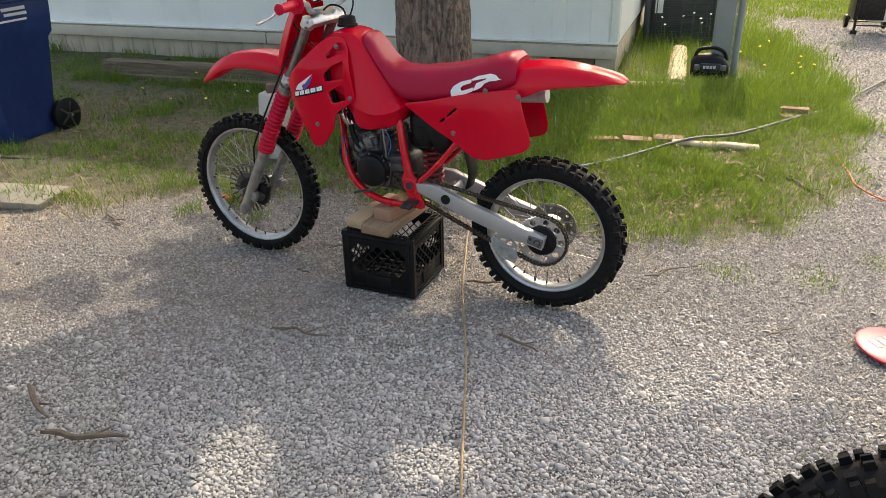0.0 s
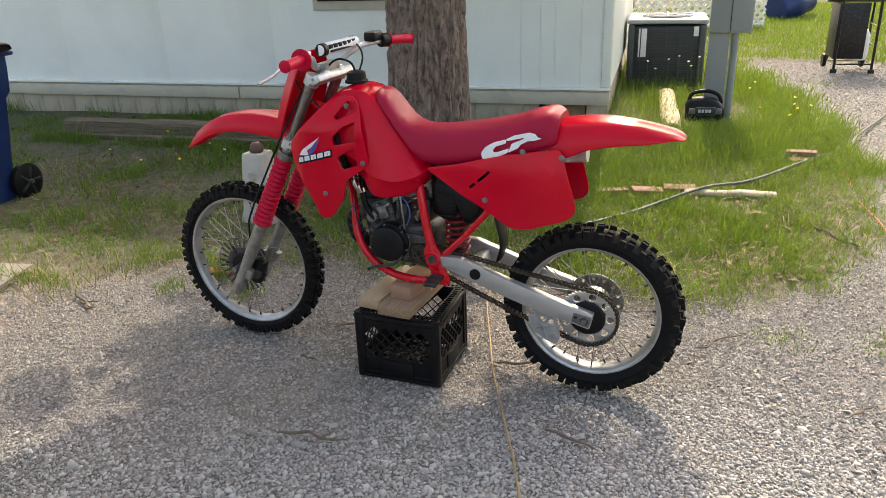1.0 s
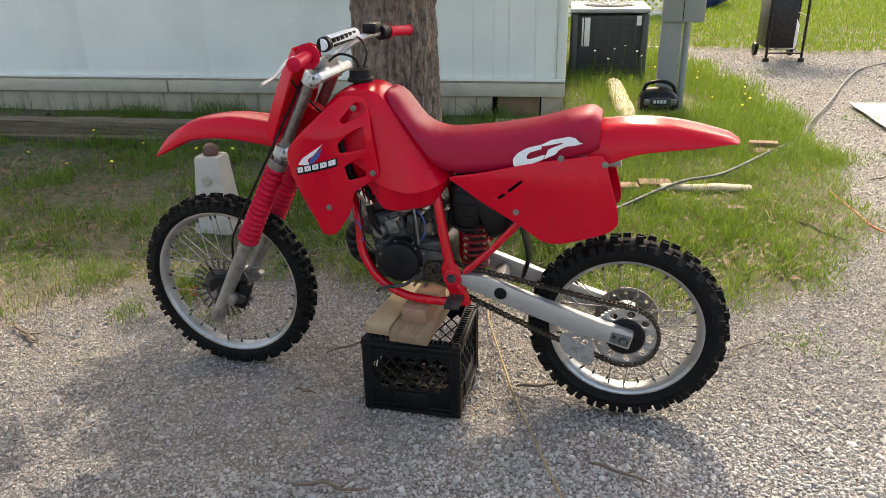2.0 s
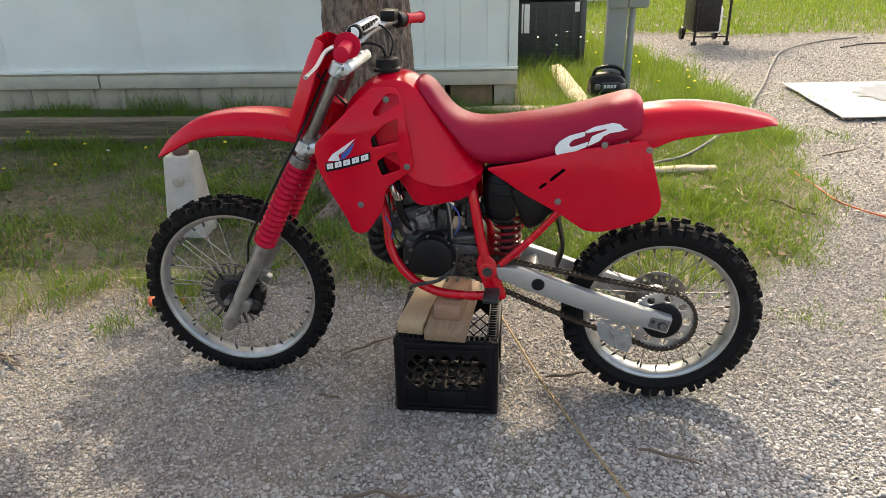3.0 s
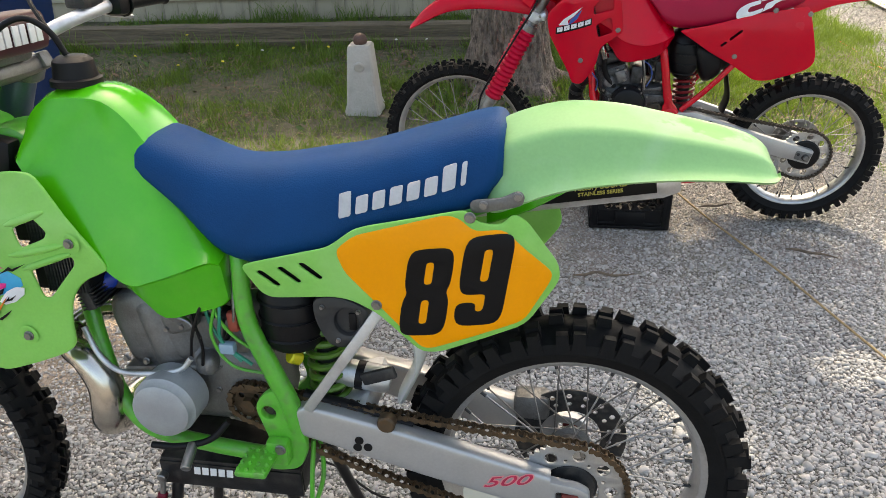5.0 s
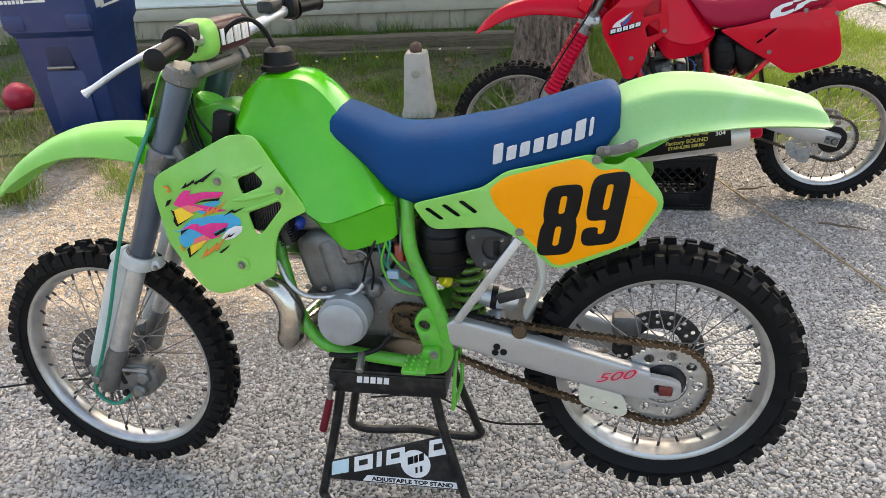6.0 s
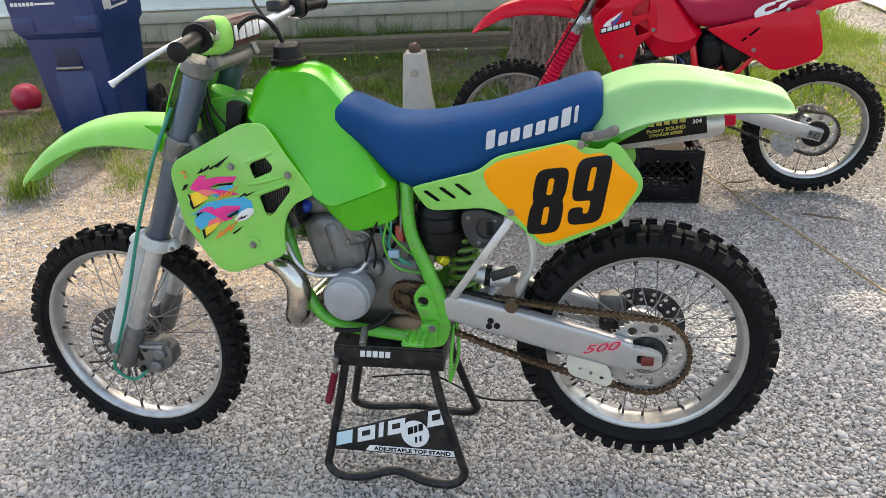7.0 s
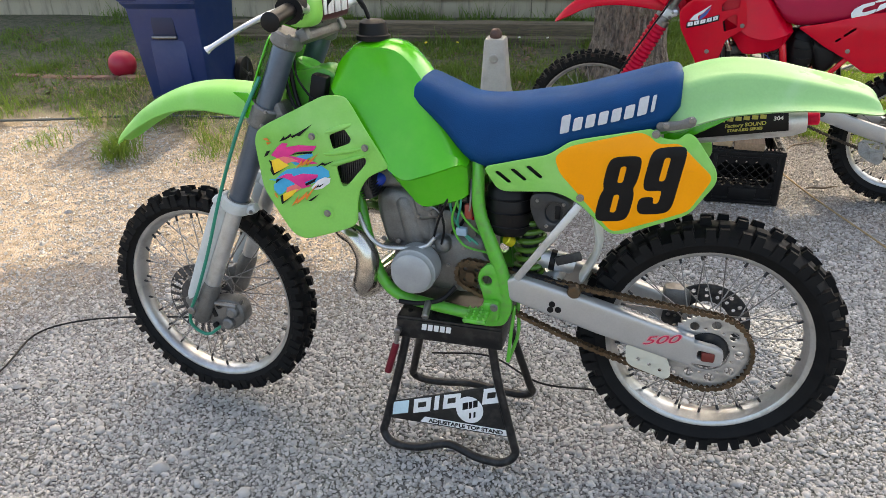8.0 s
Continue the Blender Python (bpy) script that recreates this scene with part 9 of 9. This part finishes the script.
wb = mat("weathered deck board", (0.30, 0.27, 0.23), 0.8, var=0.2, scale=6, fine=40, streak=(1, 6, 6))
deck = thing("wooden_steps", "grey weathered wooden steps behind the trailer", "steps", pose(2.35, 11.6, 0, 0, 0, -18))
for k in range(4):
    part("tread", box((0, 0.28 * k, 0.18 + 0.18 * k), (1.3, 0.28, 0.04), 0.004), wb, deck)
    part("riser", box((0, 0.28 * k + 0.12, 0.09 + 0.18 * k), (1.3, 0.02, 0.16), 0.003), wb, deck)

brl = thing("plastic_drum", "blue plastic drum lying on the lawn", "drum", pose(7.2, 15.3, 0.27, 0, 78, 25))
part("shell", lathe([(0.0, -0.42), (0.25, -0.42), (0.28, -0.38), (0.275, -0.15), (0.29, -0.13), (0.29, 0.13), (0.275, 0.15), (0.28, 0.38), (0.25, 0.42), (0.0, 0.42)], (0, 0, 0), "Z", 28), BIN_BLUE, brl)
part("bung", cyl((0.12, 0, 0.42), (0.12, 0, 0.44), 0.04, 14), BLACK, brl)


def sheet():
    """A white canvas laid on the gravel, its edges slightly wavy."""
    t = thing("canvas_sheet", "white canvas sheet with grey print spread on gravel", "sheet")
    a, b, c, d = Vector((3.77, 5.67, 0)), Vector((5.75, 5.10, 0)), Vector((6.25, 6.27, 0)), Vector((4.20, 6.90, 0))
    n = 24
    P = [[a.lerp(b, i / n).lerp(d.lerp(c, i / n), j / n) for i in range(n + 1)] for j in range(n + 1)]
    bm = bmesh.new()
    z = lambda p: 0.022 + 0.008 * noise.noise(p * 2.5)
    top = [[bm.verts.new((p.x, p.y, z(p))) for p in r] for r in P]
    low = [[bm.verts.new((p.x, p.y, z(p) - 0.008)) for p in r] for r in P]
    for j in range(n):
        for i in range(n):
            bm.faces.new((top[j][i], top[j][i + 1], top[j + 1][i + 1], top[j + 1][i]))
            bm.faces.new((low[j][i], low[j + 1][i], low[j + 1][i + 1], low[j][i + 1]))
    for i in range(n):
        for u, v in (((0, i), (0, i + 1)), ((n, i + 1), (n, i)), ((i + 1, 0), (i, 0)), ((i, n), (i + 1, n))):
            bm.faces.new((top[u[0]][u[1]], low[u[0]][u[1]], low[v[0]][v[1]], top[v[0]][v[1]]))
    part("cloth", bm, MAT_WHITE, t)
    def sheet_z(x, y):
        return z(Vector((x, y, 0)))

    def inked(name, cx, cy, radius, material, lift, steps=72):
        """A printed shape lying on the cloth: radius(angle) scaled into an oval."""
        bm = bmesh.new()
        rows = []
        for q in range(6):
            rows.append([bm.verts.new((x, y, sheet_z(x, y) + lift)) for x, y in ((cx + 0.56 * radius(an) * q / 5 * math.cos(an) - 0.07 * radius(an) * q / 5 * math.sin(an), cy + 0.34 * radius(an) * q / 5 * math.sin(an)) for an in (2 * math.pi * k / steps for k in range(steps)))] if q else [bm.verts.new((cx, cy, sheet_z(cx, cy) + lift))])
        for k in range(steps):
            j = (k + 1) % steps
            bm.faces.new((rows[0][0], rows[1][k], rows[1][j]))
            for q in range(1, 5):
                bm.faces.new((rows[q][k], rows[q + 1][k], rows[q + 1][j], rows[q][j]))
        return part(name, bm, material, t)

    inked("print", 5.02, 6.16, lambda an: 1.0 + 0.07 * (1 if math.sin(an * 13) > 0 else -1) + 0.04 * math.sin(an * 2), MAT_GREY, 0.006)
    for k in range(7):
        w, h, ph = 0.12 + 0.055 * k, 0.07 + 0.034 * k, 0.9 * k
        pts = [(x, y, sheet_z(x, y) + 0.008) for x, y in ((5.02 + w * math.cos(q), 6.16 + h * math.sin(q)) for q in (0.33 * j + ph for j in range(9)))]
        part("print_line", tube(pts, 0.011, 6, 3, flat=0.1), MAT_WHITE, t)


sheet()

wbx = thing("white_unit", "white plastic appliance with vent slots on gravel", "appliance", pose(7.55, 8.45, 0, 0, 0, -25))
part("case", box((0, 0, 0.30), (0.42, 0.36, 0.58), 0.025, seg=3), LATTICE, wbx, "white plastic case")
# Black tabs on the case face stand in for shaded vent openings.
for j in range(6):
    for i in range(7):
        part("slot", box((-0.15 + 0.05 * i, -0.181, 0.10 + 0.035 * j), (0.035, 0.006, 0.02), 0), BLACK, wbx)


def lying(name, label, pts, r, material, category, n=8):
    return solo(name, tube(pts, r, n, 6), material, label, category)


lying("garden_hose", "dark grey-green garden hose snaking over grass and gravel", [(0.75, 4.52, 0.03), (1.1, 4.69, 0.035), (1.62, 4.97, 0.07), (2.0, 5.11, 0.06), (2.61, 5.55, 0.05), (3.1, 5.93, 0.02), (3.45, 6.35, 0.014), (4.05, 6.97, 0.014), (4.9, 7.9, 0.014), (5.5, 8.45, 0.014), (6.3, 8.8, 0.014), (6.95, 8.9, 0.014)], 0.010, HOSE, "hose")
lying("cable", "thin black cable lying loose on gravel", [(6.2, 8.35, 0.012), (6.8, 8.45, 0.012), (7.6, 8.05, 0.012), (7.3, 7.6, 0.012), (6.6, 7.7, 0.012), (6.8, 7.2, 0.012), (8.0, 7.2, 0.012)], 0.008, BLACK, "cable")
lying("extension_cord", "orange extension cord lying at the grass edge", [(2.74, 5.34, 0.02), (2.66, 5.1, 0.02), (2.54, 4.85, 0.02), (2.42, 4.4, 0.025), (2.37, 4.12, 0.02), (2.52, 3.82, 0.014), (3.0, 3.55, 0.014)], 0.005, ORANGE_CORD, "cord")
# A vine stem across the gravel, modelled like a thin straight cord.
lying("rope", "thin tan vine stem running straight across the gravel", [(0.15, 3.78, 0.012), (0.112, 3.58, 0.014), (0.094, 3.30, 0.013), (0.078, 3.03, 0.014), (0.080, 2.78, 0.013), (0.084, 2.46, 0.014), (0.070, 2.1, 0.013), (0.058, 1.76, 0.013), (0.05, 1.2, 0.012), (0.04, 0.6, 0.012)], 0.0042, VINE, "rope")
lying("soaker_hose", "black soaker hose half hidden at the grass edge", [(-5.2, 5.35, 0.02), (-4.2, 5.17, 0.022), (-3.6, 5.12, 0.02), (-3.1, 4.97, 0.022), (-2.5, 4.82, 0.016), (-2.1, 4.66, 0.010), (-1.7, 4.63, 0.014), (-1.25, 4.55, 0.022), (-0.8, 4.53, 0.016), (-0.2, 4.42, 0.012)], 0.009, HOSE, "hose")
lying("cable", "thin black cable lying on the gravel", [(-3.62, 1.9, 0.012), (-3.47, 2.2, 0.013), (-3.42, 2.43, 0.013), (-3.28, 2.5, 0.013), (-3.06, 2.49, 0.013), (-2.8, 2.44, 0.012)], 0.0036, BLACK, "cable")
lying("cable", "short thin black cable end beside the lift stand", [(-1.95, 2.05, 0.012), (-1.75, 1.99, 0.013), (-1.62, 1.82, 0.012), (-1.45, 1.75, 0.012)], 0.0034, BLACK, "cable")


def sticks():
    rng = random.Random(12)
    rows = [((-1.31, 2.05), (-1.01, 2.02), 0.011), ((-1.48, 2.32), (-1.34, 2.13), 0.010), ((-0.69, 2.70), (-0.46, 2.63), 0.006), ((-1.90, 3.95), (-1.74, 3.75), 0.007), ((2.02, 4.40), (2.11, 4.02), 0.007), ((-0.58, 3.45), (-0.34, 3.53), 0.005), ((0.10, 3.08), (0.25, 3.05), 0.006),
            ((-1.84, 3.86), (-1.72, 3.72), 0.005), ((-0.69, 3.21), (-0.62, 3.17), 0.005), ((2.9, 4.9), (3.25, 4.95), 0.006), ((2.55, 3.85), (2.72, 4.15), 0.008), ((0.21, 2.62), (0.36, 2.50), 0.006), ((0.9, 3.1), (1.15, 3.2), 0.004), ((0.3, 3.6), (0.6, 3.72), 0.005), ((-0.8, 4.35), (-0.45, 4.5), 0.008), ((1.25, 2.6), (1.38, 2.66), 0.004)]
    for a, b, r in rows:
        a, b = Vector((*a, 0.014 + r)), Vector((*b, 0.014 + r))
        side = Vector((-(b - a).y, (b - a).x, 0))
        pts = [a.lerp(b, k / 5) + side * rng.uniform(-0.05, 0.05) + Vector((0, 0, rng.uniform(-0.002, 0.004))) for k in range(6)]
        bm = tube(pts, [r * 0.6, r, r * 0.95, r * 0.9, r * 0.75, r * 0.35], 7, 3)
        if r > 0.0055:
            p = pts[3]
            tube([p, p + side * 0.12 + (b - a) * 0.10, p + side * 0.2 + (b - a) * 0.16], [r * 0.5, r * 0.4, r * 0.15], 6, 3, bm)
        solo("stick", bm, TWIG, "fallen brown twig lying on the ground", "stick", None, "fallen twigs")


sticks()

# at the drive's near side: a knobbly wheel and a round lid
w3 = thing("motorcycle_wheel", "knobbly motorcycle wheel standing on the gravel", "wheel", pose(0.92, 1.15, 0, 0, 0, -12))
wheel(w3, "rim", (0, 0, 0.345), 0.345, 0.09, 0.275, 0.0, 60)
ld = thing("round_lid", "round red and white plastic lid on the gravel", "lid", pose(1.70, 2.50, 0.012, 3, 4, 20))
part("disc", lathe([(0.0, 0.012), (0.135, 0.012), (0.145, 0.006), (0.145, 0.0), (0.0, 0.0)], (0, 0, 0), "Z", 36), RED_BALL, ld)
part("print", lathe([(0.0, 0.0135), (0.06, 0.0135), (0.06, 0.0125), (0.0, 0.0125)], (0.045, -0.062, 0), "Z", 30), WHITE_INK, ld)
for k in range(3):
    part("letter_bar", box((-0.07 + 0.04 * k, 0.04, 0.0135), (0.022, 0.05, 0.002), 0.0005), WHITE_INK, ld)
solo("plastic_scrap", box((0, 0, 0.02), (0.15, 0.07, 0.035), 0.014, seg=3), mat("orange-red plastic", (0.60, 0.09, 0.05), 0.5), "faded orange-red plastic scrap in the grass", "scrap", pose(-1.235, 4.12, 0, 0, 8, 12))


# ---- turf ----
BX = (-5.6, 1.7, 4.0, 8.6)


def patchy(x, y):
    """How dense the shaded turf stands: bare worn spots, thin towards the gravel."""
    n = np.sin(x * 2.7 + 0.8 + 1.1 * np.sin(y * 1.7)) * np.sin(y * 3.9 + x) + 0.5 * np.sin(x * 7.3 + y * 2.1) * np.sin(y * 6.7 - x * 3.0)
    bare = np.clip(0.78 - 1.25 * n, 0.06, 1.0)
    bare = bare * np.where((x < -2.35 + 0.3 * np.sin(y * 4)) & (y < 6.7) & ((x > -3.3) | (y < 4.9)), 0.16, 1.0) * np.where((x < -2.9) & (y >= 6.7), 0.45, 1.0)
    return bare * np.clip(0.25 + (y - edge_y(x)) / 0.9, 0.12, 1.0)


blades("shaded_turf", turf_spots(115000, BX, 21, 0.07, patchy), 0.036, 0.0062, GRASS, "short patchy green grass before the trailer", 31, 1.0)
blades("long_grass", turf_spots(26000, BX, 44, 0.05, patchy), 0.085, 0.0055, GRASS, "longer grass in loose clumps before the trailer", 45, 0.9)
blades("turf_fringe", turf_spots(16000, (-4.4, 1.4, 3.7, 5.4), 22, 0.045, lambda x, y: 0.35 + 0.65 * (np.sin(x * 5.3) * np.sin(x * 2.1 + y * 3) > -0.2)), 0.055, 0.0048, GRASS, "fringe of short grass along the gravel", 32, 1.0)
sx, sy = turf_spots(100000, (0.4, 3.4, 3.4, 6.8), 23, 0.08, lambda x, y: 0.72 + 0.5 * np.sin(x * 5.1 + 1.3 * np.sin(y * 2.3)) * np.sin(y * 4.3 + x))
blades("sunlit_turf", (sx, sy), 0.030 + 0.06 * np.clip((sy - 4.8) / 1.5, 0, 1), 0.0046, GRASS, "lush green grass beside the tree", 33, 1.2)
blades("grass_clumps", turf_spots(11000, (0.2, 3.3, 3.5, 6.8), 48, 0.045), 0.065, 0.0045, GRASS, "longer grass clumps beside the tree", 49, 1.0)
sx, sy = turf_spots(16000, (1.5, 3.8, 5.6, 10.4), 24, 0.12)
keep = np.hypot(sx - 2.33, sy - 6.75) > 0.3
blades("tall_grass", (sx[keep], sy[keep]), 0.12, 0.005, GRASS, "tall green grass round the utility post", 34, 0.8)
blades("dry_grass", turf_spots(6000, (-4.6, 2.6, 3.5, 6.6), 25, 0.12, lambda x, y: np.where(x > 0.5, 0.6, 1.0)), 0.055, 0.0042, GRASS_DRY, "dry straw-coloured grass among the green", 35, 2.2)


def litter(name, n, area, material, label, seed, size):
    """Small curled dead leaves and weed leaves lying flat."""
    rng = np.random.default_rng(seed)
    x, y = turf_spots(n, area, seed, 0.16)
    k = len(x)
    leaf = np.array([[-0.5, 0, 0], [-0.15, -0.24, 0.08], [0.25, -0.2, 0.10], [0.55, 0, 0.02], [0.25, 0.2, 0.10], [-0.15, 0.24, 0.08]])
    a, tilt = rng.uniform(0, 6.283, k), rng.normal(0, 0.3, k)
    s = size * rng.lognormal(0, 0.35, k)
    v = leaf[None] * s[:, None, None]
    z = v[..., 2] + v[..., 0] * np.sin(tilt)[:, None]
    w = np.stack([v[..., 0] * np.cos(a)[:, None] - v[..., 1] * np.sin(a)[:, None] + x[:, None], v[..., 0] * np.sin(a)[:, None] + v[..., 1] * np.cos(a)[:, None] + y[:, None], z + 0.024 + np.abs(rng.normal(0, 0.006, k))[:, None]], -1)
    return many(name, w.reshape(-1, 3), np.arange(k * 6).reshape(k, 6), material, label, "leaves")


litter("dead_leaves", 2600, BX, DEAD_LEAF, "brown dead leaves lying in the turf", 46, 0.035)
litter("leaf_scraps", 1500, (0.4, 3.2, 3.5, 6.6), DEAD_LEAF, "brown leaf scraps and clods in the sunlit grass", 51, 0.022)
litter("weed_leaves", 4200, (-5.6, 0.6, 4.3, 8.6), WEED, "low broad weed leaves among the grass", 47, 0.028)
sx, sy = turf_spots(90000, (3.0, 13.0, 6.6, 18.0), 26)
blades("far_lawn", (sx, sy), 0.045, 0.013, GRASS, "mown green lawn beyond the gravel drive", 36)
rr = np.random.default_rng(40)
wc = rr.choice([-4.6, -3.5, -2.3, -1.55, -1.35, -1.2, -0.75, 0.1, 0.9], 620)
wy = wc + rr.normal(0, 0.11, 620)
blades("weeds_at_wall", (wy, wall_y(wy) - rr.uniform(0.02, 0.2, 620)), 0.06 + 0.09 * np.abs(np.sin(wc * 5.3)), 0.007, GRASS, "weeds growing along the trailer skirting", 37, 0.8)
tx = rr.uniform(-3.6, 0.6, 2600)
keep = np.sin(tx * 5.1) + 0.6 * np.sin(tx * 13.7 + 1) + rr.normal(0, 0.5, 2600) > -0.1
tx = tx[keep]
blades("grass_at_timber", (tx, wall_y(tx) - 1.24 - np.abs(rr.normal(0, 0.05, len(tx)))), 0.10, 0.0055, GRASS, "grass grown up against the old timbers", 38, 0.7)


# stray blades and straw that spill over the edge onto the bare soil
rr = np.random.default_rng(41)
ex = rr.uniform(-4.0, 1.2, 4200)
keep = rr.uniform(0, 1, 4200) < 0.25 + 0.75 * (np.sin(ex * 4.1) * np.sin(ex * 9.7 + 1) > -0.1)
ex = ex[keep]
blades("stray_grass", (ex, edge_y(ex) - np.abs(rr.normal(0, 0.10, len(ex)))), 0.06, 0.0045, GRASS, "stray grass spilling onto bare soil", 42, 1.0)
ex = rr.uniform(-4.0, 1.0, 1900)
blades("stray_straw", (ex, edge_y(ex) - rr.normal(0.08, 0.16, 1900)), 0.07, 0.0035, GRASS_DRY, "loose straw lying along the turf edge", 43, 2.2)


def tuft(x, y, n, spread, h, seed, material=None, label="tuft of grass growing out of the gravel"):
    r = np.random.default_rng(seed)
    blades("grass_tuft", (x + r.normal(0, spread, n), y + r.normal(0, spread, n)), h, 0.004, material or GRASS, label, seed, 1.1)


for k, (x, y, n, s, h) in enumerate(((-3.55, 4.34, 380, 0.06, 0.17), (-0.17, 4.05, 260, 0.06, 0.13), (-1.22, 4.10, 160, 0.06, 0.09), (-1.05, 3.85, 90, 0.05, 0.05), (1.62, 3.05, 170, 0.06, 0.016), (1.25, 3.15, 170, 0.06, 0.016), (2.0, 3.2, 140, 0.06, 0.016), (-3.0, 4.25, 120, 0.08, 0.06), (-4.1, 4.7, 120, 0.09, 0.07),
                                     (4.3, 8.5, 120, 0.09, 0.022), (3.9, 6.4, 110, 0.1, 0.02), (5.9, 7.2, 120, 0.12, 0.03), (3.3, 5.3, 160, 0.12, 0.03), (0.25, 3.85, 120, 0.06, 0.06), (-1.45, 3.95, 90, 0.05, 0.05))):
    tuft(x, y, n, s, h, 50 + k)


def flowers():
    """Small dandelion and fleabane heads on thin stems."""
    rng = random.Random(6)
    spots = [(-1.951, 6.118, 0.12, 1), (-2.2, 6.7, 0.2, 1), (-1.88, 6.55, 0.12, 1), (-1.433, 6.334, 0.12, 1), (-2.6, 6.4, 0.14, 1), (-0.9, 6.2, 0.13, 1), (-1.2, 6.25, 0.12, 1), (-0.65, 6.2, 0.14, 0), (0.45, 5.7, 0.12, 1), (-0.45, 6.1, 0.15, 0), (-2.3, 6.2, 0.1, 1), (-1.7, 6.3, 0.13, 0)]
    for k in range(9):
        spots.append((rng.uniform(1.75, 2.75), rng.uniform(7.2, 8.4), rng.uniform(0.3, 0.55), 0))
    for k in range(10):
        spots.append((rng.uniform(2.4, 3.6), rng.uniform(6.4, 8.2), rng.uniform(0.12, 0.22), 1))
    head = {}
    for c, m in ((0, WHITE_PETAL), (1, YELLOW_PETAL)):
        head[c] = finish("bloom", lathe([(0.0, 0.008), (0.008, 0.006), (0.0125, 0.002), (0.010, -0.003), (0.0, -0.005)], (0, 0, 0), "Z", 10), m)
    for x, y, h, c in spots:
        t = thing("wild_flower", "small %s wild flower standing in the grass" % ("yellow" if c else "white"), "flower", pose(x, y, 0), "wild flowers")
        dx, dy = rng.uniform(-0.03, 0.03), rng.uniform(-0.03, 0.03)
        part("stem", tube([(0, 0, 0), (dx * 0.4, dy * 0.4, h * 0.5), (dx, dy, h)], 0.002, 5, 3), GRASS, t)
        b = part("bloom", head[c], None, t, loc=(dx, dy, h))
        b.rotation_euler = (rng.uniform(-0.5, 0.3), rng.uniform(-0.4, 0.4), 0)


flowers()
